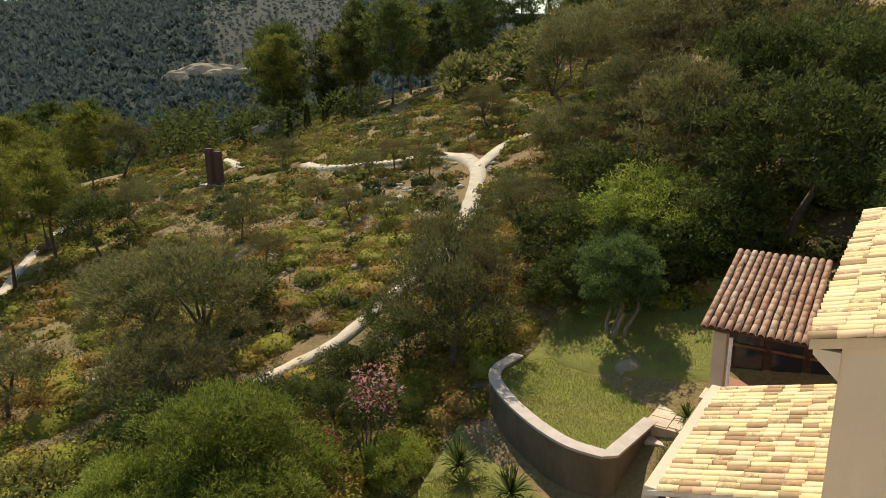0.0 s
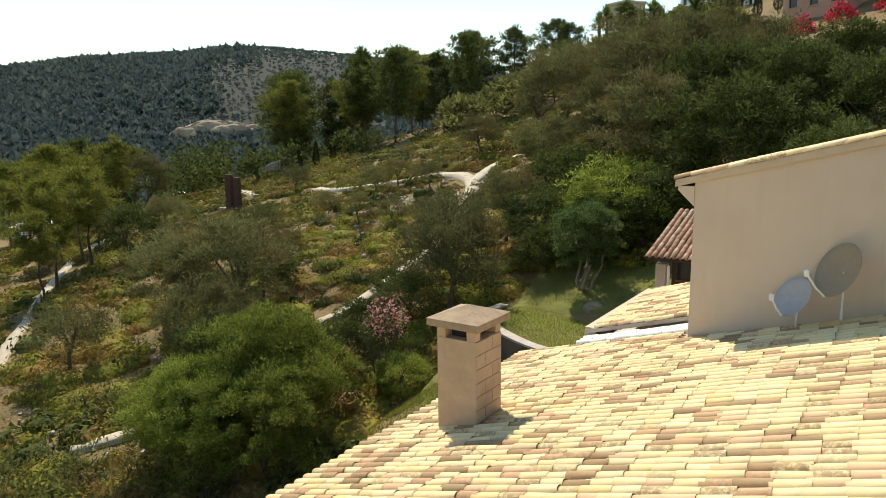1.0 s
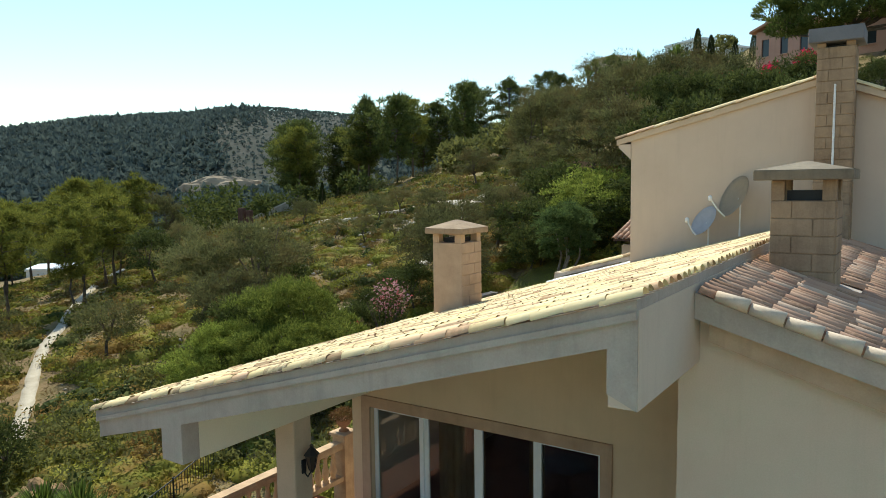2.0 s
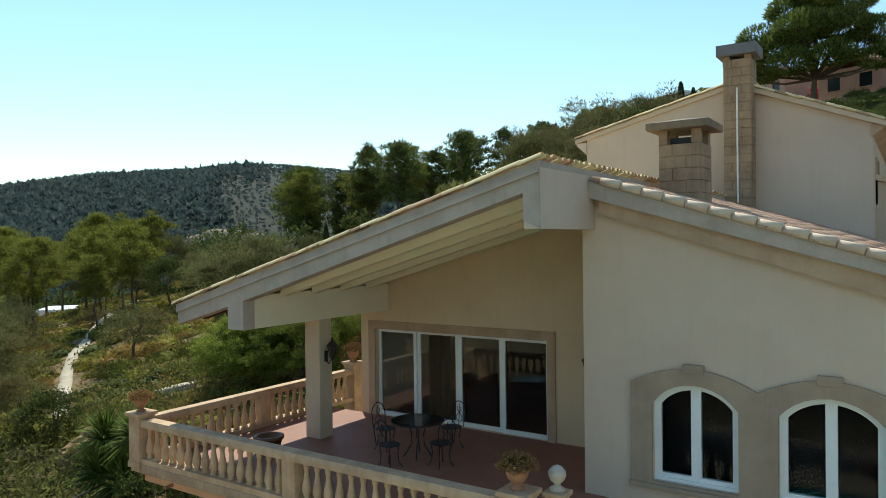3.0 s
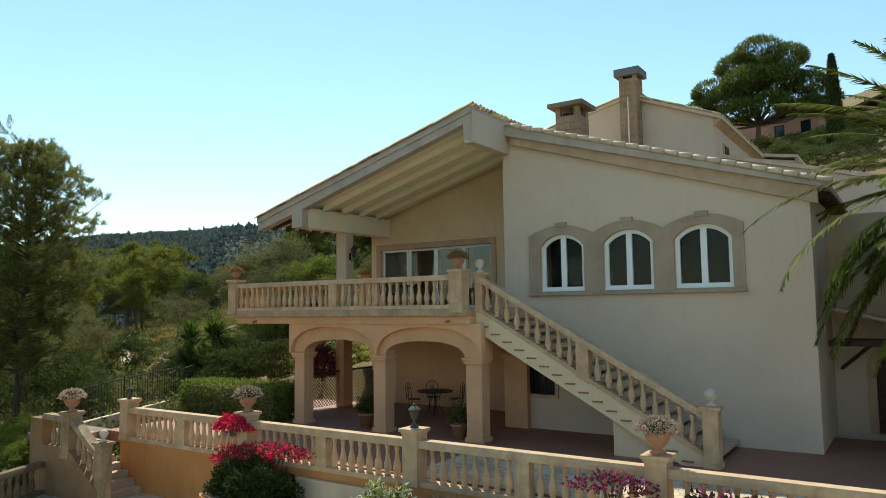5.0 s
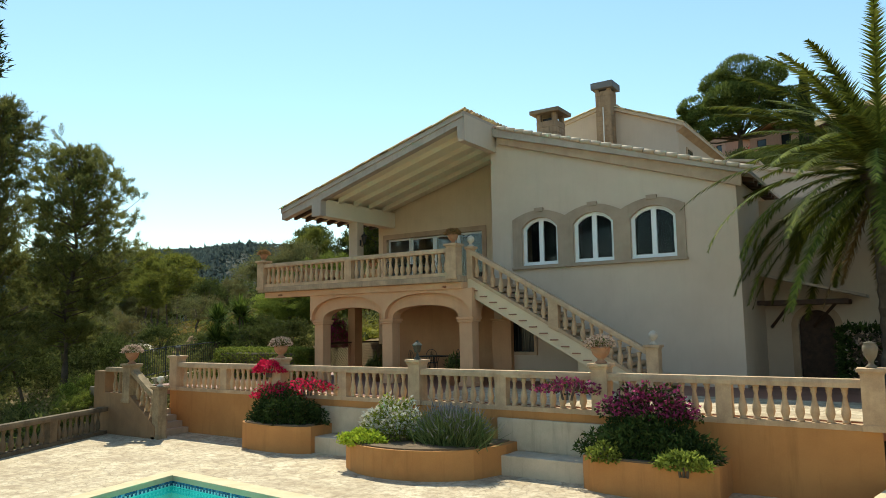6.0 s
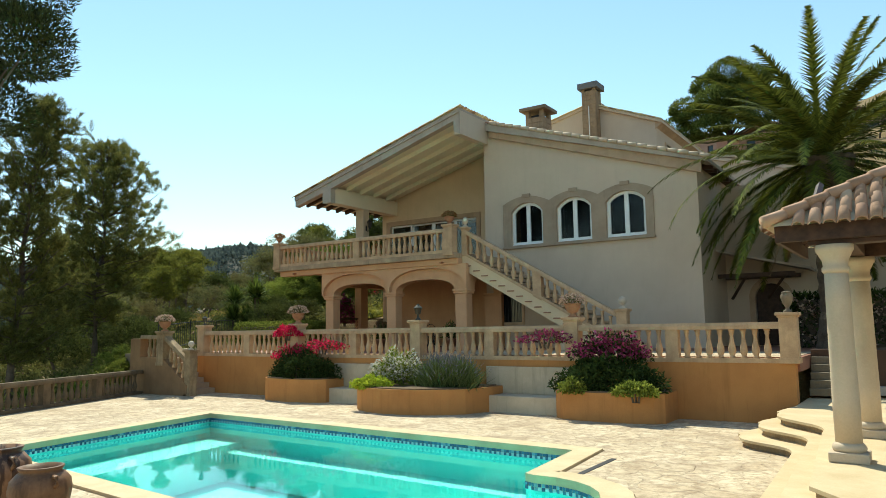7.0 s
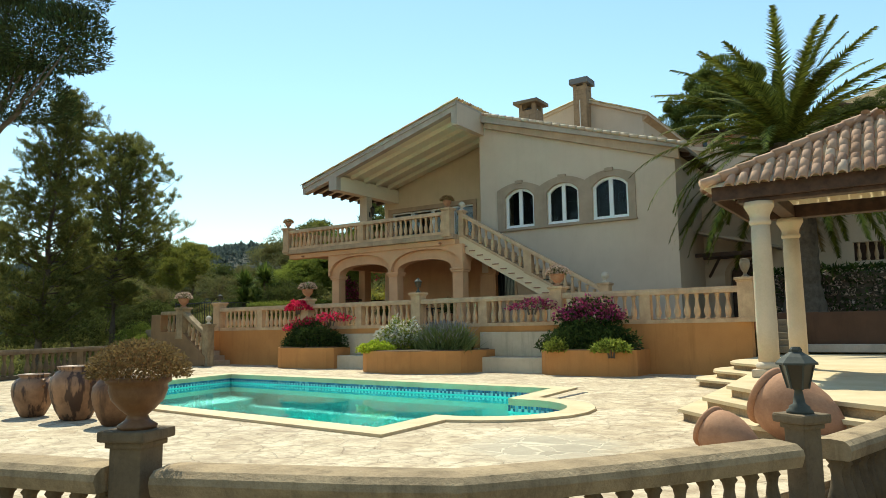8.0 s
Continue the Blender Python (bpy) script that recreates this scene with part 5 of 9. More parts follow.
def finial(parent, x, y, z, k=1.0):
    part("finial", lathe([(0.12 * k, 0), (0.12 * k, 0.04 * k), (0.06 * k, 0.08 * k), (0.05 * k, 0.12 * k), (0.11 * k, 0.17 * k), (0.145 * k, 0.25 * k), (0.135 * k, 0.32 * k), (0.08 * k, 0.38 * k), (0.02 * k, 0.41 * k)], 14, Matrix.Translation((x, y, z))), M_CERAMIC, parent, "pale stone ball finial", True)


# outdoor stairs down the front wall
ST = thing("outdoor_staircase", (7.0, -1.8, ZT), "straight cast-stone staircase from terrace to balcony", "staircase")
N, X0, X1 = 18, 4.22, 9.78
run, rise = (X1 - X0) / (N - 1), (ZB - ZT) / N
for i in range(N - 1):
    x, z = X0 + run * i, ZB - rise * (i + 1)
    part("step", bx(x, x + run + 0.03, -3.02, -0.46, z - 0.10, z, bevel=0.012), M_STONE, ST)
    part("step_end", bx(x + 0.05, x + run - 0.03, -3.075, -3.0, z - 0.30, z - 0.265, bevel=0.006), M_FLOOR, ST)
part("stringer", prism([(X0 - 0.1, 4.20), (X0 - 0.1, ZB - 0.02), (X0 + 0.1, ZB - 0.02), (X1 + 0.15, ZT + 0.12), (X1 + 0.15, ZT), (X1 - 0.62, ZT)], 0.16, stand_y(-3.04)), M_SHADE, ST)
part("landing_edge", bx(3.95, 4.35, -3.02, -0.46, ZB - 0.2, ZB, bevel=0.01), M_STONE, ST)
part("underside", prism([(X0 - 0.1, 4.22), (X1 - 0.66, ZT), (X1 - 0.3, ZT), (X0 - 0.1, 4.42)], 2.3, stand_y(-2.86)), M_SHADE, ST)
part("wall", prism([(7.6, ZT), (X1 - 0.7, ZT), (7.6, 2.75)], 0.2, stand_y(-2.8)), M_SHADE, ST)
part("rail", bar((X0 + 0.0, -2.96), (X1 - 0.1, -2.96), 5.46, 2.36, 0.27, 0.15, 0.03), M_BAL, ST)
part("plinth", bar((X0 - 0.05, -2.96), (X1 - 0.1, -2.96), ZB - 0.03, 1.60, 0.24, 0.10, 0.0, 0), M_BAL, ST)
balusters(ST, (X0 + 0.1, -2.96), ((X0 + X1) / 2 - 0.2, -2.96), ZB + 0.02, ZB + 0.02 - 1.45, 0.66, 0.262)
balusters(ST, ((X0 + X1) / 2 + 0.2, -2.96), (X1 - 0.25, -2.96), ZB - 1.60, 1.72, 0.66, 0.262)
xm = (X0 + X1) / 2
part("pier", prism([(xm - 0.15, 3.15), (xm + 0.15, 3.0), (xm + 0.15, 3.85), (xm - 0.15, 4.02)], 0.22, stand_y(-3.07)), M_BAL, ST)
post(ST, 9.80, -2.98, ZT, 2.66, 0.36, "newel")
finial(ST, 9.80, -2.98, 2.66, 0.9)
post(ST, 4.25, -2.96, ZB - 0.1, 5.66, 0.25, "newel")
finial(ST, 4.25, -2.96, 5.66, 0.85)

# lower terrace wall, ochre, with the long balustrade
WY = -7.0
solid("terrace_wall", bx(-4.9, 14.95, WY, WY + 0.35, -0.3, 1.30), M_ORANGE, "ochre rendered terrace wall below the balustrade", "wall", "structure")
LP = [-4.70, 0.10, 5.00, 9.87, 14.86]
for i, (a, b) in enumerate(zip(LP, LP[1:])):
    balustrade("terrace_balustrade", (a + 0.16, WY + 0.12), (b - 0.16, WY + 0.12), 1.29, "cream cast-stone balustrade on the ochre terrace wall", (0.5,), h=0.64, rail_h=0.15, pitch=0.245)
for i, x in enumerate(LP):
    tp = thing("terrace_post", (x, WY + 0.12, 1.29), "square cream stone post of the terrace balustrade", "post", "terrace posts")
    post(tp, x, WY + 0.12, 1.29, 2.38 + 0.02 * (i in (0, 2)), 0.40)
urn("potted_flowers", LP[1], WY + 0.12, 2.38, 0.84, "terracotta urn with pale dried flowers on the terrace post", L_DARK, L_FADED, 0.40)
urn("potted_flowers", LP[3], WY + 0.12, 2.38, 0.84, "terracotta urn with pale pink flowers on the terrace post", L_DARK, L_FADED, 0.40)


def lantern(name, x, y, z, k, label):
    """A six-sided post lantern: turned foot, tapering glass, ribs and a peaked cap."""
    ln = thing(name, (x, y, z), label, "lantern")
    T = Matrix.Translation((x, y, z))
    part("foot", lathe([(0.095 * k, 0), (0.095 * k, 0.02 * k), (0.075 * k, 0.035 * k), (0.075 * k, 0.05 * k), (0.045 * k, 0.07 * k), (0.035 * k, 0.13 * k), (0.028 * k, 0.17 * k), (0.05 * k, 0.185 * k)], 12, T), M_VERDIGRIS, ln, "", True)
    part("glass", lathe([(0.072 * k, 0.185 * k), (0.118 * k, 0.37 * k)], 6, T), M_MILK, ln)
    for i in range(6):
        a = 2 * math.pi * i / 6
        part("rib", tube([(x + 0.074 * k * math.cos(a), y + 0.074 * k * math.sin(a), z + 0.185 * k), (x + 0.12 * k * math.cos(a), y + 0.12 * k * math.sin(a), z + 0.37 * k)], 0.008 * k, 5), M_VERDIGRIS, ln)
    part("cap", lathe([(0.15 * k, 0.365 * k), (0.15 * k, 0.38 * k), (0.10 * k, 0.425 * k), (0.055 * k, 0.455 * k), (0.045 * k, 0.46 * k), (0.045 * k, 0.48 * k), (0.03 * k, 0.50 * k)], 6, T), M_VERDIGRIS, ln)
    return ln


lantern("post_lantern", LP[2], WY + 0.12, 2.40, 0.95, "small weathered lantern on the middle terrace post")
ou = thing("stone_urn", (LP[4], WY + 0.12, 2.38), "small dark stone urn on the end terrace post", "urn")
part("urn_body", lathe([(0.09, 0), (0.09, 0.03), (0.04, 0.07), (0.04, 0.11), (0.095, 0.2), (0.125, 0.32), (0.12, 0.38), (0.09, 0.42), (0.11, 0.44), (0.04, 0.46)], 14, Matrix.Translation((LP[4], WY + 0.12, 2.38))), M_DARKSTONE, ou, "", True)
lantern("post_lantern", LP[0], WY + 0.12, 2.40, 0.7, "small weathered lantern on the corner terrace post")

# benches and planters against the wall
for i, (a, b) in enumerate(((1.9, 4.6), (7.4, 10.0))):
    bt = thing("stone_bench", ((a + b) / 2, -7.5, 0), "low weathered stone bench against a pale wall panel", "bench", "benches")
    part("seat", bx(a, b, -7.75, WY - 0.02, -0.05, 0.42, bevel=0.03), M_BENCH, bt)
    part("back_panel", bx(a, b, -7.10, WY - 0.005, 0.42, 1.12, bevel=0.02), M_BENCH, bt)


def planter(name, outline, h, label):
    pl = thing(name, (sum(p[0] for p in outline) / len(outline), -7.8, 0), label, "planter", "raised planters")
    bm = prism(outline, h + 0.1, flat(-0.1))
    part("wall", bm, M_ORANGE, pl)
    cx, cy = sum(p[0] for p in outline) / len(outline), sum(p[1] for p in outline) / len(outline)
    part("soil", prism([(cx + (x - cx) * 0.92, cy + (y - cy) * 0.9) for x, y in outline], 0.05, flat(h - 0.02)), M_SOIL, pl)
    return pl


def bulge(x0, x1, y0, depth, n=14, power=0.5):
    pts = [(x1, WY + 0.02), (x0, WY + 0.02)]
    for i in range(n + 1):
        t = i / n
        pts.append((x0 + (x1 - x0) * t, y0 - depth * max(0, 1 - (2 * t - 1) ** 2) ** power))
    return pts


planter("raised_planter", bulge(-0.3, 2.3, -7.9, 0.35), 0.68, "low ochre rendered planter with magenta bougainvillea")
planter("raised_planter", bulge(3.75, 7.9, -7.6, 1.75), 0.62, "bowed ochre rendered planter with lavender and shrubs")
planter("raised_planter", bulge(9.85, 12.45, -8.0, 0.35), 0.64, "low ochre rendered planter with purple bougainvillea")

# side stairs at the left end of the terrace
LS = thing("side_steps", (-5.0, -7.7, 0), "short stone steps up to the terrace", "steps")
for i in range(8):
    part("step", bx(-6.6, -3.9 - 0.31 * i, -8.05, -7.0, 0.0 if i == 0 else 0.175 * i - 0.02, 0.175 * (i + 1), bevel=0.012), M_STONE, LS)
sp = thing("stair_parapet", (-5.0, -8.25, 0), "weathered stone stair parapet, darkened for tree shade, with a sloping turned balustrade", "parapet")
# wall and balusters take darker materials for the tree shade on them
part("wall", prism([(-6.3, -0.3), (-3.6, -0.3), (-3.6, 0.35), (-5.0, 1.28), (-6.3, 1.28)], 0.34, stand_y(-8.42)), M_STAIRWALL, sp)
part("rail", bar((-5.05, -8.25), (-3.75, -8.25), 1.98, 1.12, 0.30, 0.14, 0.03), M_BALOLD, sp)
balusters(sp, (-4.85, -8.25), (-3.85, -8.25), 1.18, 0.52, 0.66, 0.25, mat=M_BALOLD)
part("rail", bar((-6.3, -8.25), (-5.2, -8.25), 1.93, 1.93, 0.30, 0.14, 0.03), M_BALOLD, sp)
balusters(sp, (-6.1, -8.25), (-5.3, -8.25), 1.28, 1.28, 0.66, 0.25, mat=M_BALOLD)
post(sp, -3.62, -8.25, -0.05, 1.55, 0.34, "newel", mat=M_BALOLD)
finial(sp, -3.62, -8.25, 1.55, 0.75)
post(sp, -5.12, -8.25, 1.0, 2.2, 0.42, "newel", mat=M_BALOLD)
urn("potted_flowers", -5.12, -8.25, 2.2, 0.82, "terracotta urn with pale dried flowers on the stair post", L_DARK, L_FADED, 0.4)

# ---- pool deck ----
POOL = [(1.62, -11.52), (12.10, -12.22), (12.28, -14.35)]
cxp, cyp, rp = 12.62, -15.62, 1.22
for i in range(13):
    t = math.radians(98 - i * 196 / 12)
    POOL.append((cxp + rp * math.cos(t), cyp + rp * math.sin(t)))
POOL += [(12.52, -18.25), (2.75, -17.35)]


def grown(poly, d):
    """The outline moved outwards by d."""
    n = len(poly)
    area = sum(poly[i][0] * poly[(i + 1) % n][1] - poly[(i + 1) % n][0] * poly[i][1] for i in range(n))
    sgn = 1 if area > 0 else -1
    out = []
    for i in range(n):
        a, p, b = Vector(poly[i - 1]), Vector(poly[i]), Vector(poly[(i + 1) % n])
        d1, d2 = (p - a).normalized(), (b - p).normalized()
        n1, n2 = Vector((d1.y, -d1.x)) * sgn, Vector((d2.y, -d2.x)) * sgn
        m = (n1 + n2)
        m = m.normalized() if m.length > 1e-4 else n1
        k = d / max(0.6, m.dot(n1))
        out.append((p.x + m.x * k, p.y + m.y * k))
    return out


COPING = grown(POOL, 0.42)
DECK = [(-6.6, -8.42), (-6.6, -7.0), (26.0, -7.0), (26.0, -15.8), (18.05, -15.8), (17.95, -17.0), (17.8, -18.3), (17.3, -19.6), (16.6, -20.75), (15.9, -21.6), (14.2, -22.3), (12.2, -22.85), (9.0, -23.7), (-1.0, -25.0), (-1.4, -20.0), (-2.2, -18.5), (-3.5, -14.8)]
solid("pool_deck", prism(DECK, 0.3, flat(-0.3), [grown(POOL, 0.448)]), M_DECK, "cream flagstone pool deck in full sun", "deck", "structure")
pool = thing("swimming_pool", (7, -14.8, -0.1), "turquoise swimming pool with a rounded end and pale stone coping", "pool", kind="structure")
part("coping", prism(COPING, 0.20, flat(-0.165), [POOL]), M_COPING, pool, "pale yellow stone coping")
n = len(POOL)
walls = bmesh.new()
lo = [walls.verts.new((x, y, -1.45)) for x, y in POOL]
hi = [walls.verts.new((x, y, -0.16)) for x, y in POOL]
for i in range(n):
    walls.faces.new((lo[i], lo[(i + 1) % n], hi[(i + 1) % n], hi[i]))
walls.faces.new(lo)
part("basin", walls, M_POOL, pool)
shelf = [(1.62, -11.52), (3.0, -11.62), (4.05, -17.47), (2.75, -17.35)]
part("ledge", prism(shelf, 0.84, flat(-1.42)), M_POOL, pool, "shallow entry ledge under water")
part("ledge", prism([(3.0, -11.62), (12.1, -12.22), (12.1, -12.85), (3.1, -12.25)], 0.67, flat(-1.42)), M_POOL, pool)
wt = part("water", prism(grown(POOL, -0.004), 0.02, flat(-0.225)), M_WATER, pool, "clear turquoise water")
wt.visible_shadow = False
# glazed tile band above the water line
bv = np.array([(-0.026, 0, -0.025), (0.026, 0, -0.025), (0.026, 0, 0.025), (-0.026, 0, 0.025), (-0.0235, -0.005, -0.022), (0.0235, -0.005, -0.022), (0.0235, -0.005, 0.022), (-0.0235, -0.005, 0.022)])
bq = np.array([(4, 5, 6, 7), (0, 1, 5, 4), (1, 2, 6, 5), (2, 3, 7, 6), (3, 0, 4, 7)])
tile_mesh = {}
for key, mat in ((0, M_BAND), (1, M_BANDPALE)):
    tile_mesh[key] = np_mesh("band_tile", bv, bq)
    tile_mesh[key].materials.append(mat)
ring = [Vector(p) for p in grown(POOL, -0.003)]
made = 0
rest = {0: [], 1: []}
for i in range(n):
    a, b = ring[i], ring[(i + 1) % n]
    d = (b - a)
    k = int(d.length / 0.054)
    turn = math.degrees(math.atan2(d.y, d.x))
    for j in range(k):
        p = a.lerp(b, (j + 0.5) / k)
        for row in range(2):
            m = pose(p.x, p.y, -0.105 - 0.052 * row, 0, 0, turn)
            key = 1 if row == 1 and j % 2 else 0
            if made < 280 and i in (0, 1, 2, 3, 4, 5, 6, 7, 8):
                part("band_tile", tile_mesh[key], None, pool, m=m)
                made += 1
            else:
                A = np.array(m)
                rest[key].append(bv @ A[:3, :3].T + A[:3, 3])
for key, mat in ((0, M_BAND), (1, M_BANDPALE)):
    block = np.concatenate(rest[key])
    part("band_tiles", np_mesh("band_tiles", block, np.concatenate([bq + 8 * i for i in range(len(rest[key]))])), mat, pool, kind="stuff")
dr = thing("slot_drain", (12.93, -13.2, 0), "narrow dark slot drain in the deck", "drain", kind="structure")
part("grate", bx(12.88, 12.98, -13.98, -12.48, -0.01, 0.006, bevel=0.003), M_IRON, dr)

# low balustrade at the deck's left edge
# pine shade is in the stone colour here
balustrade("deck_balustrade", (-6.15, -8.5), (-3.35, -15.0), 0.0, "low weathered cast-stone balustrade at the deck edge, darkened for pine shade", (0.33, 0.66), h=0.6, rail_h=0.14, pitch=0.26, mat=M_BALSHADE)
balustrade("deck_balustrade", (-3.35, -15.0), (-1.6, -19.5), 0.0, "low weathered cast-stone balustrade under the pines, darkened for their shade", (0.5,), h=0.6, rail_h=0.14, pitch=0.26, mat=M_BALSHADE)

# ---- pavilion and its curved steps ----
pv = thing("pavilion", (18.4, -12.4, 0.45), "open poolside pavilion with round stone columns and a tiled hip roof", "pavilion")
ZP = 0.45


def step_outline(k):
    """A step's outline, k treads out from the platform: a pointed wing, an S-curve back to a cusp, then a square corner."""
    A, C, B = Vector((14.90 - 0.25 * k, -8.60 - 0.57 * k)), Vector((15.87 - 0.20 * k, -11.20 - 0.20 * k)), Vector((16.18 - 0.28 * k, -15.34 - 0.15 * k))
    pts = [(15.0, -4.35), (27, -4.35), (27, -20.5), (19.5, -20.5), (19.1, -18.7), (18.6, -17.75 - 0.12 * k), (16.95 - 0.1 * k, -16.38 - 0.25 * k), (B.x, B.y)]
    side = Vector((-(C - A).y, (C - A).x)).normalized()
    n = 14
    for i in range(n + 1):
        t = i / n
        p = C.lerp(A, t) + side * (0.17 * math.sin(2 * math.pi * t))
        pts.append((p.x, p.y))
    return pts + [(A.x - 0.06, A.y + 0.10), (A.x - 0.02, A.y + 0.45), (14.97, -7.55)]


st = thing("pavilion_steps", (16.0, -12.5, 0), "curved cream stone steps with rounded nosings", "steps")
for i in range(3):
    k = 2.0 - i
    part("step", prism(step_outline(k), 0.107 + (0.03 if i == 0 else 0), flat(0.15 * i - (0.03 if i == 0 else 0))), M_BALOLD, st)
    part("tread", prism(step_outline(k + 0.2), 0.045, flat(0.15 * i + 0.105)), M_COPING, st)
COLS = [(16.38, -13.62), (16.50, -11.35), (20.9, -13.62), (20.9, -11.35)]
for x, y in COLS:
    c = part("column", lathe([(0.15, ZP + 0.22), (0.153, 1.2), (0.142, 2.4), (0.135, 2.82)], 20, Matrix.Translation((x, y, 0))), M_CREAM, pv, "round cream stone column", True)
    part("base", bx(x - 0.22, x + 0.22, y - 0.22, y + 0.22, ZP, ZP + 0.12, bevel=0.02), M_CREAM, c)
    part("base_ring", lathe([(0.18, ZP + 0.12), (0.195, ZP + 0.16), (0.18, ZP + 0.20), (0.147, ZP + 0.23)], 20, Matrix.Translation((x, y, 0))), M_CREAM, c, "", True)
    part("capital", lathe([(0.138, 2.76), (0.16, 2.79), (0.16, 2.83), (0.142, 2.85), (0.15, 2.92), (0.20, 3.02), (0.22, 3.05), (0.22, 3.12), (0.05, 3.12)], 20, Matrix.Translation((x, y, 0))), M_CREAM, c, "", True)
PX0, PX1, PY0, PY1, PZ = 15.62, 22.3, -13.92, -10.75, 3.38
for y in (-13.62, -11.35):
    part("beam", bx(16.1, 21.3, y - 0.12, y + 0.12, 3.12, 3.35, bevel=0.015), M_WOOD, pv)
for x in (16.5, 18.7, 20.9):
    part("beam", bx(x - 0.11, x + 0.11, -13.50, -11.47, 3.13, 3.34, bevel=0.015), M_WOOD, pv)
rx0, rx1, ry, rz = 17.78, 20.1, -12.34, 4.45
hip = bmesh.new()
c0 = [hip.verts.new(p) for p in ((PX0, PY0, PZ), (PX1, PY0, PZ), (PX1, PY1, PZ), (PX0, PY1, PZ))]
t0 = [hip.verts.new(p) for p in ((rx0, ry, rz), (rx1, ry, rz))]
hip.faces.new((c0[0], c0[1], t0[1], t0[0]))
hip.faces.new((c0[1], c0[2], t0[1]))
hip.faces.new((c0[2], c0[3], t0[0], t0[1]))
hip.faces.new((c0[3], c0[0], t0[0]))
bmesh.ops.solidify(hip, geom=hip.faces[:], thickness=0.07)
pr2 = part("roof", hip, M_SOFFIT, pv, "hip roof with cream boards below")


def hip_tiles(a, b, ridge_a, ridge_b, mat, single):
    """Barrel tiles over one face of a hip roof: eave corners a and b, ridge points above them."""
    a, b, ra, rb = Vector(a), Vector(b), Vector(ridge_a), Vector(ridge_b)
    along = (b - a).normalized()
    mid = (ra + rb) / 2
    foot = a + along * (mid - a).dot(along)
    updir = (mid - foot)
    L = updir.length
    updir.normalize()
    up = along.cross(updir)
    if up.z < 0:
        up = -up
    pitch, expose = 0.168, 0.30
    rows = int(L / expose) + 1
    s_a, s_b = (ra - a).dot(along), (b - rb).dot(along)

    def keep(c, r, x, y):
        p = (Vector((x, y, 0)) - Vector((a.x, a.y, 0))).dot(along)
        t = max(0.0, 1 - (r * expose) / (rows * expose))
        w = (b - a).length
        return s_a * t - 0.05 < p < w - s_b * t + 0.05
    start = a + updir * (rows * expose - 0.02)
    tile_field(pr2, mat, start, -updir, along, int((b - a).length / pitch), rows, pitch, expose, keep, (lambda x, y: True) if single else None)
    for k in range(9):                   # rounded tiles over the hip
        for q0, q1 in ((a, ra),):
            p, q = q0.lerp(q1, k / 9), q0.lerp(q1, (k + 1.15) / 9)
            part("hip_tile", tube([p + up * 0.07, q + up * 0.06], 0.085, 8, None, 0.07), mat, pr2, "", True)


A, B, C, D = (PX0, PY0, PZ), (PX1, PY0, PZ), (PX1, PY1, PZ), (PX0, PY1, PZ)
Ra, Rb = (rx0, ry, rz), (rx1, ry, rz)
hip_tiles(D, A, Ra, Ra, M_TILE2, True)
hip_tiles(A, B, Ra, Rb, M_TILE2, True)
hip_tiles(C, D, Rb, Ra, M_TILE2, False)
hip_tiles(B, C, Rb, Rb, M_TILE2, False)
for i in range(5):
    y = PY0 + 0.5 + i * 0.48
    part("rafter", tube([(PX0 + 0.20, y, PZ - 0.03), (PX0 + 0.9, y * 0.7 + ry * 0.3, PZ + 0.26)], 0.045, 4), M_WOOD, pr2)
for i in range(11):
    x = PX0 + 0.5 + i * 0.5
    part("rafter", tube([(x, PY0 + 0.20, PZ - 0.03), (x, PY0 + 2.0, PZ + 0.82)], 0.055, 4), M_WOOD, pr2)

part("fascia", bx(PX0 + 0.12, PX1 - 0.12, PY0 + 0.10, PY0 + 0.16, PZ - 0.20, PZ + 0.02, bevel=0.008), M_WOOD, pr2, "dark timber eave board")
part("fascia", bx(PX0 + 0.10, PX0 + 0.16, PY0 + 0.16, PY1 - 0.12, PZ - 0.20, PZ + 0.02, bevel=0.008), M_WOOD, pr2, "dark timber eave board")
part("eave_soffit", bx(PX0 + 0.16, PX1 - 0.16, PY0 + 0.16, PY0 + 0.62, PZ - 0.09, PZ - 0.05), M_WOOD, pr2)

# ---- near curved parapet with urn and lantern ----
NR = [(9.0, -23.9), (10.6, -23.5), (12.3, -23.05), (13.93, -22.62)]
NS = [(14.28, -22.5), (15.0, -22.22), (15.55, -22.0), (16.0, -21.78), (16.35, -21.35), (16.75, -20.80), (17.10, -20.25), (17.42, -19.72)]
NT = [(17.68, -19.20), (17.86, -18.5), (18.02, -17.8), (18.12, -17.1)]
nb = thing("curved_balustrade", (16.0, -21.8, -0.3), "curved weathered cast-stone balustrade at the deck's edge", "balustrade", "balustrades")


def curved_rail(parent, pts, z0, w, h, mat, name):
    bm = bmesh.new()
    prof = [(-0.86, 0), (-0.92, 0.2), (-1, 0.5), (-0.94, 0.75), (-0.7, 0.96), (0, 1.02), (0.7, 0.96), (0.94, 0.75), (1, 0.5), (0.92, 0.2), (0.86, 0)]
    rings = []
    P = [Vector(p) for p in pts]
    for i, p in enumerate(P):
        d = (P[min(i + 1, len(P) - 1)] - P[max(i - 1, 0)]).normalized()
        s = Vector((-d.y, d.x)) * w / 2
        rings.append([bm.verts.new((p.x + s.x * u, p.y + s.y * u, z0 + h * v)) for u, v in prof])
    for a, b in zip(rings, rings[1:]):
        k = len(prof)
        for i in range(k):
            bm.faces.new((a[i], a[(i + 1) % k], b[(i + 1) % k], b[i]))
    bm.faces.new(rings[0])
    bm.faces.new(rings[-1])
    part(name, bm, mat, parent)


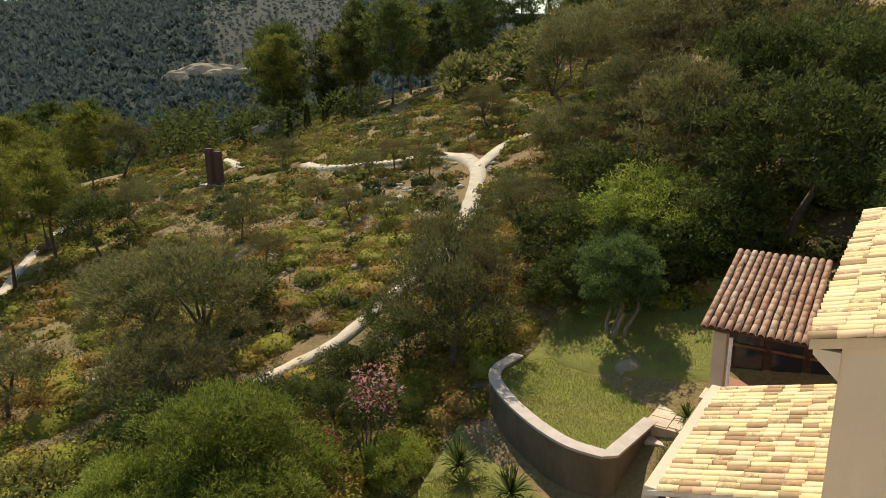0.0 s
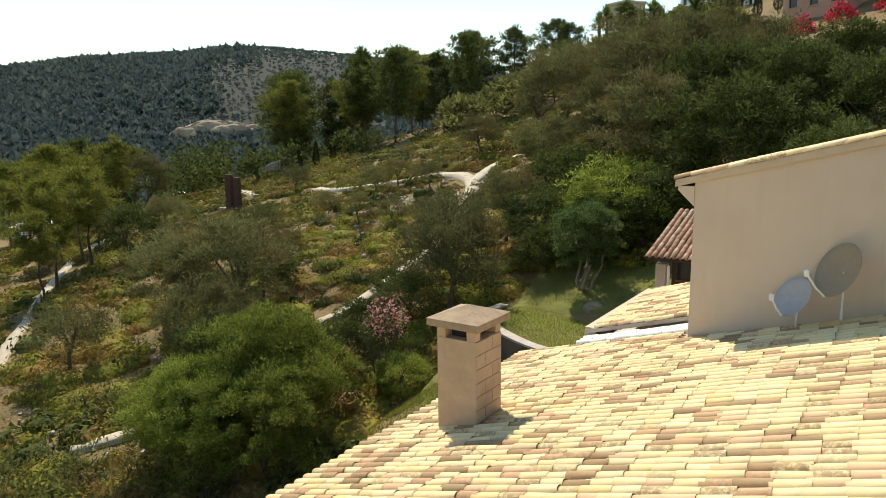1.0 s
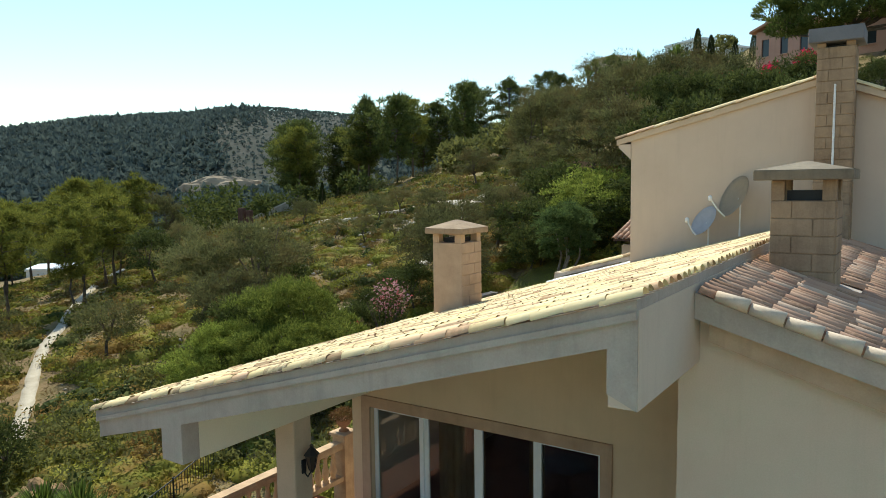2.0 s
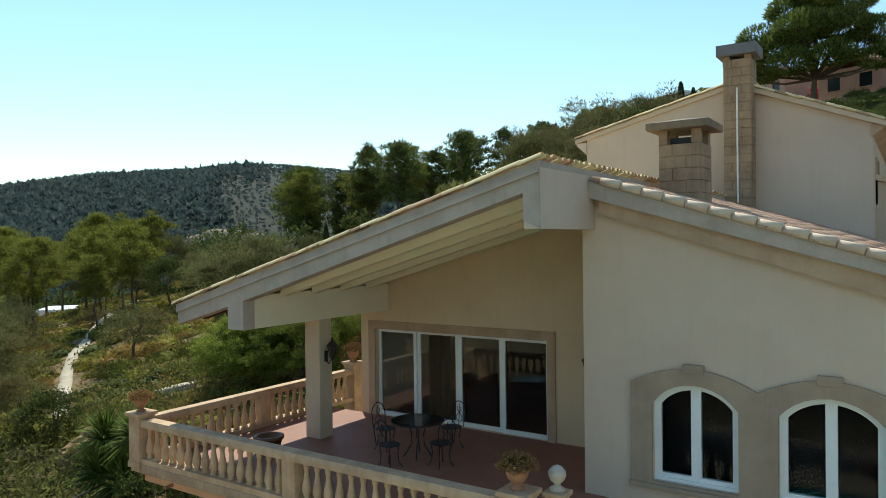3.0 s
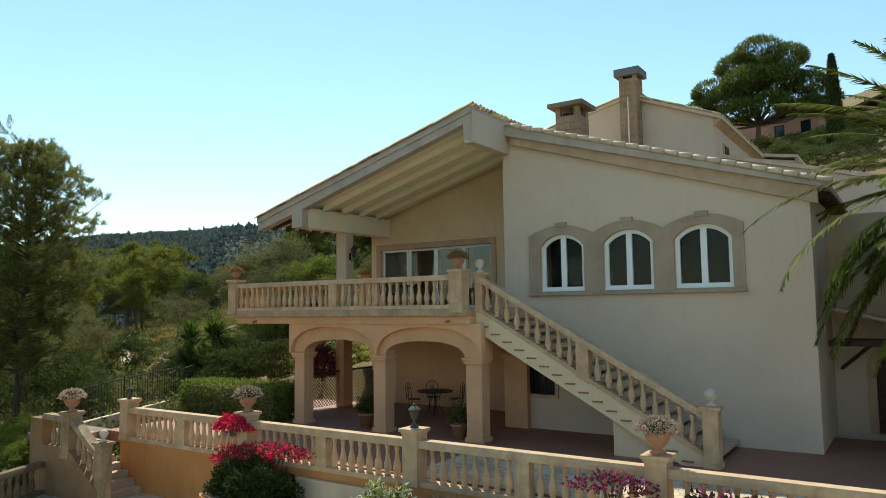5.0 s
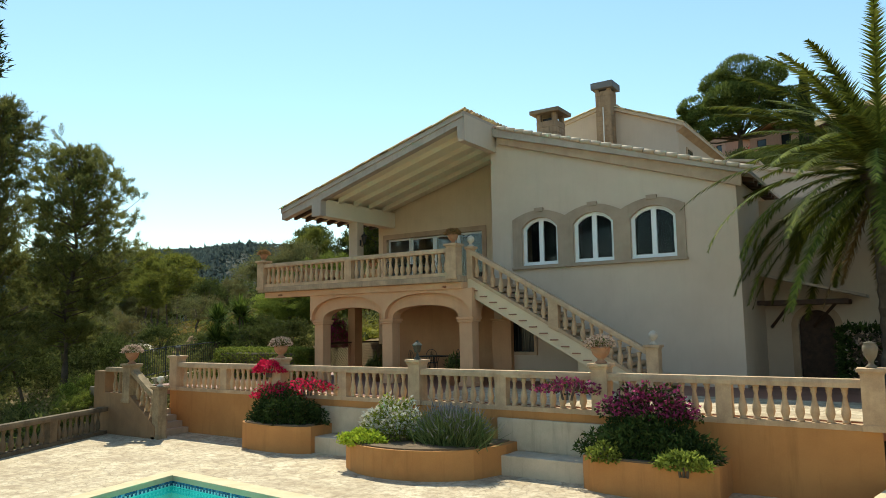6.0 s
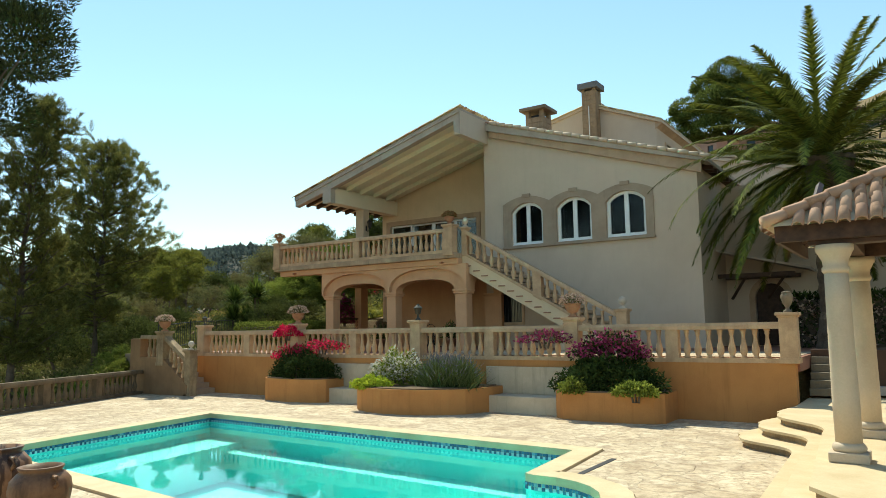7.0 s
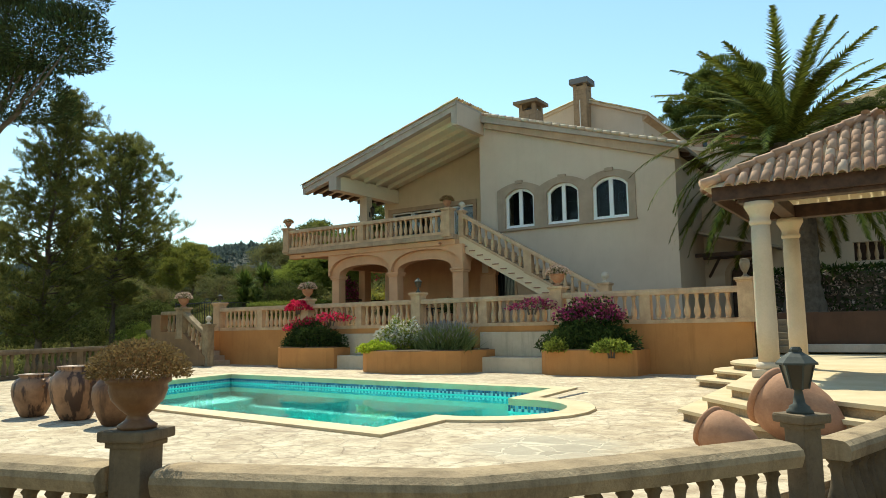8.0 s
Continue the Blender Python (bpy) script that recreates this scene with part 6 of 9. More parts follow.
for pts in (NR, NS, NT):
    curved_rail(nb, pts, 0.27 if pts is not NT else 0.235, 0.40 if pts is not NT else 0.30, 0.16 if pts is not NT else 0.15, M_BALOLD, "rail")
    # plinth, balusters and posts: dark colour includes the shade of their backlit sides
    curved_rail(nb, pts, -0.34, 0.26, 0.08, M_BALSHADE, "plinth")
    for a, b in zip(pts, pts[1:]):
        balusters(nb, a, b, -0.26, -0.26, 0.545 if pts is not NT else 0.505, 0.2, mat=M_BALSHADE)
post(nb, 14.073, -22.585, -0.3, 0.655, 0.27, turn=20, mat=M_BALSHADE)
post(nb, 17.535, -19.45, -0.3, 0.60, 0.215, turn=57, mat=M_BALSHADE)
urn("potted_succulent", 14.073, -22.585, 0.655, 0.775, "terracotta urn overflowing with faded rusty succulents", L_DEADFLOWER, L_DRY, 0.42, M_CLAYDARK, 0.5)
lantern("post_lantern", 17.53, -19.47, 0.60, 0.97, "weathered green metal lantern on the parapet post")


def jar(name, x, y, z, k, label, mat, lying=None):
    j = thing(name, (x, y, z), label, "jar", "clay jars")
    prof = [(0.16, 0), (0.20, 0.02), (0.27, 0.15), (0.335, 0.33), (0.36, 0.48), (0.34, 0.60), (0.27, 0.68), (0.235, 0.70), (0.255, 0.735), (0.265, 0.76), (0.225, 0.765), (0.20, 0.70), (0.05, 0.62)]
    m = pose(x, y, z) if lying is None else pose(x, y, z) @ lying
    part("body", lathe([(r * k, h * k) for r, h in prof], 28, m), mat, j, "", True)
    for s in (1, -1):
        part("handle", tube([m @ Vector((s * 0.25 * k, 0, 0.66 * k)), m @ Vector((s * 0.37 * k, 0, 0.66 * k)), m @ Vector((s * 0.385 * k, 0, 0.58 * k)), m @ Vector((s * 0.335 * k, 0, 0.54 * k))], 0.028 * k, 7), mat, j, "", True)


def globe(name, x, y, z, r, stretch, label, lying):
    """A round-bellied storage jar lying on its side, tapering to a blunt foot, with a thick lip."""
    j = thing(name, (x, y, 0), label, "jar", "clay jars")
    prof = [(0.10, -1.25), (0.22, -1.22), (0.45, -1.05), (0.68, -0.78), (0.86, -0.45), (0.97, -0.1), (1.0, 0.15), (0.97, 0.40), (0.90, 0.58), (0.80, 0.68), (0.70, 0.60), (0.1, 0.2)]
    lip = [(0.78, 0.62), (0.86, 0.66), (0.93, 0.72), (0.93, 0.79), (0.84, 0.82), (0.76, 0.76)]
    for nm, pr in (("body", prof), ("lip", lip)):
        part(nm, lathe([(a * r, b * r * stretch) for a, b in pr], 30, pose(x, y, z) @ lying), M_CLAY, j, "", True)


jar("clay_jar", 6.75, -19.6, 0, 0.86, "brown clay jar on the deck", M_GLAZED)
jar("clay_jar", 7.8, -19.5, 0, 1.04, "tall glazed brown clay jar with dark runs", M_GLAZED)
jar("clay_jar", 8.95, -19.57, 0, 0.90, "brown clay jar with small handles", M_CLAYDARK)
mouth = Vector((-0.84, 0.36, 0.40)).to_track_quat("Z", "Y").to_matrix().to_4x4()
globe("storage_jar", 17.16, -17.0, 0.345, 0.355, 1.22, "large terracotta storage jar lying on its side", mouth)
globe("storage_jar", 16.76, -18.35, 0.215, 0.225, 1.22, "smaller terracotta storage jar lying on its side", mouth)

# ---- vegetation ----
def trunk_bm(g, height, radius, limbs, spread, lean=0.15):
    """A tapered trunk that forks into limbs."""
    out_bms = []
    dx, dy = g.normal() * lean, g.normal() * lean
    fork = height * 0.45
    pts = [(dx * t * t * height * 0.5 + 0.03 * g.normal(), dy * t * t * height * 0.5 + 0.03 * g.normal(), t * fork) for t in np.linspace(0, 1, 5)]
    out_bms.append(tube(pts, radius, 7, None, radius * 0.7))
    end = Vector(pts[-1])
    for i in range(limbs):
        a = 2 * math.pi * (i + g.random() * 0.6) / limbs
        out = Vector((math.cos(a), math.sin(a), 0)) * spread * (0.6 + 0.5 * g.random())
        q = end + out + Vector((0, 0, height * (0.35 + 0.25 * g.random())))
        mid = end.lerp(q, 0.5) + Vector((g.normal(), g.normal(), g.normal())) * 0.06 * height
        out_bms.append(tube([end - Vector((0, 0, 0.1 * fork)), end.lerp(mid, 0.6), mid, q], radius * 0.55, 5, None, radius * 0.12))
    return out_bms


def make_tree(name, g, label, category, leaf_mat, height, size, clumps, per, length, width, flatten=0.75, trunk_r=0.12, limbs=5, low=-0.3, droop=0.0, clump_r=0.28, centre=0.62, shell=0.55):
    t = thing(name, (0, 0, 0), label, category)
    for i, bm in enumerate(trunk_bm(g, height, trunk_r, limbs, size * 0.45)):
        part("limb" if i else "trunk", bm, M_TRUNK, t, "", True)
    v, q = crown_np(g, size, clumps, per, length, width, flatten, shell, droop, clump_r, low)
    part("crown", np_mesh("crown", v + np.array((0, 0, height * centre)), q), leaf_mat, t)
    return t


def plant_all(models, rows, grp, sink=0.1, first=True):
    """Copies of the models at plan places; a row is x, y, scale."""
    used = set()
    for i, (x, y, k) in enumerate(rows):
        mdl = models[i % len(models)]
        m = pose(x, y, gz(x, y) - sink, 0, 0, rng.uniform(0, 360)) @ Matrix.Diagonal((k * rng.uniform(0.9, 1.1), k * rng.uniform(0.9, 1.1), k * rng.uniform(0.92, 1.1), 1))
        if mdl.name not in used:
            used.add(mdl.name)
            mdl.matrix_basis = m
        else:
            copy_thing(mdl, m).scale = m.to_scale()
        tagged(mdl, group=grp)


g1 = np.random.default_rng(11)
OLIVES = [make_tree("olive_tree", g1, "grey-green wild olive tree on the dry slope", "tree", L_OLIVE, 3.4, 1.9, 105, 150, 0.115, 0.036, 0.85, 0.10, 6, -0.5, -0.45, 0.22, 0.6) for _ in range(3)]
SMALL_OLIVES = [make_tree("olive_tree", g1, "small grey-green wild olive on the dry slope", "tree", L_OLIVE, 3.4, 1.9, 60, 95, 0.15, 0.055, 0.8, 0.10, 5, -0.5, -0.4, 0.26, 0.6) for _ in range(2)]
BIGDARKS = [make_tree("evergreen_shrub", g1, "tall dark green evergreen on the slope", "shrub", L_DARK, 3.0, 1.9, 125, 170, 0.105, 0.05, 0.9, 0.09, 6, -0.6, 0.0, 0.2, 0.55) for _ in range(2)]
DARKS = [make_tree("evergreen_shrub", g1, "dark green evergreen shrub on the slope", "shrub", L_DARK, 3.0, 1.9, 80, 74, 0.15, 0.075, 0.85, 0.09, 5, -0.6, 0.0, 0.25, 0.55) for _ in range(2)]
BIGBUSHES = [make_tree("leafy_bush", g1, "broad fresh green leafy bush in the sun", "bush", L_BRIGHT, 2.8, 1.9, 175, 330, 0.085, 0.024, 0.82, 0.09, 7, -0.6, -0.25, 0.17, 0.55) for _ in range(2)]
BRIGHTS = [make_tree("leafy_bush", g1, "fresh green leafy bush in the sun", "bush", L_BRIGHT, 2.8, 1.9, 100, 150, 0.115, 0.042, 0.82, 0.09, 6, -0.6, 0.0, 0.22, 0.55) for _ in range(2)]

# x, y, scale
OLIVE_AT = [(9.9, 29.6, .42), (11.2, 29.8, .45), (-22.2, 15.6, 1.55), (-12.6, 19.2, 1.25), (-18.4, 41.8, 1.7), (-22.6, 53.2, 1.8), (-25.9, 44.1, 1.0), (-29.7, 35.2, .62), (-29.7, 38.2, .66), (-24.8, 35.4, .6), (-43.9, 41.3, .66),
            (-32.1, 26.7, .72), (-27.3, 24.1, .5), (-26.4, 29.7, .55), (-23.1, 28.9, .55), (-31.8, 32.6, .5), (-43.2, 27.4, 1.0), (-63.4, 30.1, 1.4), (-52.7, 27.4, 1.1), (-73, 45, 1.8), (-15.3, 33.5, 1.1),
            (-13.9, 26.5, 1.0), (-25.6, 15.2, 1.2), (-19.5, 12.4, 1.1), (-14.2, 22.0, 1.1), (-9.0, 46, 1.9), (-15.2, 47.6, 1.4), (-27.5, 11, .9), (-28.5, 3.6, 1.2), (-31.5, 5.0, 1.25), (-35, 6.6, 1.3), (-38.5, 9.3, 1.2), (-25.2, 1.0, 1.1), (-30, 0.5, 1.4), (-21.5, 2.0, .7), (-11.7, 35.2, 1.5), (-8.2, 30.5, 1.5), (-4.6, 40.5, 1.6)]
DARK_AT = [(-7.9, -0.9, .58), (-8.6, 0.4, .6), (-7.1, 0.4, .55), (-19.2, 2.2, .62), (-6.2, 34.3, 1.7), (-3.5, 37.2, 1.6), (-1.8, 32.1, 1.6), (-3.4, 27.4, 1.7), (-6.2, 25.6, 1.1), (-14.0, 18.6, .75), (-24.1, 19.4, .9), (-42.2, 23.8, 1.2), (1.5, 29.5, 1.5), (1, 24.5, 1.3),
           (-0.5, 41, 1.35), (-11.6, 25.2, .9), (-17, 10.8, 1.0), (-16.3, 13.2, .9), (-18.8, -0.8, .72), (-16.4, -2.2, .7), (-20.8, -1.8, .8), (-22.8, 0.4, .7), (-14.0, -3.2, .6), (-13.0, 0.8, .5), (-24, -4, .9), (-18.5, -5, .9), (-11.5, -4.2, .5), (-28, -4, 1.0), (-8.8, 24.4, .8), (-6.4, 25.0, .85), (-10.2, 23.2, .7), (-5.0, 26.0, .9), (-9.8, 23.4, .55), (-7.4, 24.0, .5), (7.5, 50, .75), (10.5, 47.5, .8), (13.0, 52.5, .9), (9.8, 54.5, .7), (15.5, 49, 1.0), (5.2, 54, .62), (17.5, 54.5, 1.0), (6.5, 57.5, .6), (12.4, 57.5, .6), (3.5, 51.5, .7), (8.6, 58.5, .62), (4.2, 59.5, .6)]
BRIGHT_AT = [(-14.0, 10.6, 1.45), (-12.6, 8.9, 1.2), (-15.6, 8.6, 1.1), (-7.9, 26.4, 1.2), (-11.1, 13.9, .55), (-6.6, 25.4, .9), (-10.2, 27.2, .8), (-7.9, -8.3, .42), (-9.2, -7.4, .5)]
DARK_AT += [(5.5, 40, .8), (8.2, 37.5, .7), (11.0, 36.5, .7), (10.4, 41.5, .7), (13.5, 39, .75), (6.8, 44.5, .7), (3.2, 45.5, .9), (-16.4, 15.4, .5), (-15.3, 17.0, .6), (-16.6, 17.4, .42), (-14.4, 15.1, .55), (-16.9, 20.6, .5), (-10.8, 29.0, 1.1), (-12.8, 30.5, 1.0)]
plant_all(OLIVES, [p for p in OLIVE_AT if p[2] >= 1.0], "olives on the slope")
SPREAD = make_tree("spreading_olive", g1, "broad domed old olive above a red earth terrace", "tree", L_OLIVE, 6.6, 6.0, 190, 150, 0.21, 0.062, 0.52, 0.26, 8, -0.35, -0.4, 0.15, 0.62)
SPREAD.matrix_basis = pose(-12.4, 45.2, gz(-12.4, 45.2) - 0.1)
plant_all(SMALL_OLIVES, [p for p in OLIVE_AT if p[2] < 1.0], "olives on the slope")
plant_all(BIGDARKS, [p for p in DARK_AT if p[2] >= 1.3 and p[1] < 43], "evergreen shrubs on the slope")
plant_all(DARKS, [p for p in DARK_AT if p[2] < 1.3 or p[1] >= 43], "evergreen shrubs on the slope")
plant_all(BIGBUSHES, BRIGHT_AT[:3], "leafy bushes below the house")
plant_all(BRIGHTS, BRIGHT_AT[3:] + [], "leafy bushes below the house")

g2 = np.random.default_rng(23)


def make_pine(name, g, label, height, size, clumps, per, leafmat=None, flatten=1.0, length=0.30, width=0.05, low=-0.7, centre=0.62, bare=0.3, r=0.16, tuft=0.26, cone=False):
    """A pine: one tapered stem, whorls of limbs, tufts of needles at their ends, gaps of sky between."""
    t = thing(name, (0, 0, 0), label, "pine tree")
    bm = bmesh.new()
    bend = [(0.06 * g.normal() * i, 0.06 * g.normal() * i, height * 0.97 * i / 6) for i in range(7)]
    tube(bend, r, 8, bm, r * 0.15)
    tips = []
    for i in range(clumps):
        f = bare + (1 - bare) * (i + g.random()) / clumps
        z = height * f
        shape = math.sin(math.pi * min(1, (f - bare) / (1 - bare) * 0.86 + 0.14)) ** 0.7
        if cone:
            u = (f - bare) / (1 - bare)
            shape = min(1.0, 0.55 + 3.5 * u) * (1 - u) ** 0.7 + 0.06
        a = i * 2.4 + g.random()
        L = size * shape * (0.55 + 0.6 * g.random())
        k = min(5, int(f * 6))
        base = Vector(bend[k]).lerp(Vector(bend[k + 1]), f * 6 - k)
        tip = base + Vector((math.cos(a) * L, math.sin(a) * L, 0.25 * L + 0.1 * g.normal()))
        tube([base, base.lerp(tip, 0.5) + Vector((0, 0, -0.04 * L)), tip], r * 0.28, 4, bm, 0.012)
        for s in (1.0, 0.72, 0.5):
            tips.append((base.lerp(tip, s) + Vector((g.normal(), g.normal(), g.normal() * 0.5)) * 0.16 * size * s, tuft * size * (0.6 + 0.5 * g.random())))
    part("trunk", bm, M_TRUNK, t, "", True)
    c = np.array([tuple(p) for p, _ in tips])
    rr = np.array([q for _, q in tips])
    idx = np.repeat(np.arange(len(c)), per)
    o = unit(g.normal(size=(len(idx), 3)))
    p = c[idx] + o * (rr[idx] * (0.2 + 0.8 * g.random(len(idx))))[:, None] * np.array((1, 1, 0.6 * flatten))
    v, q = leaves_np(p, o + np.array((0, 0, 0.5)), length, width, g)
    part("crown", np_mesh("crown", v, q), leafmat or L_PINE, t)
    return t


LIGHTS = [make_pine("pine_tree", g2, "light green young pine on the lower slope", 10.0, 2.5, 26, 110, leafmat=L_LIGHTPINE, length=0.36, width=0.07, bare=0.45, tuft=0.3) for _ in range(3)]
LIGHT_AT = [(-44.6, 19.5, .72), (-46.6, 23.2, .8), (-41.8, 17.2, .62), (-50, 24.5, .85), (-48.5, 16, .8), (-56, 25.9, .9), (-62, 22, .9), (-58, 17.5, .85), (-54, 12, .85), (-66, 30, 1.0), (-46, 8.5, .75), (-70, 24, 1.0), (-60, 34, .9), (-40.5, 7.0, .85),
            (-76, 29, .95), (-80, 33, 1.0), (-84, 37, 1.0), (-63.5, 60.5, 1.05), (-58.5, 67, 1.05), (-50.5, 68.5, 1.0)]
plant_all(LIGHTS, LIGHT_AT, "light pines on the lower slope", 0.2)
PINES = [make_pine("pine_tree", g2, "tall Aleppo pine on the slope", 10.0, 3.0, 40, 60, length=0.42, width=0.12) for _ in range(2)]
PINE_AT = [(-69.5, 65.9, 1.35), (-66, 62, 1.2), (-72, 69, 1.35), (-67.4, 72.8, 1.2), (-62, 72, 1.1), (-56, 66, 1.15), (-49.6, 63.8, 1.1), (-53.4, 79.1, 1.1), (-49.6, 82.8, 1.05), (-44.6, 85.1, .9), (-47, 76, 1.0), (-103, 59.8, 1.3),
           (-38, 88, .75), (-31, 91, .7), (-41, 90, .8), (-28, 93, .6), (-60, 84, 1.1), (-76, 40, 1.0), (-66, 24, .8), (-70, 34, .9), (-36, 82, .6)]
plant_all(PINES, PINE_AT, "pines on the slope", 0.2)

# pines beside the pool
def feather_pine(name, g, label, height, size, limbs, per, leafmat, bare, r, lean=(0.0, 0.0), cone=False, reach=()):
    """A slim pine with airy sprays: limbs that fork into twigs, each twig set with short needles along its length."""
    t = thing(name, (0, 0, 0), label, "pine tree")
    bm = bmesh.new()
    stem = [Vector((lean[0] * (i / 8) ** 1.5 + 0.04 * g.normal() * i ** 0.5, lean[1] * (i / 8) ** 1.5 + 0.04 * g.normal() * i ** 0.5, height * i / 8)) for i in range(9)]
    tube(stem, r, 8, bm, r * 0.1)
    p0, p1 = [], []
    for i in range(limbs + len(reach)):
        u = (i + g.random()) / limbs
        if i >= limbs:
            u = reach[i - limbs][0]
        f = bare + (0.985 - bare) * u
        k = min(7, int(f * 8))
        base = stem[k].lerp(stem[k + 1], f * 8 - k)
        wide = (min(1.0, 0.6 + 2.5 * u) * (1 - u) ** 0.62 if cone else math.sin(math.pi * min(1, 0.22 + 0.74 * u)) ** 0.8) + 0.07
        a = i * 2.39996 + 0.5 * g.normal()
        L = size * wide * (0.5 + 0.65 * g.random())
        rise = 0.35 + 0.5 * u + 0.15 * g.normal()
        if i >= limbs:                        # a long limb of its own: height share, heading, length
            a, L, rise = reach[i - limbs][1], reach[i - limbs][2], 0.3
        out = Vector((math.cos(a), math.sin(a), rise))
        tip = base + out * L
        mid = base.lerp(tip, 0.55) - Vector((0, 0, 0.08 * L))
        tube([base, mid, tip], r * 0.22, 4, bm, 0.008)
        for _ in range(int(7 + 12 * wide)):
            q = 0.3 + 0.7 * g.random()
            a0 = base.lerp(mid, q / 0.55) if q < 0.55 else mid.lerp(tip, (q - 0.55) / 0.45)
            d = out.normalized() * 0.5 + Vector((g.normal(), g.normal(), 0.45 + 0.6 * g.normal())) * 0.75
            p0.append(a0)
            p1.append(a0 + d.normalized() * size * (0.10 + 0.17 * g.random()))
    part("trunk", bm, M_TRUNK, t, "", True)
    A, B = np.array([tuple(p) for p in p0]), np.array([tuple(p) for p in p1])
    idx = np.repeat(np.arange(len(A)), per)
    w = (0.30 + 0.75 * g.random((len(idx), 1)) ** 0.8)
    axis = unit(B - A)[idx]
    p = A[idx] + (B - A)[idx] * w + 0.045 * size / 2.4 * g.normal(size=(len(idx), 3))
    v, q = leaves_np(p, axis * 0.9 + np.array((0, 0, 0.25)), 0.145, 0.030, g, 0, 0.5)
    part("crown", np_mesh("crown", v, q), leafmat, t)
    return t


def lobed_pine(name, at, g, label, lobes, per, length, width, leafmat, trunk_r, flat_base=0.45):
    """A broad pine: a leaning stem, limbs into every lobe, each lobe a dense cushion of upturned needles. A lobe is x, y, z, radius from the foot."""
    t = thing(name, (0, 0, 0), label, "pine tree")
    top = max(l[2] for l in lobes)
    bm = bmesh.new()
    cx, cy = np.mean([l[0] for l in lobes]), np.mean([l[1] for l in lobes])
    fork = Vector((cx * 0.5, cy * 0.5, min(l[2] for l in lobes) * 0.86))
    tube([Vector((0, 0, -0.3)), Vector((cx * 0.1, cy * 0.2, fork.z * 0.5)), fork, Vector((cx, cy, top * 0.9))], trunk_r, 9, bm, trunk_r * 0.3)
    V, Q, n = [], [], 0
    for x, y, z, r in lobes:
        c = Vector((x, y, z - 0.25 * r))
        m = fork.lerp(c, 0.5) + Vector((0, 0, -0.06 * (c - fork).length))
        tube([fork, m, c], trunk_r * 0.42, 5, bm, trunk_r * 0.08)
        k = max(60, int(per * r * r))
        sub = unit(g.normal(size=(22, 3)))
        pick = g.integers(0, 22, k)
        o = unit(sub[pick] + 0.42 * g.normal(size=(k, 3)))
        o[:, 2] = np.where(o[:, 2] < 0, o[:, 2] * flat_base, o[:, 2])
        p = np.array((x, y, z)) + o * r * (0.62 + 0.40 * g.random((k, 1)) ** 0.5) * np.array((1, 1, 0.72))
        v, q = leaves_np(p, o + np.array((0, 0, 0.55)), length, width, g, 0, 0.55)
        V.append(v)
        Q.append(q + n)
        n += len(v)
    part("trunk", bm, M_TRUNK, t, "", True)
    part("crown", np_mesh("crown", np.concatenate(V), np.concatenate(Q)), leafmat, t)
    t.matrix_basis = pose(at[0], at[1], at[2])
    return t


tall_pine = feather_pine("pine_tree", g2, "tall pointed pine with airy sprays beside the pool garden", 12.45, 2.55, 125, 56, L_NEARPINE, 0.14, 0.17, (0.9, 0.5), True)
round_pine = feather_pine("pine_tree", g2, "feathery round-headed pine beside the pool garden", 11.1, 2.7, 125, 60, L_NEARPINE, 0.20, 0.16, (0.3, 0.3), reach=((0.36, 0.0, 4.6), (0.40, -0.25, 4.3), (0.33, 0.3, 4.2)))
for pine, spots in ((tall_pine, ((-12.6, -9.9, 1.0, 0),)), (round_pine, ((-16.2, -4.4, 1.0, 0), (-24.5, -7.5, 0.95, 200)))):
    tagged(pine, group="pines beside the pool")
    for i, (x, y, k, turn) in enumerate(spots):
        m = pose(x, y, gz(x, y) - 0.1, 0, 0, turn) @ Matrix.Diagonal((k, k, k, 1))
        if i:
            copy_thing(pine, m).scale = m.to_scale()
        else:
            pine.matrix_basis = m
g6 = np.random.default_rng(91)
OVER_LOBES = [(3.3, 0.3, 8.2, 1.5), (1.5, 0.2, 8.6, 1.6), (5.1, 0.3, 9.3, 1.45), (6.2, 0.2, 9.35, 1.0), (3.4, 0.4, 10.0, 1.7), (1.6, 0.6, 10.5, 1.8), (4.9, 0.4, 10.9, 1.4), (2.6, 0.6, 11.8, 1.7), (0.1, 0.1, 9.6, 1.7), (-0.9, 0.2, 11.0, 1.8), (0.8, 0.0, 12.4, 1.6)]
lobed_pine("pine_tree", (-5.3, -16.4, gz(-5.3, -16.4) - 0.2), g6, "dark umbrella pine leaning over the deck edge", OVER_LOBES, 1800, 0.13, 0.041, L_DARKPINE, 0.2)

# stone pine and cypress behind the house
STONE_LOBES = [(0.5, 0, 11.3, 2.6), (-1.8, 0.5, 10.3, 2.3), (2.9, 0.4, 10.4, 2.3), (-4.4, 0, 8.0, 2.1), (-6.0, 0.3, 6.2, 1.7), (-3.0, -0.6, 6.6, 2.3), (-0.6, -1.4, 8.0, 2.6), (2.4, -1.0, 7.8, 2.4), (4.9, 0, 7.2, 2.0), (6.6, 0.4, 5.6, 1.5), (5.2, -0.6, 4.6, 1.7), (1.8, -1.6, 5.2, 2.0), (-4.6, -0.8, 4.4, 1.8), (-1.6, -1.8, 4.8, 2.1), (0.8, 1.4, 9.2, 2.6), (3.4, 1.8, 6.4, 2.2), (-2.6, 1.6, 7.4, 2.4)]
lobed_pine("stone_pine", (0.4, 61.5, gz(0.4, 61.5) - 0.2), g6, "broad dense stone pine behind the house", STONE_LOBES, 720, 0.36, 0.10, L_STONEPINE, 0.4)


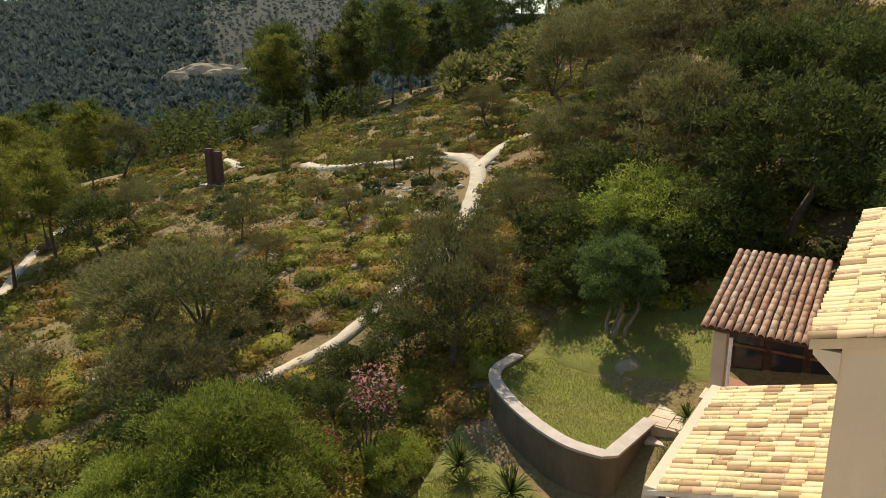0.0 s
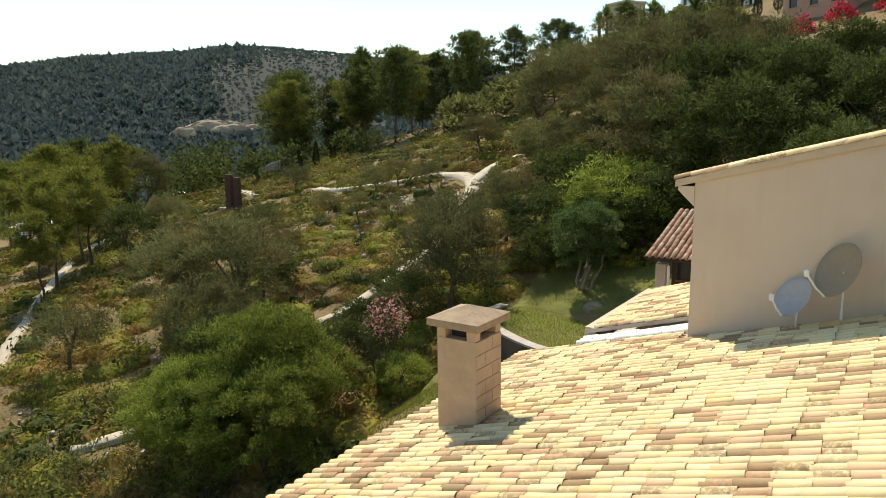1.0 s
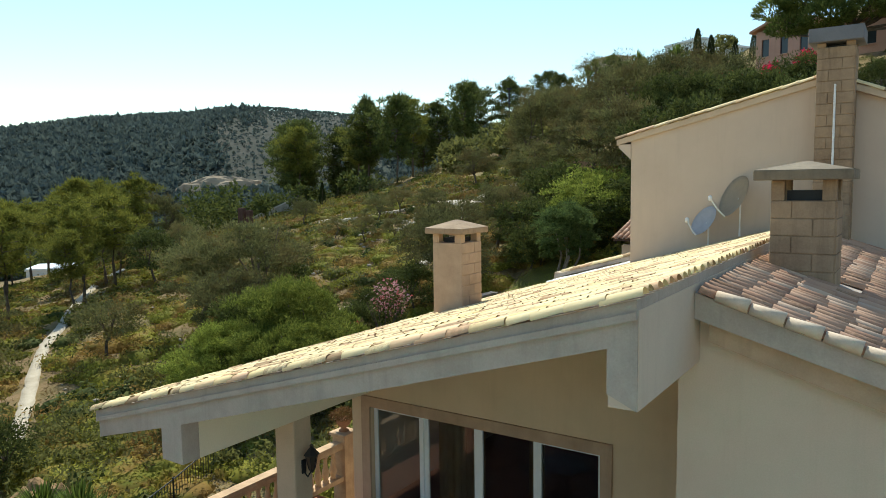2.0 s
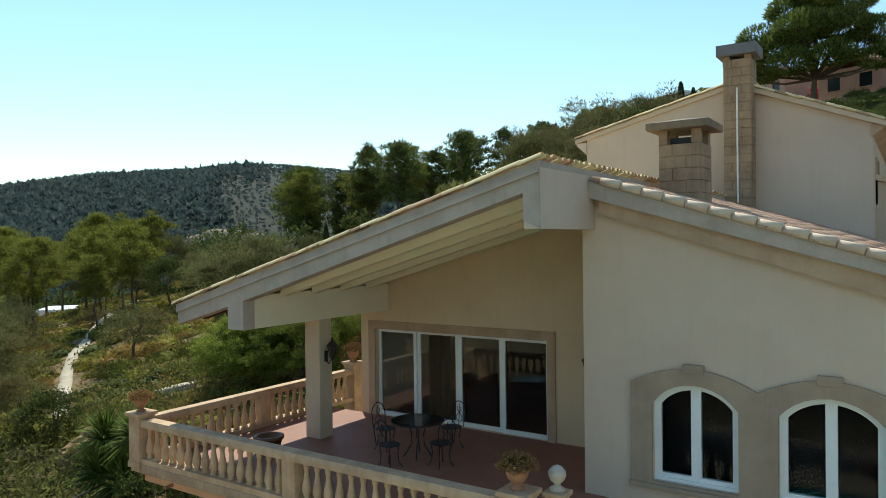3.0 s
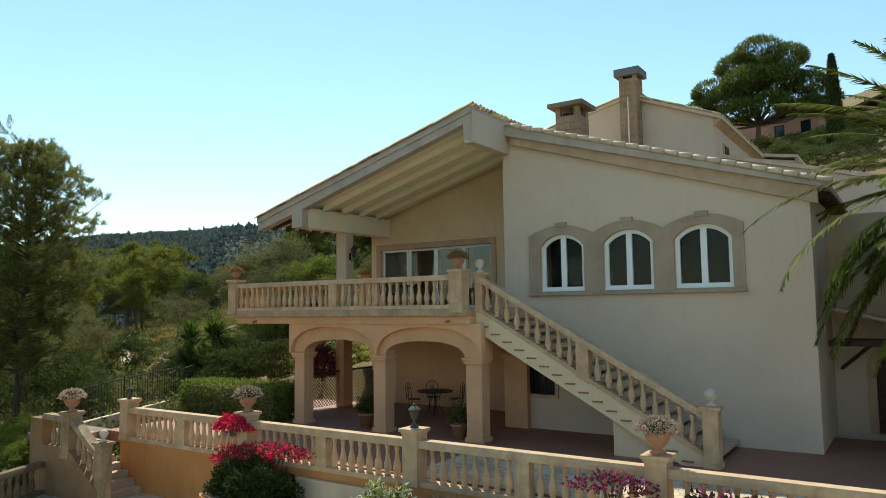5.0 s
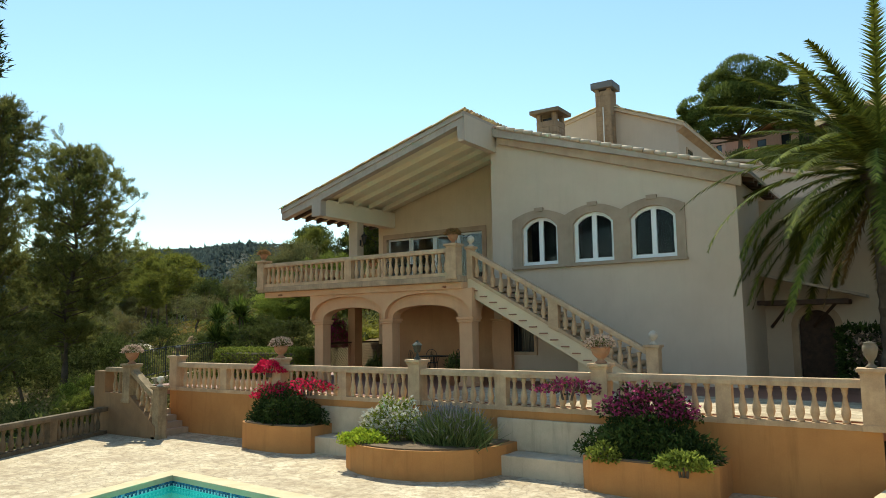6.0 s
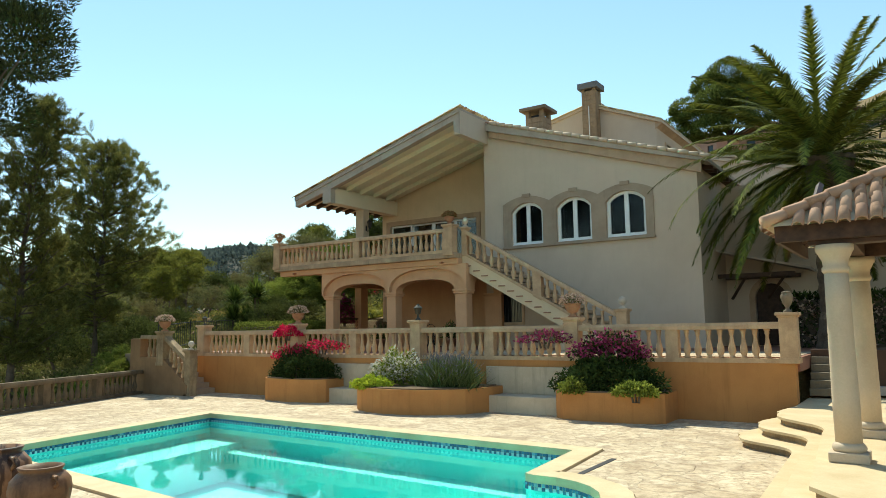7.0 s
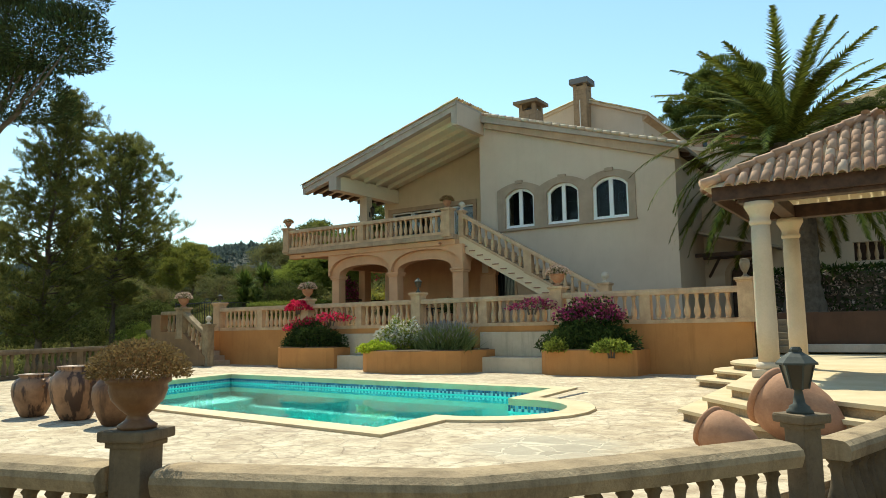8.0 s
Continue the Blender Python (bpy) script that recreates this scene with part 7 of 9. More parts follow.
def cypress(name, x, y, h, r, label):
    g = np.random.default_rng(int(abs(x * 7 + y)) + 1)
    t = thing(name, (x, y, gz(x, y)), label, "cypress tree", "cypresses")
    z0 = gz(x, y) - 0.1
    part("trunk", tube([(x, y, z0), (x, y, z0 + h * 0.8)], r * 0.16, 6), M_TRUNK, t)
    n = 5200
    f = g.random(n) ** 0.8
    prof = r * np.minimum(1, (f + 0.03) * 5) ** 0.6 * (1 - f) ** 0.45
    a = g.random(n) * 2 * np.pi
    rr = prof * (0.7 + 0.35 * g.random(n))
    p = np.stack([x + rr * np.cos(a), y + rr * np.sin(a), z0 + 0.25 + f * h], 1)
    o = np.stack([np.cos(a) * 0.4, np.sin(a) * 0.4, np.ones(n)], 1)
    v, q = leaves_np(p, o, h * 0.03, h * 0.013, g, 0, 0.3)
    part("crown", np_mesh("crown", v, q), L_CYPRESS, t)


for x, y, h, r in ((8.75, 46, 8.2, 0.72), (-57, 55, 2.6, .45), (-56.2, 57, 2.8, .45), (-55.4, 59, 2.8, .45), (-54.5, 61.2, 3, .45), (-20.6, 95, 6.1, .8), (-18.8, 95, 4.6, .7), (-14.4, 89, 3.2, .6), (-12.2, 89, 3.4, .6)):
    cypress("cypress", x, y, h, r, "slim dark green cypress")


# ---- palms and spiky plants ----
def frond_np(g, L, leaflets, lw, ll, sag, yaw, pitch):
    """One feather frond from the origin: an arching rib with leaflets on both sides."""
    s = np.linspace(0, 1, leaflets)
    ang = pitch - sag * s ** 1.4
    dx = np.cumsum(np.cos(ang)) * L / leaflets
    dz = np.cumsum(np.sin(ang)) * L / leaflets
    tx, tz = np.cos(ang), np.sin(ang)
    V, Q, n = [], [], 0
    prof = ll * np.sin(np.pi * np.clip(0.10 + 0.86 * s, 0, 1)) ** 0.6
    for sd in (1, -1):
        base = np.stack([dx, np.zeros_like(dx), dz], 1)
        fwd = np.stack([tx, np.zeros_like(tx), tz], 1)
        nor = np.stack([-tz, np.zeros_like(tz), tx], 1)
        out = np.array((0, sd, 0)) * 0.85 + fwd * 0.85 + nor * (0.30 - 0.25 * s[:, None]) + 0.10 * g.normal(size=base.shape) + np.array((0, 0, -0.42)) * np.abs(tx)[:, None]
        out = unit(out)
        tipp = base + out * prof[:, None] * (0.85 + 0.3 * g.random((len(s), 1)))
        w = fwd * lw
        V.append(np.stack([base - w * 0.5, base + w * 0.5, tipp], 1).reshape(-1, 3))
        Q.append(np.arange(3 * len(s)).reshape(-1, 3) + n)
        n += 3 * len(s)
    # rib
    k = leaflets - 1
    rw = 0.035 * (1 - 0.85 * s)
    a = np.stack([dx, rw, dz], 1)
    b = np.stack([dx, -rw, dz], 1)
    V += [a, b]
    i = np.arange(k)
    Q.append(np.concatenate([np.stack([n + i, n + i + 1, n + len(s) + i], 1), np.stack([n + i + 1, n + len(s) + i + 1, n + len(s) + i], 1)]))
    V = np.concatenate(V)
    c, sn = math.cos(yaw), math.sin(yaw)
    R = np.array(((c, -sn, 0), (sn, c, 0), (0, 0, 1)))
    return V @ R.T, np.concatenate(Q)


def feather_crown(name, g, at, fronds, L, leaflets, lw, ll, mat, parent, lo=-0.5, hi=1.35, sag=1.5):
    for i in range(fronds):
        t = (i + 0.5) / fronds
        p = hi + (lo - hi) * t ** 0.76
        p += 0.08 * g.normal()
        bend = min(sag * (0.8 + 0.35 * g.random()) * (0.38 + 0.75 * t), p + 1.25)
        v, q = frond_np(g, L * (0.84 + 0.16 * min(1, 2.5 * t)) * (0.85 + 0.25 * g.random()), leaflets, lw, ll, bend, i * 2.39996 + 0.2 * g.normal(), p)
        part(name, np_mesh(name, v + np.array(at), None, q), mat, parent)


g3 = np.random.default_rng(5)
PALM = (15.3, 0.0)
palm = thing("date_palm", (*PALM, 1.0), "broad date palm with arching green fronds and a thick trunk", "palm tree")
prof = []
for i in range(29):
    z = 1.2 + i * 0.21
    prof.append((0.50 + 0.22 * max(0, 1 - i / 6) + (0.035 if i % 2 else 0) + 0.22 * max(0, (i - 23) / 5), z))
part("trunk", lathe(prof, 14, Matrix.Translation((*PALM, 0))), M_TRUNK, palm, "rough dark trunk with old leaf bases")
feather_crown("frond", g3, (PALM[0] - 0.2, PALM[1] - 0.05, 7.05), 96, 4.95, 104, 0.075, 0.46, L_PALM, palm, -0.62, 1.42, 1.55)
feather_crown("dead_frond", g3, (PALM[0] - 0.2, PALM[1] - 0.05, 6.9), 7, 3.6, 60, 0.07, 0.45, L_DRY, palm, -1.1, -0.9, 0.5)


def spiky(name, x, y, z, k, n, label, mat=None, up=0.5):
    """A rosette of stiff sword leaves."""
    g = np.random.default_rng(int(abs(x * 13 + y * 29)) + 2)
    t = thing(name, (x, y, z), label, "spiky plant")
    a = g.random(n) * 2 * np.pi
    e = up + (1.5 - up) * g.random(n) ** 0.8
    L = k * (0.75 + 0.4 * g.random(n))
    d = np.stack([np.cos(a) * np.cos(e), np.sin(a) * np.cos(e), np.sin(e)], 1)
    s = np.stack([-np.sin(a), np.cos(a), np.zeros(n)], 1) * 0.035 * k
    o = np.array((x, y, z))
    mid = o + d * (L * 0.55)[:, None]
    tip = o + d * L[:, None] - np.array((0, 0, 1)) * (0.22 * L * np.cos(e))[:, None]
    V = np.stack([o - s * 0.6, o + s * 0.6, mid + s, tip, mid - s], 1).reshape(-1, 3)
    i = np.arange(n) * 5
    T = np.concatenate([np.stack([i, i + 1, i + 2], 1), np.stack([i, i + 2, i + 4], 1), np.stack([i + 4, i + 2, i + 3], 1)])
    part("foliage", np_mesh("foliage", V, None, T), mat or L_DARK, t)
    return t


for x, y in ((-9.2, 14.3), (-7.4, 13.9)):
    spiky("cycad", x, y, gz(x, y) + 0.5, 0.85, 90, "dark green cycad rosette on the lawn", L_DARK, -0.1)
for x, y, z, k, n in ((-10.7, -0.5, 3.55, 1.0, 330), (-9.3, -0.4, 3.75, 1.05, 330), (-9.9, 0.3, 3.2, 1.0, 280), (-10.3, -0.9, 2.7, 0.95, 280), (-9.4, -0.8, 2.6, 0.95, 280)):
    s = spiky("yucca", x, y, z, k, n, "spiky green yucca clump beside the terrace", L_YUCCA, -0.3)
    part("stem", tube([(x, y, gz(x, y) - 0.2), (x + 0.05, y, z)], 0.11, 7), M_TRUNK, s)
for x, y in ((-8.6, -9.4), (-10.5, -10.3), (-12.5, -8.0), (-7.4, -7.4)):
    spiky("agave", x, y, gz(x, y) + 0.2, 0.9, 60, "grey-green agave beside the deck wall", L_YUCCA, 0.1)

spiky("agave", -4.35, 18.4, 6.2, 0.55, 60, "small grey-green agave beside the garden walk", L_YUCCA, 0.1)


# ---- clipped hedges, planter plants ----
def leafy_box(name, x0, x1, y0, y1, z0, z1, n, mat, label, category, length=0.13, width=0.07, wob=0.10):
    g = np.random.default_rng(int(abs(x0 * 11 + y0 * 5)) + 4)
    t = thing(name, ((x0 + x1) / 2, (y0 + y1) / 2, z0), label, category)
    p = g.random((n, 3))
    f = g.integers(0, 5, n)
    p[f == 0, 0], p[f == 1, 0], p[f == 2, 1], p[f == 3, 1], p[f == 4, 2] = 0, 1, 0, 1, 1
    o = np.zeros((n, 3))
    o[f == 0, 0], o[f == 1, 0], o[f == 2, 1], o[f == 3, 1], o[f == 4, 2] = -1, 1, -1, 1, 1
    P = np.array((x0, y0, z0)) + p * np.array((x1 - x0, y1 - y0, z1 - z0)) + wob * g.normal(size=(n, 3)) * np.array((1, 1, 0.6))
    v, q = leaves_np(P, o, length, width, g)
    part("foliage", np_mesh("foliage", v, q), mat, t, kind="stuff")
    # plain bark-coloured box for the shade and twigs deep in the hedge
    part("inner_wood", bx(x0 + 0.12, x1 - 0.12, y0 + 0.12, y1 - 0.12, z0, z1 - 0.12, bevel=0.05), M_TRUNK, t, "solid dark core standing in for shaded inner twigs")
    return t


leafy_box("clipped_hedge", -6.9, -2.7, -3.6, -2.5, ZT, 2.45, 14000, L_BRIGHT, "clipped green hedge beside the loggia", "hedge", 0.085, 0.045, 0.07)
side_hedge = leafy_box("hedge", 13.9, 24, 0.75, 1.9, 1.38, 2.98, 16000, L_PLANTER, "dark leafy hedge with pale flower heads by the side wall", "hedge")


gh = np.random.default_rng(19)
hp = np.array((13.9, 0.62, 1.5)) + gh.random((1300, 3)) * np.array((10.1, 0.12, 1.45))
hv, hq = leaves_np(hp, np.tile((0.0, -1.0, 0.2), (1300, 1)), 0.11, 0.085, gh)
part("blossom", np_mesh("blossom", hv, hq), L_FADED, side_hedge, "pale flower heads", kind="stuff")


def mound(name, x, y, z, rx, ry, h, n, mats, label, category, length=0.13, width=0.06):
    """A loose rounded plant: leaves of one or more kinds; mats are (material, share, part name, z share from which it grows)."""
    g = np.random.default_rng(int(abs(x * 19 + y * 23)) + 6)
    t = thing(name, (x, y, z), label, category)
    for mat, share, pname, zlow in mats:
        k = int(n * share * 1.7)
        o = unit(g.normal(size=(k, 3)))
        o[:, 2] = zlow + (1 - zlow) * np.abs(o[:, 2])
        lump = 1 + 0.22 * np.sin(o[:, 0] * 7 + x) * np.cos(o[:, 1] * 6 + y)
        p = np.array((x, y, z)) + o * np.array((rx, ry, h)) * (0.55 + 0.5 * g.random((k, 1)) ** 0.6) * lump[:, None]
        v, q = leaves_np(p, o, length * 0.72, width * 0.78, g)
        part(pname, np_mesh(pname, v, q), mat, t, kind="stuff")
    for i in range(3):
        part("stem", tube([(x + rx * 0.12 * (i - 1), y, z - 0.15), (x + rx * 0.22 * (i - 1), y + 0.05 * ry, z + 0.45 * h), (x + rx * 0.45 * (i - 1), y - 0.1 * ry * i, z + 0.8 * h)], 0.03, 5, None, 0.012), M_TRUNK, t)
    return t


mound("bougainvillea", 1.0, -7.6, 0.68, 1.25, 0.55, 0.75, 3200, [(L_PLANTER, 1.0, "foliage", 0.0)], "dark leafy bougainvillea in the planter", "flowering shrub")
mound("bougainvillea", 0.3, -7.25, 1.25, 0.95, 0.35, 0.42, 620, [(L_RED, 0.7, "blossom", 0.0), (L_DARK, 0.3, "foliage", 0.0)], "magenta bougainvillea climbing the balustrade", "flowering shrub", 0.10, 0.08)
mound("bougainvillea", -0.1, -7.15, 1.98, 0.55, 0.3, 0.34, 520, [(L_RED, 1.0, "blossom", 0.0)], "magenta bougainvillea bracts over the rail", "flowering shrub", 0.10, 0.08)
mound("bougainvillea", 1.6, -7.3, 1.55, 0.9, 0.25, 0.3, 300, [(L_RED, 0.7, "blossom", 0.0), (L_DARK, 0.3, "foliage", 0.0)], "loose magenta bougainvillea sprays", "flowering shrub", 0.10, 0.08)
mound("bougainvillea", 11.1, -7.7, 0.64, 1.22, 0.5, 0.72, 4600, [(L_PLANTER, 1.0, "foliage", 0.0)], "dark leafy bougainvillea in the end planter", "flowering shrub")
mound("bougainvillea", 11.05, -7.45, 1.30, 0.90, 0.35, 0.66, 1600, [(L_PURPLE, 0.55, "blossom", 0.15), (L_PLANTER, 0.45, "foliage", 0.0)], "purple bougainvillea over the balustrade", "flowering shrub", 0.10, 0.08)
mound("bougainvillea", 9.2, -7.2, 1.75, 0.8, 0.2, 0.30, 200, [(L_PURPLE, 0.8, "blossom", 0.0), (L_DARK, 0.2, "foliage", 0.0)], "thin purple bougainvillea sprays along the rail", "flowering shrub", 0.10, 0.08)
mound("white_shrub", 5.2, -8.1, 0.58, 0.80, 0.55, 0.88, 3400, [(L_BRIGHT, 0.66, "foliage", 0.0), (L_WHITE, 0.34, "blossom", 0.3)], "round shrub with white flowers in the bowed planter", "flowering shrub", 0.11, 0.06)
mound("lime_groundcover", 4.85, -8.85, 0.58, 0.62, 0.32, 0.30, 1100, [(L_LIME, 1.0, "foliage", 0.0)], "lime green groundcover at the planter edge", "groundcover", 0.10, 0.07)
mound("lime_groundcover", 11.9, -8.3, 0.60, 0.5, 0.2, 0.30, 700, [(L_BRIGHT, 1.0, "foliage", 0.0)], "fresh green groundcover at the planter edge", "groundcover", 0.10, 0.07)
mound("lime_groundcover", 10.4, -8.25, 0.60, 0.3, 0.2, 0.35, 420, [(L_BRIGHT, 1.0, "foliage", 0.0)], "fresh green tuft in the planter", "groundcover", 0.10, 0.07)


def lavender(name, x, y, z, r, h, n, label):
    g = np.random.default_rng(77)
    t = thing(name, (x, y, z), label, "lavender")
    a, e = g.random(n) * 2 * np.pi, 0.45 + 1.1 * g.random(n)
    d = np.stack([np.cos(a) * np.cos(e) * r / h, np.sin(a) * np.cos(e) * 0.6 * r / h, np.sin(e)], 1)
    L = h * (0.75 + 0.4 * g.random(n))
    o = np.array((x, y, z)) + g.normal(size=(n, 3)) * np.array((0.35 * r, 0.2 * r, 0.02))
    s = unit(np.cross(d, g.normal(size=(n, 3)))) * 0.012
    V = np.stack([o - s, o + s, o + d * L[:, None]], 1).reshape(-1, 3)
    part("stalk_growth", np_mesh("stalk_growth", V, None, np.arange(3 * n).reshape(-1, 3)), L_LAV, t, kind="stuff")
    k = n // 16
    tv, tq = leaves_np((o + d * (L * 0.93)[:, None])[:k], d[:k], 0.16, 0.03, g, 0, 0.2)
    part("bloom", np_mesh("bloom", tv, tq), L_LAVTIP, t, kind="stuff")


lavender("lavender", 6.8, -8.1, 0.55, 0.74, 0.80, 18000, "grey-violet lavender bush in the bowed planter")

# oleander by the lower lawn
OL = thing("oleander", (-12.1, 13.9, gz(-12.1, 13.9)), "oleander with pink and red blossom on bare stems", "flowering shrub")
for i in range(7):
    a = i * 0.9
    part("stem", tube([(-12.1, 13.9, gz(-12.1, 13.9) - 0.1), (-12.1 + 0.3 * math.cos(a), 13.9 + 0.3 * math.sin(a), 5.4), (-12.2 + 0.75 * math.cos(a), 14.1 + 0.7 * math.sin(a), 6.3)], 0.035, 5, None, 0.012), M_TRUNK, OL)
for mat, (x, y, z), r, n, nm in ((L_PINK, (-12.3, 14.6, 6.5), 0.85, 420, "blossom"), (L_DARK, (-12.3, 14.5, 6.2), 0.9, 900, "foliage"), (L_RED, (-13.0, 13.0, 5.0), 0.75, 160, "blossom"), (L_OLIVE, (-13.0, 13.1, 4.9), 0.95, 900, "foliage")):
    o = unit(g3.normal(size=(n, 3)))
    v, q = leaves_np(np.array((x, y, z)) + o * r * (0.4 + 0.6 * g3.random((n, 1))), o, 0.13, 0.08, g3)
    part(nm, np_mesh(nm, v, q), mat, OL)

# ---- scrub: low mounds and dry tufts over the slope ----
def clear(x, y):
    if -6.8 < x < 26 and -31 < y < 24 and x > -4.3:
        return False
    if -10.8 < x < -4 and 10.5 < y < 23.5:
        return False
    if -7.4 < x < 26 and -31 < y < 2.5:
        return False
    for pts in PATHS:
        for (ax, ay), (bx_, by_) in zip(pts, pts[1:]):
            d = Vector((bx_ - ax, by_ - ay))
            t = max(0, min(1, ((x - ax) * d.x + (y - ay) * d.y) / d.length_squared))
            if math.hypot(ax + d.x * t - x, ay + d.y * t - y) < 0.78:
                return False
    return True


def scrub(name, mat, count, per, size, length, width, area, label, flatten, gsd, thresh, cushions=False):
    g = np.random.default_rng(gsd)
    V, Q, n, tries = [], [], 0, 0
    made = 0
    while made < count and tries < count * 6:
        tries += 1
        x, y = area[0] + (area[1] - area[0]) * g.random(), area[2] + (area[3] - area[2]) * g.random()
        if noise.noise(Vector((x * 0.16, y * 0.16, gsd))) + 0.25 * g.normal() < thresh or not clear(x, y):
            continue
        r = size * (0.45 + 0.9 * g.random() ** 1.5)
        o = unit(g.normal(size=(per, 3)))
        o[:, 2] = np.abs(o[:, 2])
        p = np.array((x, y, gz(x, y) - 0.05)) + o * r * np.array((1, 1, flatten)) * (0.66 + 0.34 * g.random((per, 1))) * (1 + 0.22 * np.sin(3 * np.arctan2(o[:, 1], o[:, 0]) + x) * np.cos(2 * o[:, 2] + y))[:, None]
        if cushions:
            nrm = unit(o + 0.45 * g.normal(size=o.shape))
            t1 = unit(np.cross(nrm, g.normal(size=o.shape)))
            t2 = np.cross(nrm, t1)
            kk = 0.6 + 0.8 * g.random((per, 1))
            v = np.stack([p - t1 * width * kk, p + t1 * width * kk, p + t2 * length * kk], 1).reshape(-1, 3)
            q = np.arange(3 * per, dtype=np.int32).reshape(-1, 3)
        else:
            v, q = leaves_np(p, o + np.array((0, 0, 0.3)), length, width, g, 0, 1.1)
        V.append(v)
        Q.append(q + n)
        n += len(v)
        if cushions:
            a = np.arange(9) * 2 * np.pi / 9
            dome = [np.stack([np.cos(a) * math.cos(e), np.sin(a) * math.cos(e), np.full(9, math.sin(e))], 1) for e in (-0.25, 0.35, 0.9)]
            dome = np.concatenate(dome + [np.array([(0, 0, 1.0)])])
            dv = np.array((x, y, gz(x, y) - 0.05)) + dome * r * np.array((1, 1, flatten)) * (0.55 + 0.25 * g.random((28, 1)))
            i9, j9 = np.arange(9), (np.arange(9) + 1) % 9
            dq = np.concatenate([np.stack([i9, j9, j9 + 9], 1), np.stack([i9, j9 + 9, i9 + 9], 1), np.stack([i9 + 9, j9 + 9, j9 + 18], 1), np.stack([i9 + 9, j9 + 18, i9 + 18], 1), np.stack([i9 + 18, j9 + 18, np.full(9, 27)], 1)])
            V.append(dv)
            Q.append(dq.astype(np.int32) + n)
            n += 28
        made += 1
    solid(name, np_mesh(name, np.concatenate(V), np.concatenate(Q)), mat, label, "scrub", "stuff")


for nm, cnt, per, ln, wd, where, sd in (("near_scrub", 640, 300, 0.13, 0.045, (-31, -3, 2, 31), 31), ("low_scrub", 1500, 95, 0.22, 0.10, (-78, -31, 0, 62), 32), ("slope_scrub", 560, 110, 0.20, 0.09, (-31, 0, 31, 62), 33)):
    scrub(nm, L_SCRUB, cnt, per, 1.2, ln, wd, where, "yellow-green mounds of low scrub on the slope", 0.42, sd, -0.22, True)
scrub("dark_scrub", L_DARK, 380, 110, 0.9, 0.20, 0.10, (-62, 0, 0, 62), "dark green mounds of low scrub on the slope", 0.65, 37, 0.05, True)
scrub("dry_scrub", L_DRY, 1700, 60, 0.55, 0.22, 0.022, (-60, -8, 4, 50), "dry brown grass tufts on the slope", 0.9, 41, 0.0)
scrub("grey_scrub", L_OLIVE, 480, 150, 1.1, 0.18, 0.08, (-66, 2, -8, 75), "grey-green rounded bushes on the slope", 0.85, 43, 0.0)
scrub("garden_scrub", L_SHRUB, 520, 200, 1.15, 0.18, 0.08, (-42, -7, -16, 10), "dark green bushes below the pool garden", 0.9, 47, -0.3)


# ---- woods on the far hills ----
def woods(name, count, mat, label, gsd):
    g = np.random.default_rng(gsd)
    f = 140 + 760 * g.random(count * 2) ** 0.8
    u = -0.85 + 0.93 * g.random(count * 2)
    r = u * f
    x, y = 6 + f * FWD[0] + r * RGT[0], -10 + f * FWD[1] + r * RGT[1]
    wob = 0.03 * np.sin(f / 37) * np.sin(u * 55) + 0.02 * g.normal(size=count * 2)
    inside = (f > 345) & (u + wob > -0.425 + 0.0002 * f) & (u + wob < -0.17 + 0.0002 * f)
    keepm = ~(inside & (g.random(count * 2) < 0.35))
    x, y, f, small = x[keepm][:count], y[keepm][:count], f[keepm][:count], inside[keepm][:count]
    z = height(x, y)
    k = len(x)
    h = (2.4 + 2.8 * g.random(k) ** 1.4) * (0.7 + f / 750) * np.where(small, 0.34, 1.0)
    w = h * (0.40 + 0.22 * g.random(k))
    # every crown: loose upturned sprays inside an egg
    for share, per in ((f < 300, 34), (f >= 300, 13)):
        i = np.nonzero(share)[0]
        idx = np.repeat(i, per)
        o = unit(g.normal(size=(len(idx), 3)))
        o[:, 2] = np.abs(o[:, 2])
        p = np.stack([x, y, z + h * 0.15], 1)[idx] + o * np.stack([w, w, h * 0.72], 1)[idx] * (0.35 + 0.5 * g.random((len(idx), 1)))
        axis = unit(o * 0.6 + 0.5 * g.normal(size=o.shape) + np.array((0, 0, 0.5)))
        side = unit(np.cross(axis, g.normal(size=o.shape)))
        big = (h[idx] * (0.55 if per < 20 else 0.34) * (0.7 + 0.6 * g.random(len(idx))))[:, None]
        V = np.stack([p - side * big * 0.5, p + side * big * 0.5, p + axis * big], 1).reshape(-1, 3)
        solid(name, np_mesh(name, V, None, np.arange(len(V)).reshape(-1, 3)), mat, label, "woods", "stuff")


woods("far_woods", 24000, L_FAR, "dark pine woods covering the far hills, haze mixed into their colour", 51)


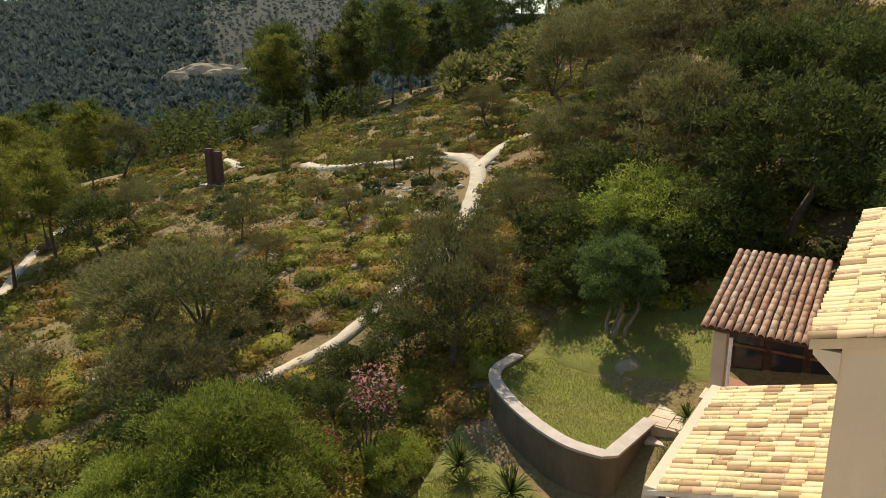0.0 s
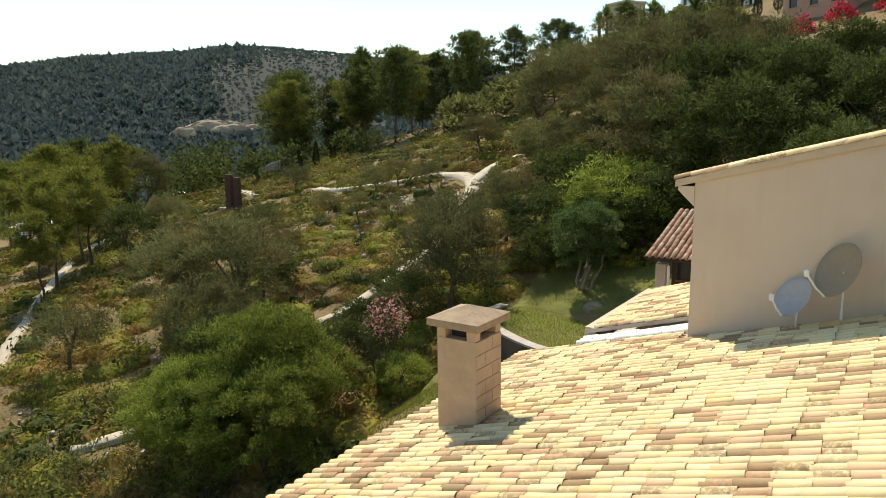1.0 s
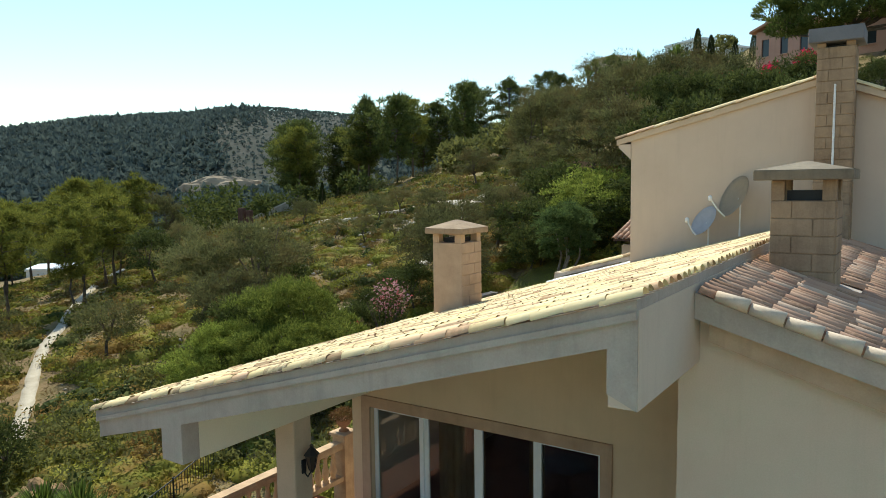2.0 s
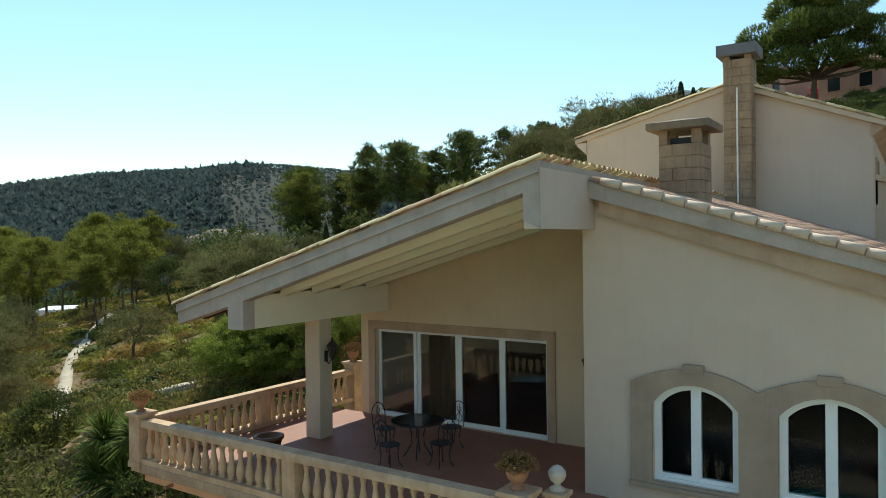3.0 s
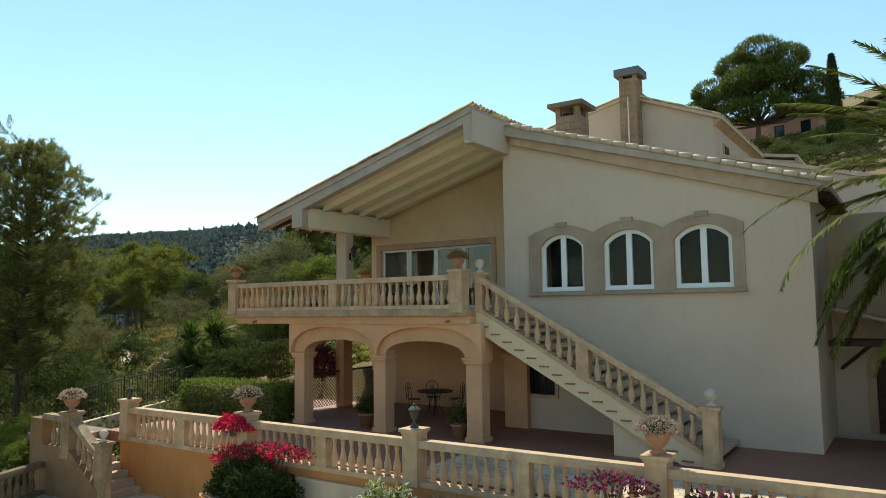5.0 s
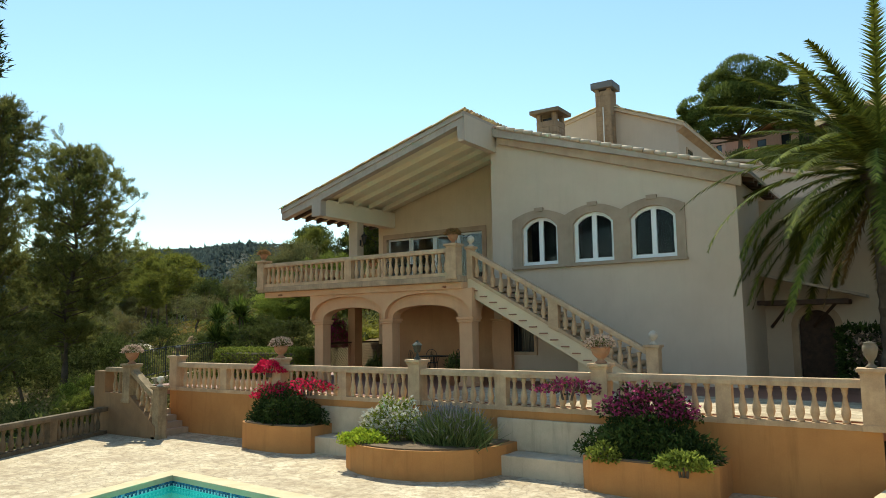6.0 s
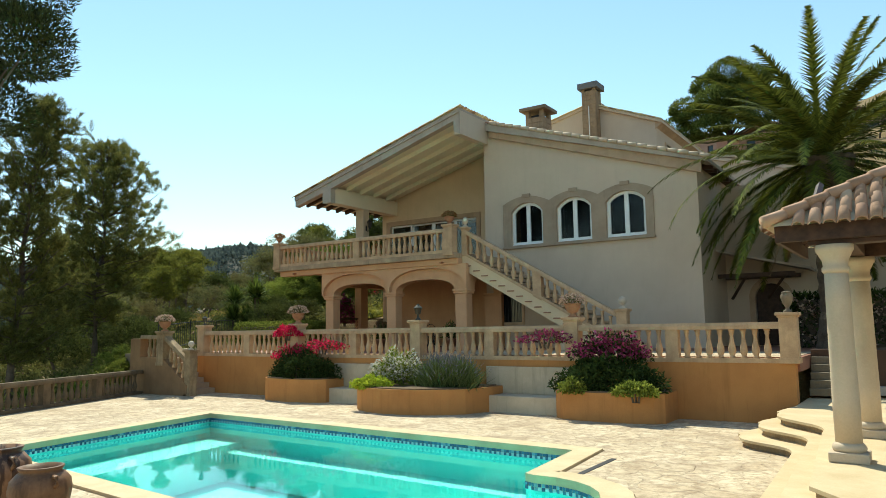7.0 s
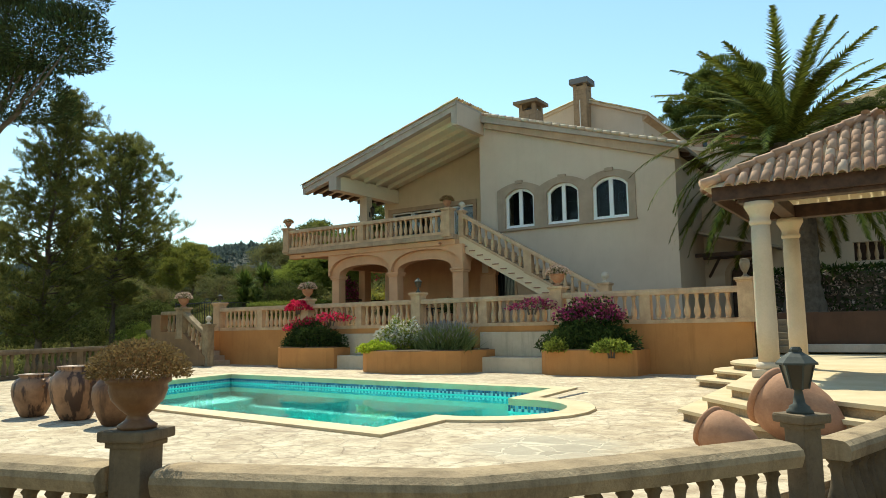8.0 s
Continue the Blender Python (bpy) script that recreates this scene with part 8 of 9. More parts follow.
def upper_woods(name, count, per, mat, label, gsd, f0, f1, u0, u1, hmin, hmax):
    """Trees on the slope above and beyond the garden: many loose clumps each."""
    g = np.random.default_rng(gsd)
    f, u = f0 + (f1 - f0) * g.random(count), u0 + (u1 - u0) * g.random(count)
    x, y = 6 + f * FWD[0] + u * f * RGT[0], -10 + f * FWD[1] + u * f * RGT[1]
    free = np.ones(count, bool)
    for cx_, cy_, cr in ((-110, 51, 13), (-96, 44, 11), (-195, 137, 16), (-172, 120, 20), (-66, 60, 9)):
        free &= np.hypot(x - cx_, y - cy_) > cr
    x, y = x[free], y[free]
    count = len(x)
    z = height(x, y)
    h = hmin + (hmax - hmin) * g.random(count)
    w = h * (0.42 + 0.22 * g.random(count))
    idx = np.repeat(np.arange(count), per)
    n = len(idx)
    lump = unit(g.normal(size=(count * 9, 3))).reshape(count, 9, 3)
    pick = g.integers(0, 9, n)
    c = lump[idx, pick]
    c[:, 2] = 0.15 + 0.85 * np.abs(c[:, 2])
    o = unit(g.normal(size=(n, 3)))
    p = np.stack([x, y, z + h * 0.30], 1)[idx] + (c * 0.62 + o * 0.34) * np.stack([w, w, h * 0.62], 1)[idx]
    v, q = leaves_np(p, o + np.array((0, 0, 0.4)), 0.55, 0.34, g)
    solid(name, np_mesh(name, v, q), mat, label, "woods", "stuff")


upper_woods("hillside_trees", 300, 330, L_SHRUB, "dark green trees covering the slope above the garden", 61, 78, 175, 0.02, 0.40, 1.9, 4.4)
upper_woods("valley_trees", 300, 240, L_PINE, "pine trees on the lower slope towards the valley", 67, 88, 190, -0.75, -0.08, 3.5, 8.0)

# ---- furniture on the balcony and in the loggia ----
def iron_chair():
    c = thing("iron_chair", (0, 0, 0), "black wrought-iron chair with scrolled back", "chair", "iron chairs")
    bm = lathe([(0.02, 0.435), (0.20, 0.435), (0.215, 0.445), (0.20, 0.455), (0.02, 0.455)], 16)
    part("seat", bm, M_IRON, c)
    for a in (45, 135, 225, 315):
        x, y = math.cos(math.radians(a)), math.sin(math.radians(a))
        part("leg", tube([(0.19 * x, 0.19 * y, 0.44), (0.16 * x, 0.16 * y, 0.26), (0.18 * x, 0.18 * y, 0.10), (0.25 * x, 0.25 * y, 0.0)], 0.011, 6), M_IRON, c)
    hoop = [(-0.18 + 0.0, -0.17, 0.45)] + [(-0.20 * math.cos(t), -0.20 - 0.03 * math.sin(t), 0.72 + 0.22 * math.sin(t)) for t in np.linspace(0, math.pi, 11)] + [(0.18, -0.17, 0.45)]
    back = tube(hoop, 0.011, 6)
    for sx in (1, -1):                    # two scrolls inside the hoop
        tube([(sx * (0.01 + 0.085 * math.sin(t) * (1 - 0.05 * t)), -0.215, 0.50 + 0.062 * t) for t in np.linspace(0.0, 5.2, 14)], 0.008, 5, back)
    tube([(0, -0.2, 0.45), (0, -0.22, 0.88)], 0.008, 5, back)
    part("backrest", back, M_IRON, c)
    return c


def iron_table(x, y, z, r, label, top_mat):
    t = thing("iron_table", (x, y, z), label, "table")
    T = Matrix.Translation((x, y, z))
    part("tabletop", lathe([(0.02, 0.72), (r, 0.72), (r, 0.738), (0.02, 0.738)], 28, T), top_mat, t)
    part("rim", lathe([(r, 0.705), (r + 0.015, 0.712), (r + 0.015, 0.735), (r, 0.735)], 28, T), M_IRON, t)
    for a in range(4):
        c, s = math.cos(a * math.pi / 2 + 0.5), math.sin(a * math.pi / 2 + 0.5)
        part("leg", tube([T @ Vector((0.36 * r * c, 0.36 * r * s, 0.72)), T @ Vector((0.12 * c, 0.12 * s, 0.45)), T @ Vector((0.13 * c, 0.13 * s, 0.25)), T @ Vector((0.45 * r * c + 0.05 * c, 0.45 * r * s + 0.05 * s, 0.0))], 0.014, 6), M_IRON, t)


TX, TY = 0.0, -0.30
iron_table(TX, TY, ZB + 0.006, 0.52, "round wrought-iron table with a glass top", M_GLASS)
chair = iron_chair()
first = True
for (cx, cy, cz, tx, ty) in ((-0.85, -0.25, ZB + 0.006, TX, TY), (-0.05, -1.15, ZB + 0.006, TX, TY), (0.72, -0.55, ZB + 0.006, TX, TY), (0.25, 0.55, ZB + 0.006, TX, TY),
                             (-0.22, 0.25, ZT, 0.5, 0.4), (0.0, 1.0, ZT, 0.5, 0.4), (0.95, 0.98, ZT, 0.5, 0.4)):
    yaw = math.degrees(math.atan2(ty - cy, tx - cx)) - 90
    m = pose(cx, cy, cz, 0, 0, yaw)
    if first:
        chair.matrix_basis, first = m, False
    else:
        copy_thing(chair, m)
iron_table(0.5, 0.4, ZT, 0.56, "round black iron table in the loggia", M_IRON)
bxp = thing("floor_planter", (-2.75, -1.7, ZB + 0.006), "low square terracotta planter on the balcony floor", "planter")
part("box", lathe([(0.20, 0), (0.28, 0.30), (0.31, 0.30), (0.31, 0.36), (0.24, 0.36), (0.22, 0.25)], 16, Matrix.Translation((-2.75, -1.7, ZB + 0.006))), M_CLAYDARK, bxp, "", True)


def wall_lantern(x, y, z, ox, oy, label):
    """A black carriage lantern on a scrolled bracket; ox, oy is the way out from the wall."""
    w = thing("wall_lantern", (x, y, z), label, "lantern", "wall lanterns")
    part("back_plate", bx(x - 0.05, x + 0.05, y - 0.05, y + 0.05, z - 0.12, z + 0.12, bevel=0.02), M_IRON, w)
    part("bracket", tube([(x, y, z - 0.06), (x + ox * 0.12, y + oy * 0.12, z - 0.16), (x + ox * 0.22, y + oy * 0.22, z - 0.02)], 0.014, 6), M_IRON, w)
    T = Matrix.Translation((x + ox * 0.22, y + oy * 0.22, z))
    part("glass", lathe([(0.05, 0), (0.10, 0.24)], 6, T), M_MILK, w)
    for i in range(6):
        a = math.pi * i / 3
        part("rib", tube([T @ Vector((0.052 * math.cos(a), 0.052 * math.sin(a), 0)), T @ Vector((0.102 * math.cos(a), 0.102 * math.sin(a), 0.24))], 0.009, 4), M_IRON, w)
    part("cap", lathe([(0.13, 0.235), (0.13, 0.25), (0.06, 0.33), (0.025, 0.36), (0.03, 0.40), (0.01, 0.42)], 6, T), M_IRON, w)
    part("base", lathe([(0.02, -0.06), (0.055, -0.01), (0.055, 0.0)], 6, T), M_IRON, w)


wall_lantern(-2.56, -0.22, 6.55, 1, 0.0, "black wall lantern on the balcony column")
wall_lantern(3.57, 0.35, 6.60, -1, 0.0, "black wall lantern on the balcony side wall")
wall_lantern(4.2, -0.70, 3.75, 0.3, -1, "small black lantern on the loggia pilaster")


def floor_pot(x, y, k, label):
    p = thing("potted_plant", (x, y, ZT), label, "potted plant", "terrace pots")
    part("pot", lathe([(0.13 * k, 0), (0.19 * k, 0.30 * k), (0.22 * k, 0.30 * k), (0.22 * k, 0.36 * k), (0.17 * k, 0.36 * k), (0.15 * k, 0.28 * k)], 18, Matrix.Translation((x, y, ZT))), M_CLAY, p, "", True)
    g = np.random.default_rng(int(abs(x * 50)) + 9)
    o = unit(g.normal(size=(360, 3)))
    o[:, 2] = np.abs(o[:, 2]) * 1.6
    v, q = leaves_np(np.array((x, y, ZT + 0.40 * k)) + o * 0.30 * k * (0.3 + 0.7 * g.random((360, 1))), o, 0.13, 0.05, g)
    part("foliage", np_mesh("foliage", v, q), L_DARK, p)
    for i in range(5):
        a = i * 1.3
        part("stem", tube([(x, y, ZT + 0.3 * k), (x + 0.12 * math.cos(a), y + 0.12 * math.sin(a), ZT + 0.85 * k)], 0.008, 4), M_TRUNK, p)


floor_pot(0.16, -2.6, 1.1, "leafy plant in a terracotta pot by the loggia pillar")
floor_pot(3.50, -2.85, 1.1, "flowering plant in a terracotta pot by the loggia pillar")
floor_pot(-0.4, -1.9, 0.8, "small plant in a terracotta pot in the loggia")

# purple creeper hanging at the loggia's side
mound("bougainvillea", -3.85, -0.15, 2.45, 0.35, 0.65, 1.1, 1500, [(L_PURPLE, 0.7, "blossom", 0.0), (L_DARK, 0.3, "foliage", 0.0)], "dark purple bougainvillea beside the lattice", "flowering shrub", 0.12, 0.09)

# ---- iron fence along the garden edge ----
fence = thing("iron_fence", (-9.2, -2.4, 1.5), "black iron railing along the garden edge", "fence")
FP = [(-7.9, -6.6, 1.45), (-8.6, -4.6, 1.6), (-10.0, -0.4, 1.75), (-11.4, 3.4, 2.0), (-12.6, 7.0, 2.5)]
part("wall", bar((-7.9, -6.6), (-10.0, -0.4), 1.0, 1.2, 0.24, 0.42), M_SHADE, fence, "low rendered fence footing")
rod = as_mesh(tube([(0, 0, 0), (0, 0, 1.0)], 0.010, 5), M_IRON, "bar")
for a, b in zip(FP, FP[1:]):
    a, b = Vector(a), Vector(b)
    n = int((b - a).length / 0.13)
    for i in range(n):
        p = a.lerp(b, i / n)
        part("bar", rod, None, fence, m=Matrix.Translation(p))
    for h in (0.06, 0.98):
        part("rail", tube([a + Vector((0, 0, h)), b + Vector((0, 0, h))], 0.018, 6), M_IRON, fence)
    part("post", tube([a - Vector((0, 0, 0.4)), a + Vector((0, 0, 1.05))], 0.025, 6), M_IRON, fence)
# landing by the side steps; the darker stone stands in for shade on it
solid("side_landing", bx(-7.9, -6.2, -8.0, -6.4, 0.6, ZT - 0.02, bevel=0.02), M_DARKSTONE, "stone landing at the top of the side steps, darkened for shade", "landing", "structure")
solid("landing_wall", bx(-6.9, -6.3, -8.42, -8.08, -0.3, 1.95, bevel=0.02), M_STAIRWALL, "tan rendered wall at the landing", "wall", "structure")

# ---- right side: raised bed, awning, arched door ----
# bed wall: brown render lowered in colour for the palm's shade
solid("raised_bed_wall", bx(15.0, 26.0, -4.75, -4.35, 0.2, 1.52, bevel=0.02), mottled("shaded_bed_render", (0.105, 0.058, 0.036), (0.066, 0.037, 0.023), 0.8, 40, 0.9, 0.003, 0.3), "brown rendered wall of a raised planting bed, darkened for palm shade", "wall", "structure")
solid("raised_bed", bx(15.0, 26.0, -4.35, 2.9, 0.9, 1.42), M_SOIL, "dark soil bed under the palm and hedge", "soil", "structure")
rs = thing("side_stairs", (15.6, -6.2, 0.5), "dark stone steps beside the terrace wall", "steps")
for i in range(5):
    part("step", bx(15.02, 15.75, -5.6 + 0.17 * i, -4.76, 0.5 + 0.17 * i, 0.67 + 0.17 * i, bevel=0.012), M_DARKSTONE, rs)
solid("bed_kerb", bx(15.8, 26.0, -5.02, -4.76, 0.5, 0.70, bevel=0.02), M_GREYSTONE, "low grey stone kerb along the raised bed", "kerb", "structure")
aw = thing("awning", (12.8, 2.4, 3.6), "dark timber lean-to awning on the side wall", "awning")
part("cover", prism([(11.62, 4.62), (14.45, 3.86), (14.45, 3.94), (11.62, 4.70)], 1.5, stand_y(1.45)), M_GREYSTONE, aw)
part("beam", bx(11.6, 14.0, 1.5, 1.64, 3.70, 3.84, bevel=0.01), M_WOOD, aw)
part("beam", bx(11.6, 14.0, 2.7, 2.84, 3.70, 3.84, bevel=0.01), M_WOOD, aw)
for x in (11.75, 12.95):
    part("strut", tube([(x, 2.95, 3.05), (x + 0.75, 1.57, 3.74)], 0.06, 4), M_WOOD, aw)
dr2 = thing("arched_door", (13.0, 3.1, ZT), "dark arched doorway with a stone surround", "door")
part("surround", prism(arch(12.3, 13.7, ZT, 3.15, 3.75), 0.08, stand_y(2.94), [arch(12.5, 13.5, ZT + 0.001, 3.1, 3.55)]), M_STONE, dr2)
part("leaf", prism(arch(12.5, 13.5, ZT, 3.1, 3.55), 0.05, stand_y(3.16)), M_WOOD, dr2)
vent = thing("wall_grille", (17.9, 3.0, 3.35), "row of small turned balusters in a wall opening", "grille")
for i in range(10):
    part("baluster", as_mesh(lathe([(r * 0.9, z * 0.98) for r, z in balustrade_profile(0.65)], 8, Matrix.Translation((16.75 + 0.26 * i, 3.1, 3.36))), M_BAL, "baluster", True), None, vent)
part("backing", bx(16.5, 19.3, 3.32, 3.36, 3.2, 4.1), M_WOOD, vent)
mound("rosemary", -4.15, 16.5, 4.9, 0.45, 1.0, 1.5, 2600, [(L_SHRUB, 1.0, "foliage", 0.0)], "upright rosemary beside the garden steps", "shrub", 0.16, 0.03)
mound("rosemary", 20.6, -5.9, 0.5, 0.7, 0.6, 0.9, 700, [(L_DEADFLOWER, 0.6, "blossom", 0.0), (L_DARK, 0.4, "foliage", 0.0)], "dry flowering bush beside the pavilion", "shrub")

# ---- garden pieces on the slope ----
sc = thing("steel_sculpture", (-48.2, 37.8, gz(-48.2, 37.8)), "two dark rusted steel slabs on a pale plinth", "sculpture")
z = gz(-48.2, 37.8)
part("plinth", bx(-49.3, -46.9, 37.0, 38.4, z - 0.4, z + 0.25, bevel=0.03), M_PALE, sc)
part("slab", bx(-48.9, -48.2, 37.5, 37.9, z + 0.2, z + 3.2, bevel=0.03), M_RUST, sc)
part("slab", bx(-47.9, -47.3, 37.6, 38.0, z + 0.2, z + 3.0, bevel=0.03), M_RUST, sc)
bd = thing("boulder", (-6.6, 20.4, 6.1), "rough brown boulder on the lawn", "boulder")
bm = bmesh.new()
bmesh.ops.create_icosphere(bm, subdivisions=3, radius=0.55)
for vv in bm.verts:
    vv.co *= 1 + 0.22 * noise.noise(vv.co * 2.2)
    vv.co.z *= 0.75
    vv.co += Vector((-6.6, 20.4, 6.25))
part("rock", bm, M_DARKSTONE, bd, "", True)
lt = thing("old_tree", (-7.6, 21.5, 6.6), "leafy tree with twisted pale trunks behind the lawn", "tree")
for dx, dy in ((0, 0), (0.3, 0.2), (-0.28, 0.25), (0.12, -0.18)):
    part("trunk", tube([(-7.6 + dx * 0.6, 21.5 + dy * 0.6, 6.4), (-7.7 + dx * 1.2, 21.5 + dy * 1.1, 7.1), (-7.5 + dx * 1.6, 21.6 + dy * 1.4, 7.8), (-7.7 + dx * 2.2, 21.7 + dy * 1.8, 8.8)], 0.085, 7, None, 0.03), M_DRIFT, lt, "", True)
g5 = np.random.default_rng(15)
v, q = crown_np(g5, 1.42, 170, 190, 0.085, 0.038, 1.05, 0.45, 0.0, 0.2, -0.7)
part("crown", np_mesh("crown", v + np.array((-7.6, 21.7, 8.75)), q), L_LAWNTREE, lt)


def turf(name, outline, lift, count, gsd, label):
    """Short blades of grass over a lawn; lift(x, y) is its height."""
    g = np.random.default_rng(gsd)
    P = np.array(outline)
    lo, hi = P.min(0), P.max(0)
    xy = lo + (hi - lo) * g.random((count * 3, 2))
    inside = np.zeros(len(xy), bool)
    for (xa, ya), (xb, yb) in zip(P, np.roll(P, -1, 0)):
        cross = (ya > xy[:, 1]) != (yb > xy[:, 1])
        inside ^= cross & (xy[:, 0] < (xb - xa) * (xy[:, 1] - ya) / (yb - ya + 1e-9) + xa)
    xy = xy[inside][:count]
    z = np.array([lift(px, py) for px, py in xy])
    v, q = leaves_np(np.column_stack([xy, z]), np.tile((0.0, 0.0, 1.0), (len(xy), 1)), 0.075, 0.02, g, 0, 0.55)
    solid(name, np_mesh(name, v, q), L_TURF, label, "grass", "stuff")


turf("lawn_grass", LAWN, lambda x, y: 6.09, 17000, 71, "short sunlit grass of the upper lawn")
turf("lower_grass", [(-10.6, 16.6), (-9.4, 15.6), (-7.8, 14.9), (-6.0, 14.2), (-5.2, 12.0), (-6.5, 9.6), (-9.2, 9.4), (-10.4, 11.5)], lambda x, y: gz(x, y) + 0.2, 22000, 73, "patchy grass of the lower lawn")
turf("bank_grass", [(-10.4, 20.2), (-4.2, 20.2), (-4.2, 25.2), (-10.4, 25.2)], lambda x, y: max(gz(x, y) + 0.08, 6.0), 14000, 75, "grass on the bank behind the lawn")


def rocks(name, centre, spread, count, size, label):
    """Loose pale stones scattered over a patch of slope."""
    g = np.random.default_rng(count)
    V, T, n = [], [], 0
    base = bmesh.new()
    bmesh.ops.create_icosphere(base, subdivisions=1, radius=1.0)
    bv = np.array([tuple(p.co) for p in base.verts])
    bt_ = np.array([[p.index for p in f.verts] for f in base.faces])
    base.free()
    for _ in range(count):
        x, y = centre[0] + spread[0] * g.normal(), centre[1] + spread[1] * g.normal()
        s = size * (0.4 + g.random())
        V.append(bv * s * np.array((1, 0.8, 0.5)) * (1 + 0.25 * g.normal(size=bv.shape)) + np.array((x, y, gz(x, y) + 0.05)))
        T.append(bt_ + n)
        n += len(bv)
    solid(name, np_mesh(name, np.concatenate(V), None, np.concatenate(T)), M_PALE, label, "rocks", "stuff")


rocks("loose_rocks", (-26, 26), (5, 4), 150, 0.18, "pale loose stones on the slope")
rocks("path_rocks", (-24, 33), (3.5, 3), 160, 0.24, "pale stones beside the path")
rocks("upper_rocks", (-33, 78), (2.5, 2.0), 50, 0.8, "pale boulders on the upper slope")
rocks("lower_rocks", (-19, 9), (4, 3), 120, 0.15, "pale stones below the big bush")

# ---- neighbouring houses ----
def villa(name, x, y, z, w, d, h, yaw, mat, label, roof_mat=None, flat_roof=False, cols=3):
    """A distant house: walls with real openings on the near side, panes, a roof and a parapet."""
    hs = thing(name, (x, y, z), label, "house")
    M = pose(x, y, z, 0, 0, yaw)
    step = w / cols
    holes = [[(-w / 2 + step * (i + 0.3), h * 0.35), (-w / 2 + step * (i + 0.7), h * 0.35), (-w / 2 + step * (i + 0.7), h * 0.78), (-w / 2 + step * (i + 0.3), h * 0.78)] for i in range(cols)]
    part("wall", prism([(-w / 2, -2), (w / 2, -2), (w / 2, h), (-w / 2, h)], 0.3, M @ stand_y(-d / 2), holes), mat, hs)
    for x0, x1, y0, y1 in ((-w / 2, -w / 2 + 0.3, -d / 2 + 0.3, d / 2), (w / 2 - 0.3, w / 2, -d / 2 + 0.3, d / 2), (-w / 2 + 0.3, w / 2 - 0.3, d / 2 - 0.3, d / 2)):
        part("wall", bx(x0, x1, y0, y1, -2, h, m=M), mat, hs)
    for hole in holes:
        win = part("window", prism([(hole[0][0], hole[0][1]), (hole[1][0], hole[1][1]), (hole[2][0], hole[2][1]), (hole[3][0], hole[3][1])], 0.05, M @ stand_y(-d / 2 + 0.15)), bpy.data.materials["shaded_glass"], hs)
        part("sill", bx(hole[0][0] - 0.1, hole[1][0] + 0.1, -d / 2 - 0.1, -d / 2 + 0.1, hole[0][1] - 0.12, hole[0][1], m=M), mat, win)
    if flat_roof:
        part("roof", bx(-w / 2 - 0.2, w / 2 + 0.2, -d / 2 - 0.2, d / 2 + 0.2, h, h + 0.35, bevel=0.05, m=M), mat, hs)
    else:
        rf = part("roof", prism([(-w / 2 - 0.6, h - 0.1), (0, h + w * 0.16), (w / 2 + 0.6, h - 0.1), (w / 2 + 0.6, h + 0.08), (0, h + w * 0.16 + 0.2), (-w / 2 - 0.6, h + 0.08)], d + 1.0, M @ stand_y(-d / 2 - 0.5)), roof_mat, hs)
        n = int((d + 1) / 0.45)
        for i in range(n):
            yy = -d / 2 - 0.5 + (i + 0.5) * (d + 1) / n
            for sx in (1, -1):
                part("roof_roll", tube([M @ Vector((0, yy, h + w * 0.16 + 0.25)), M @ Vector((sx * (w / 2 + 0.6), yy, h + 0.12))], 0.13, 5), roof_mat, rf)
    return hs


M_PINKWALL = mottled("rose_plaster", (0.55, 0.33, 0.24), (0.46, 0.27, 0.19), 0.5, 30, 0.9, 0.003, 0.2)
villa("hillside_villa", -5.6, 80.0, 23.3, 7, 6, 4.4, -28, M_PINKWALL, "rose plastered villa with a terrace among trees", M_TILE2)
villa("hillside_villa", 3.8, 72.0, 22.6, 6, 6, 3.2, -20, M_PINKWALL, "rose plastered villa with a tiled roof behind the pine", M_TILE2, cols=2)
villa("hillside_villa", 12.9, 66.0, 21.0, 8, 6, 2.9, -8, M_PINKWALL, "rose plastered villa with a low gable and dark porch", M_RUST, cols=2)
villa("white_villa", -24.6, 110.0, 29.8, 7.4, 6, 3.0, -30, M_WHITE, "white flat-roofed villa on the ridge", None, True, 4)
villa("white_villa", -18.6, 107.0, 28.5, 4.4, 4, 2.3, -30, M_WHITE, "small white villa on the ridge", None, True, 3)
villa("white_villa", -37.4, 108.0, 26.0, 4.4, 4, 5.6, -30, M_CREAM, "low cream house below the ridge", None, True, 2)
# boundary wall at the end of the garden
bw = thing("boundary_wall", (-72, 61, 5), "pale rendered boundary wall at the end of the garden", "wall", kind="structure")
part("wall", bar((-75.2, 60.7), (-66.4, 62.1), 4.6, 7.8, 0.4, 1.5), M_PALE, bw)
part("coping", bar((-75.2, 60.7), (-66.4, 62.1), 6.1, 9.3, 0.55, 0.22), M_CERAMIC, bw)
qy = bmesh.new()
bmesh.ops.create_icosphere(qy, subdivisions=4, radius=1.0)
for vv in qy.verts:
    vv.co *= 1 + 0.25 * noise.noise(vv.co * 2.5) + 0.12 * noise.noise(vv.co * 7)
    vv.co = Vector((-276, 221, gz(-276, 221) - 2)) + Vector((vv.co.x * 24 * 0.831 - vv.co.y * 7 * 0.556, vv.co.x * 24 * 0.556 + vv.co.y * 7 * 0.831, vv.co.z * 9))
solid("quarry_face", qy, mottled("quarry_stone", (0.40, 0.30, 0.20), (0.25, 0.18, 0.12), 0.12, 2, 0.95, 0.2), "pale ochre cut of a quarry at the foot of the hill", "quarry", "structure")
eb = bmesh.new()
bmesh.ops.create_icosphere(eb, subdivisions=4, radius=1.0)
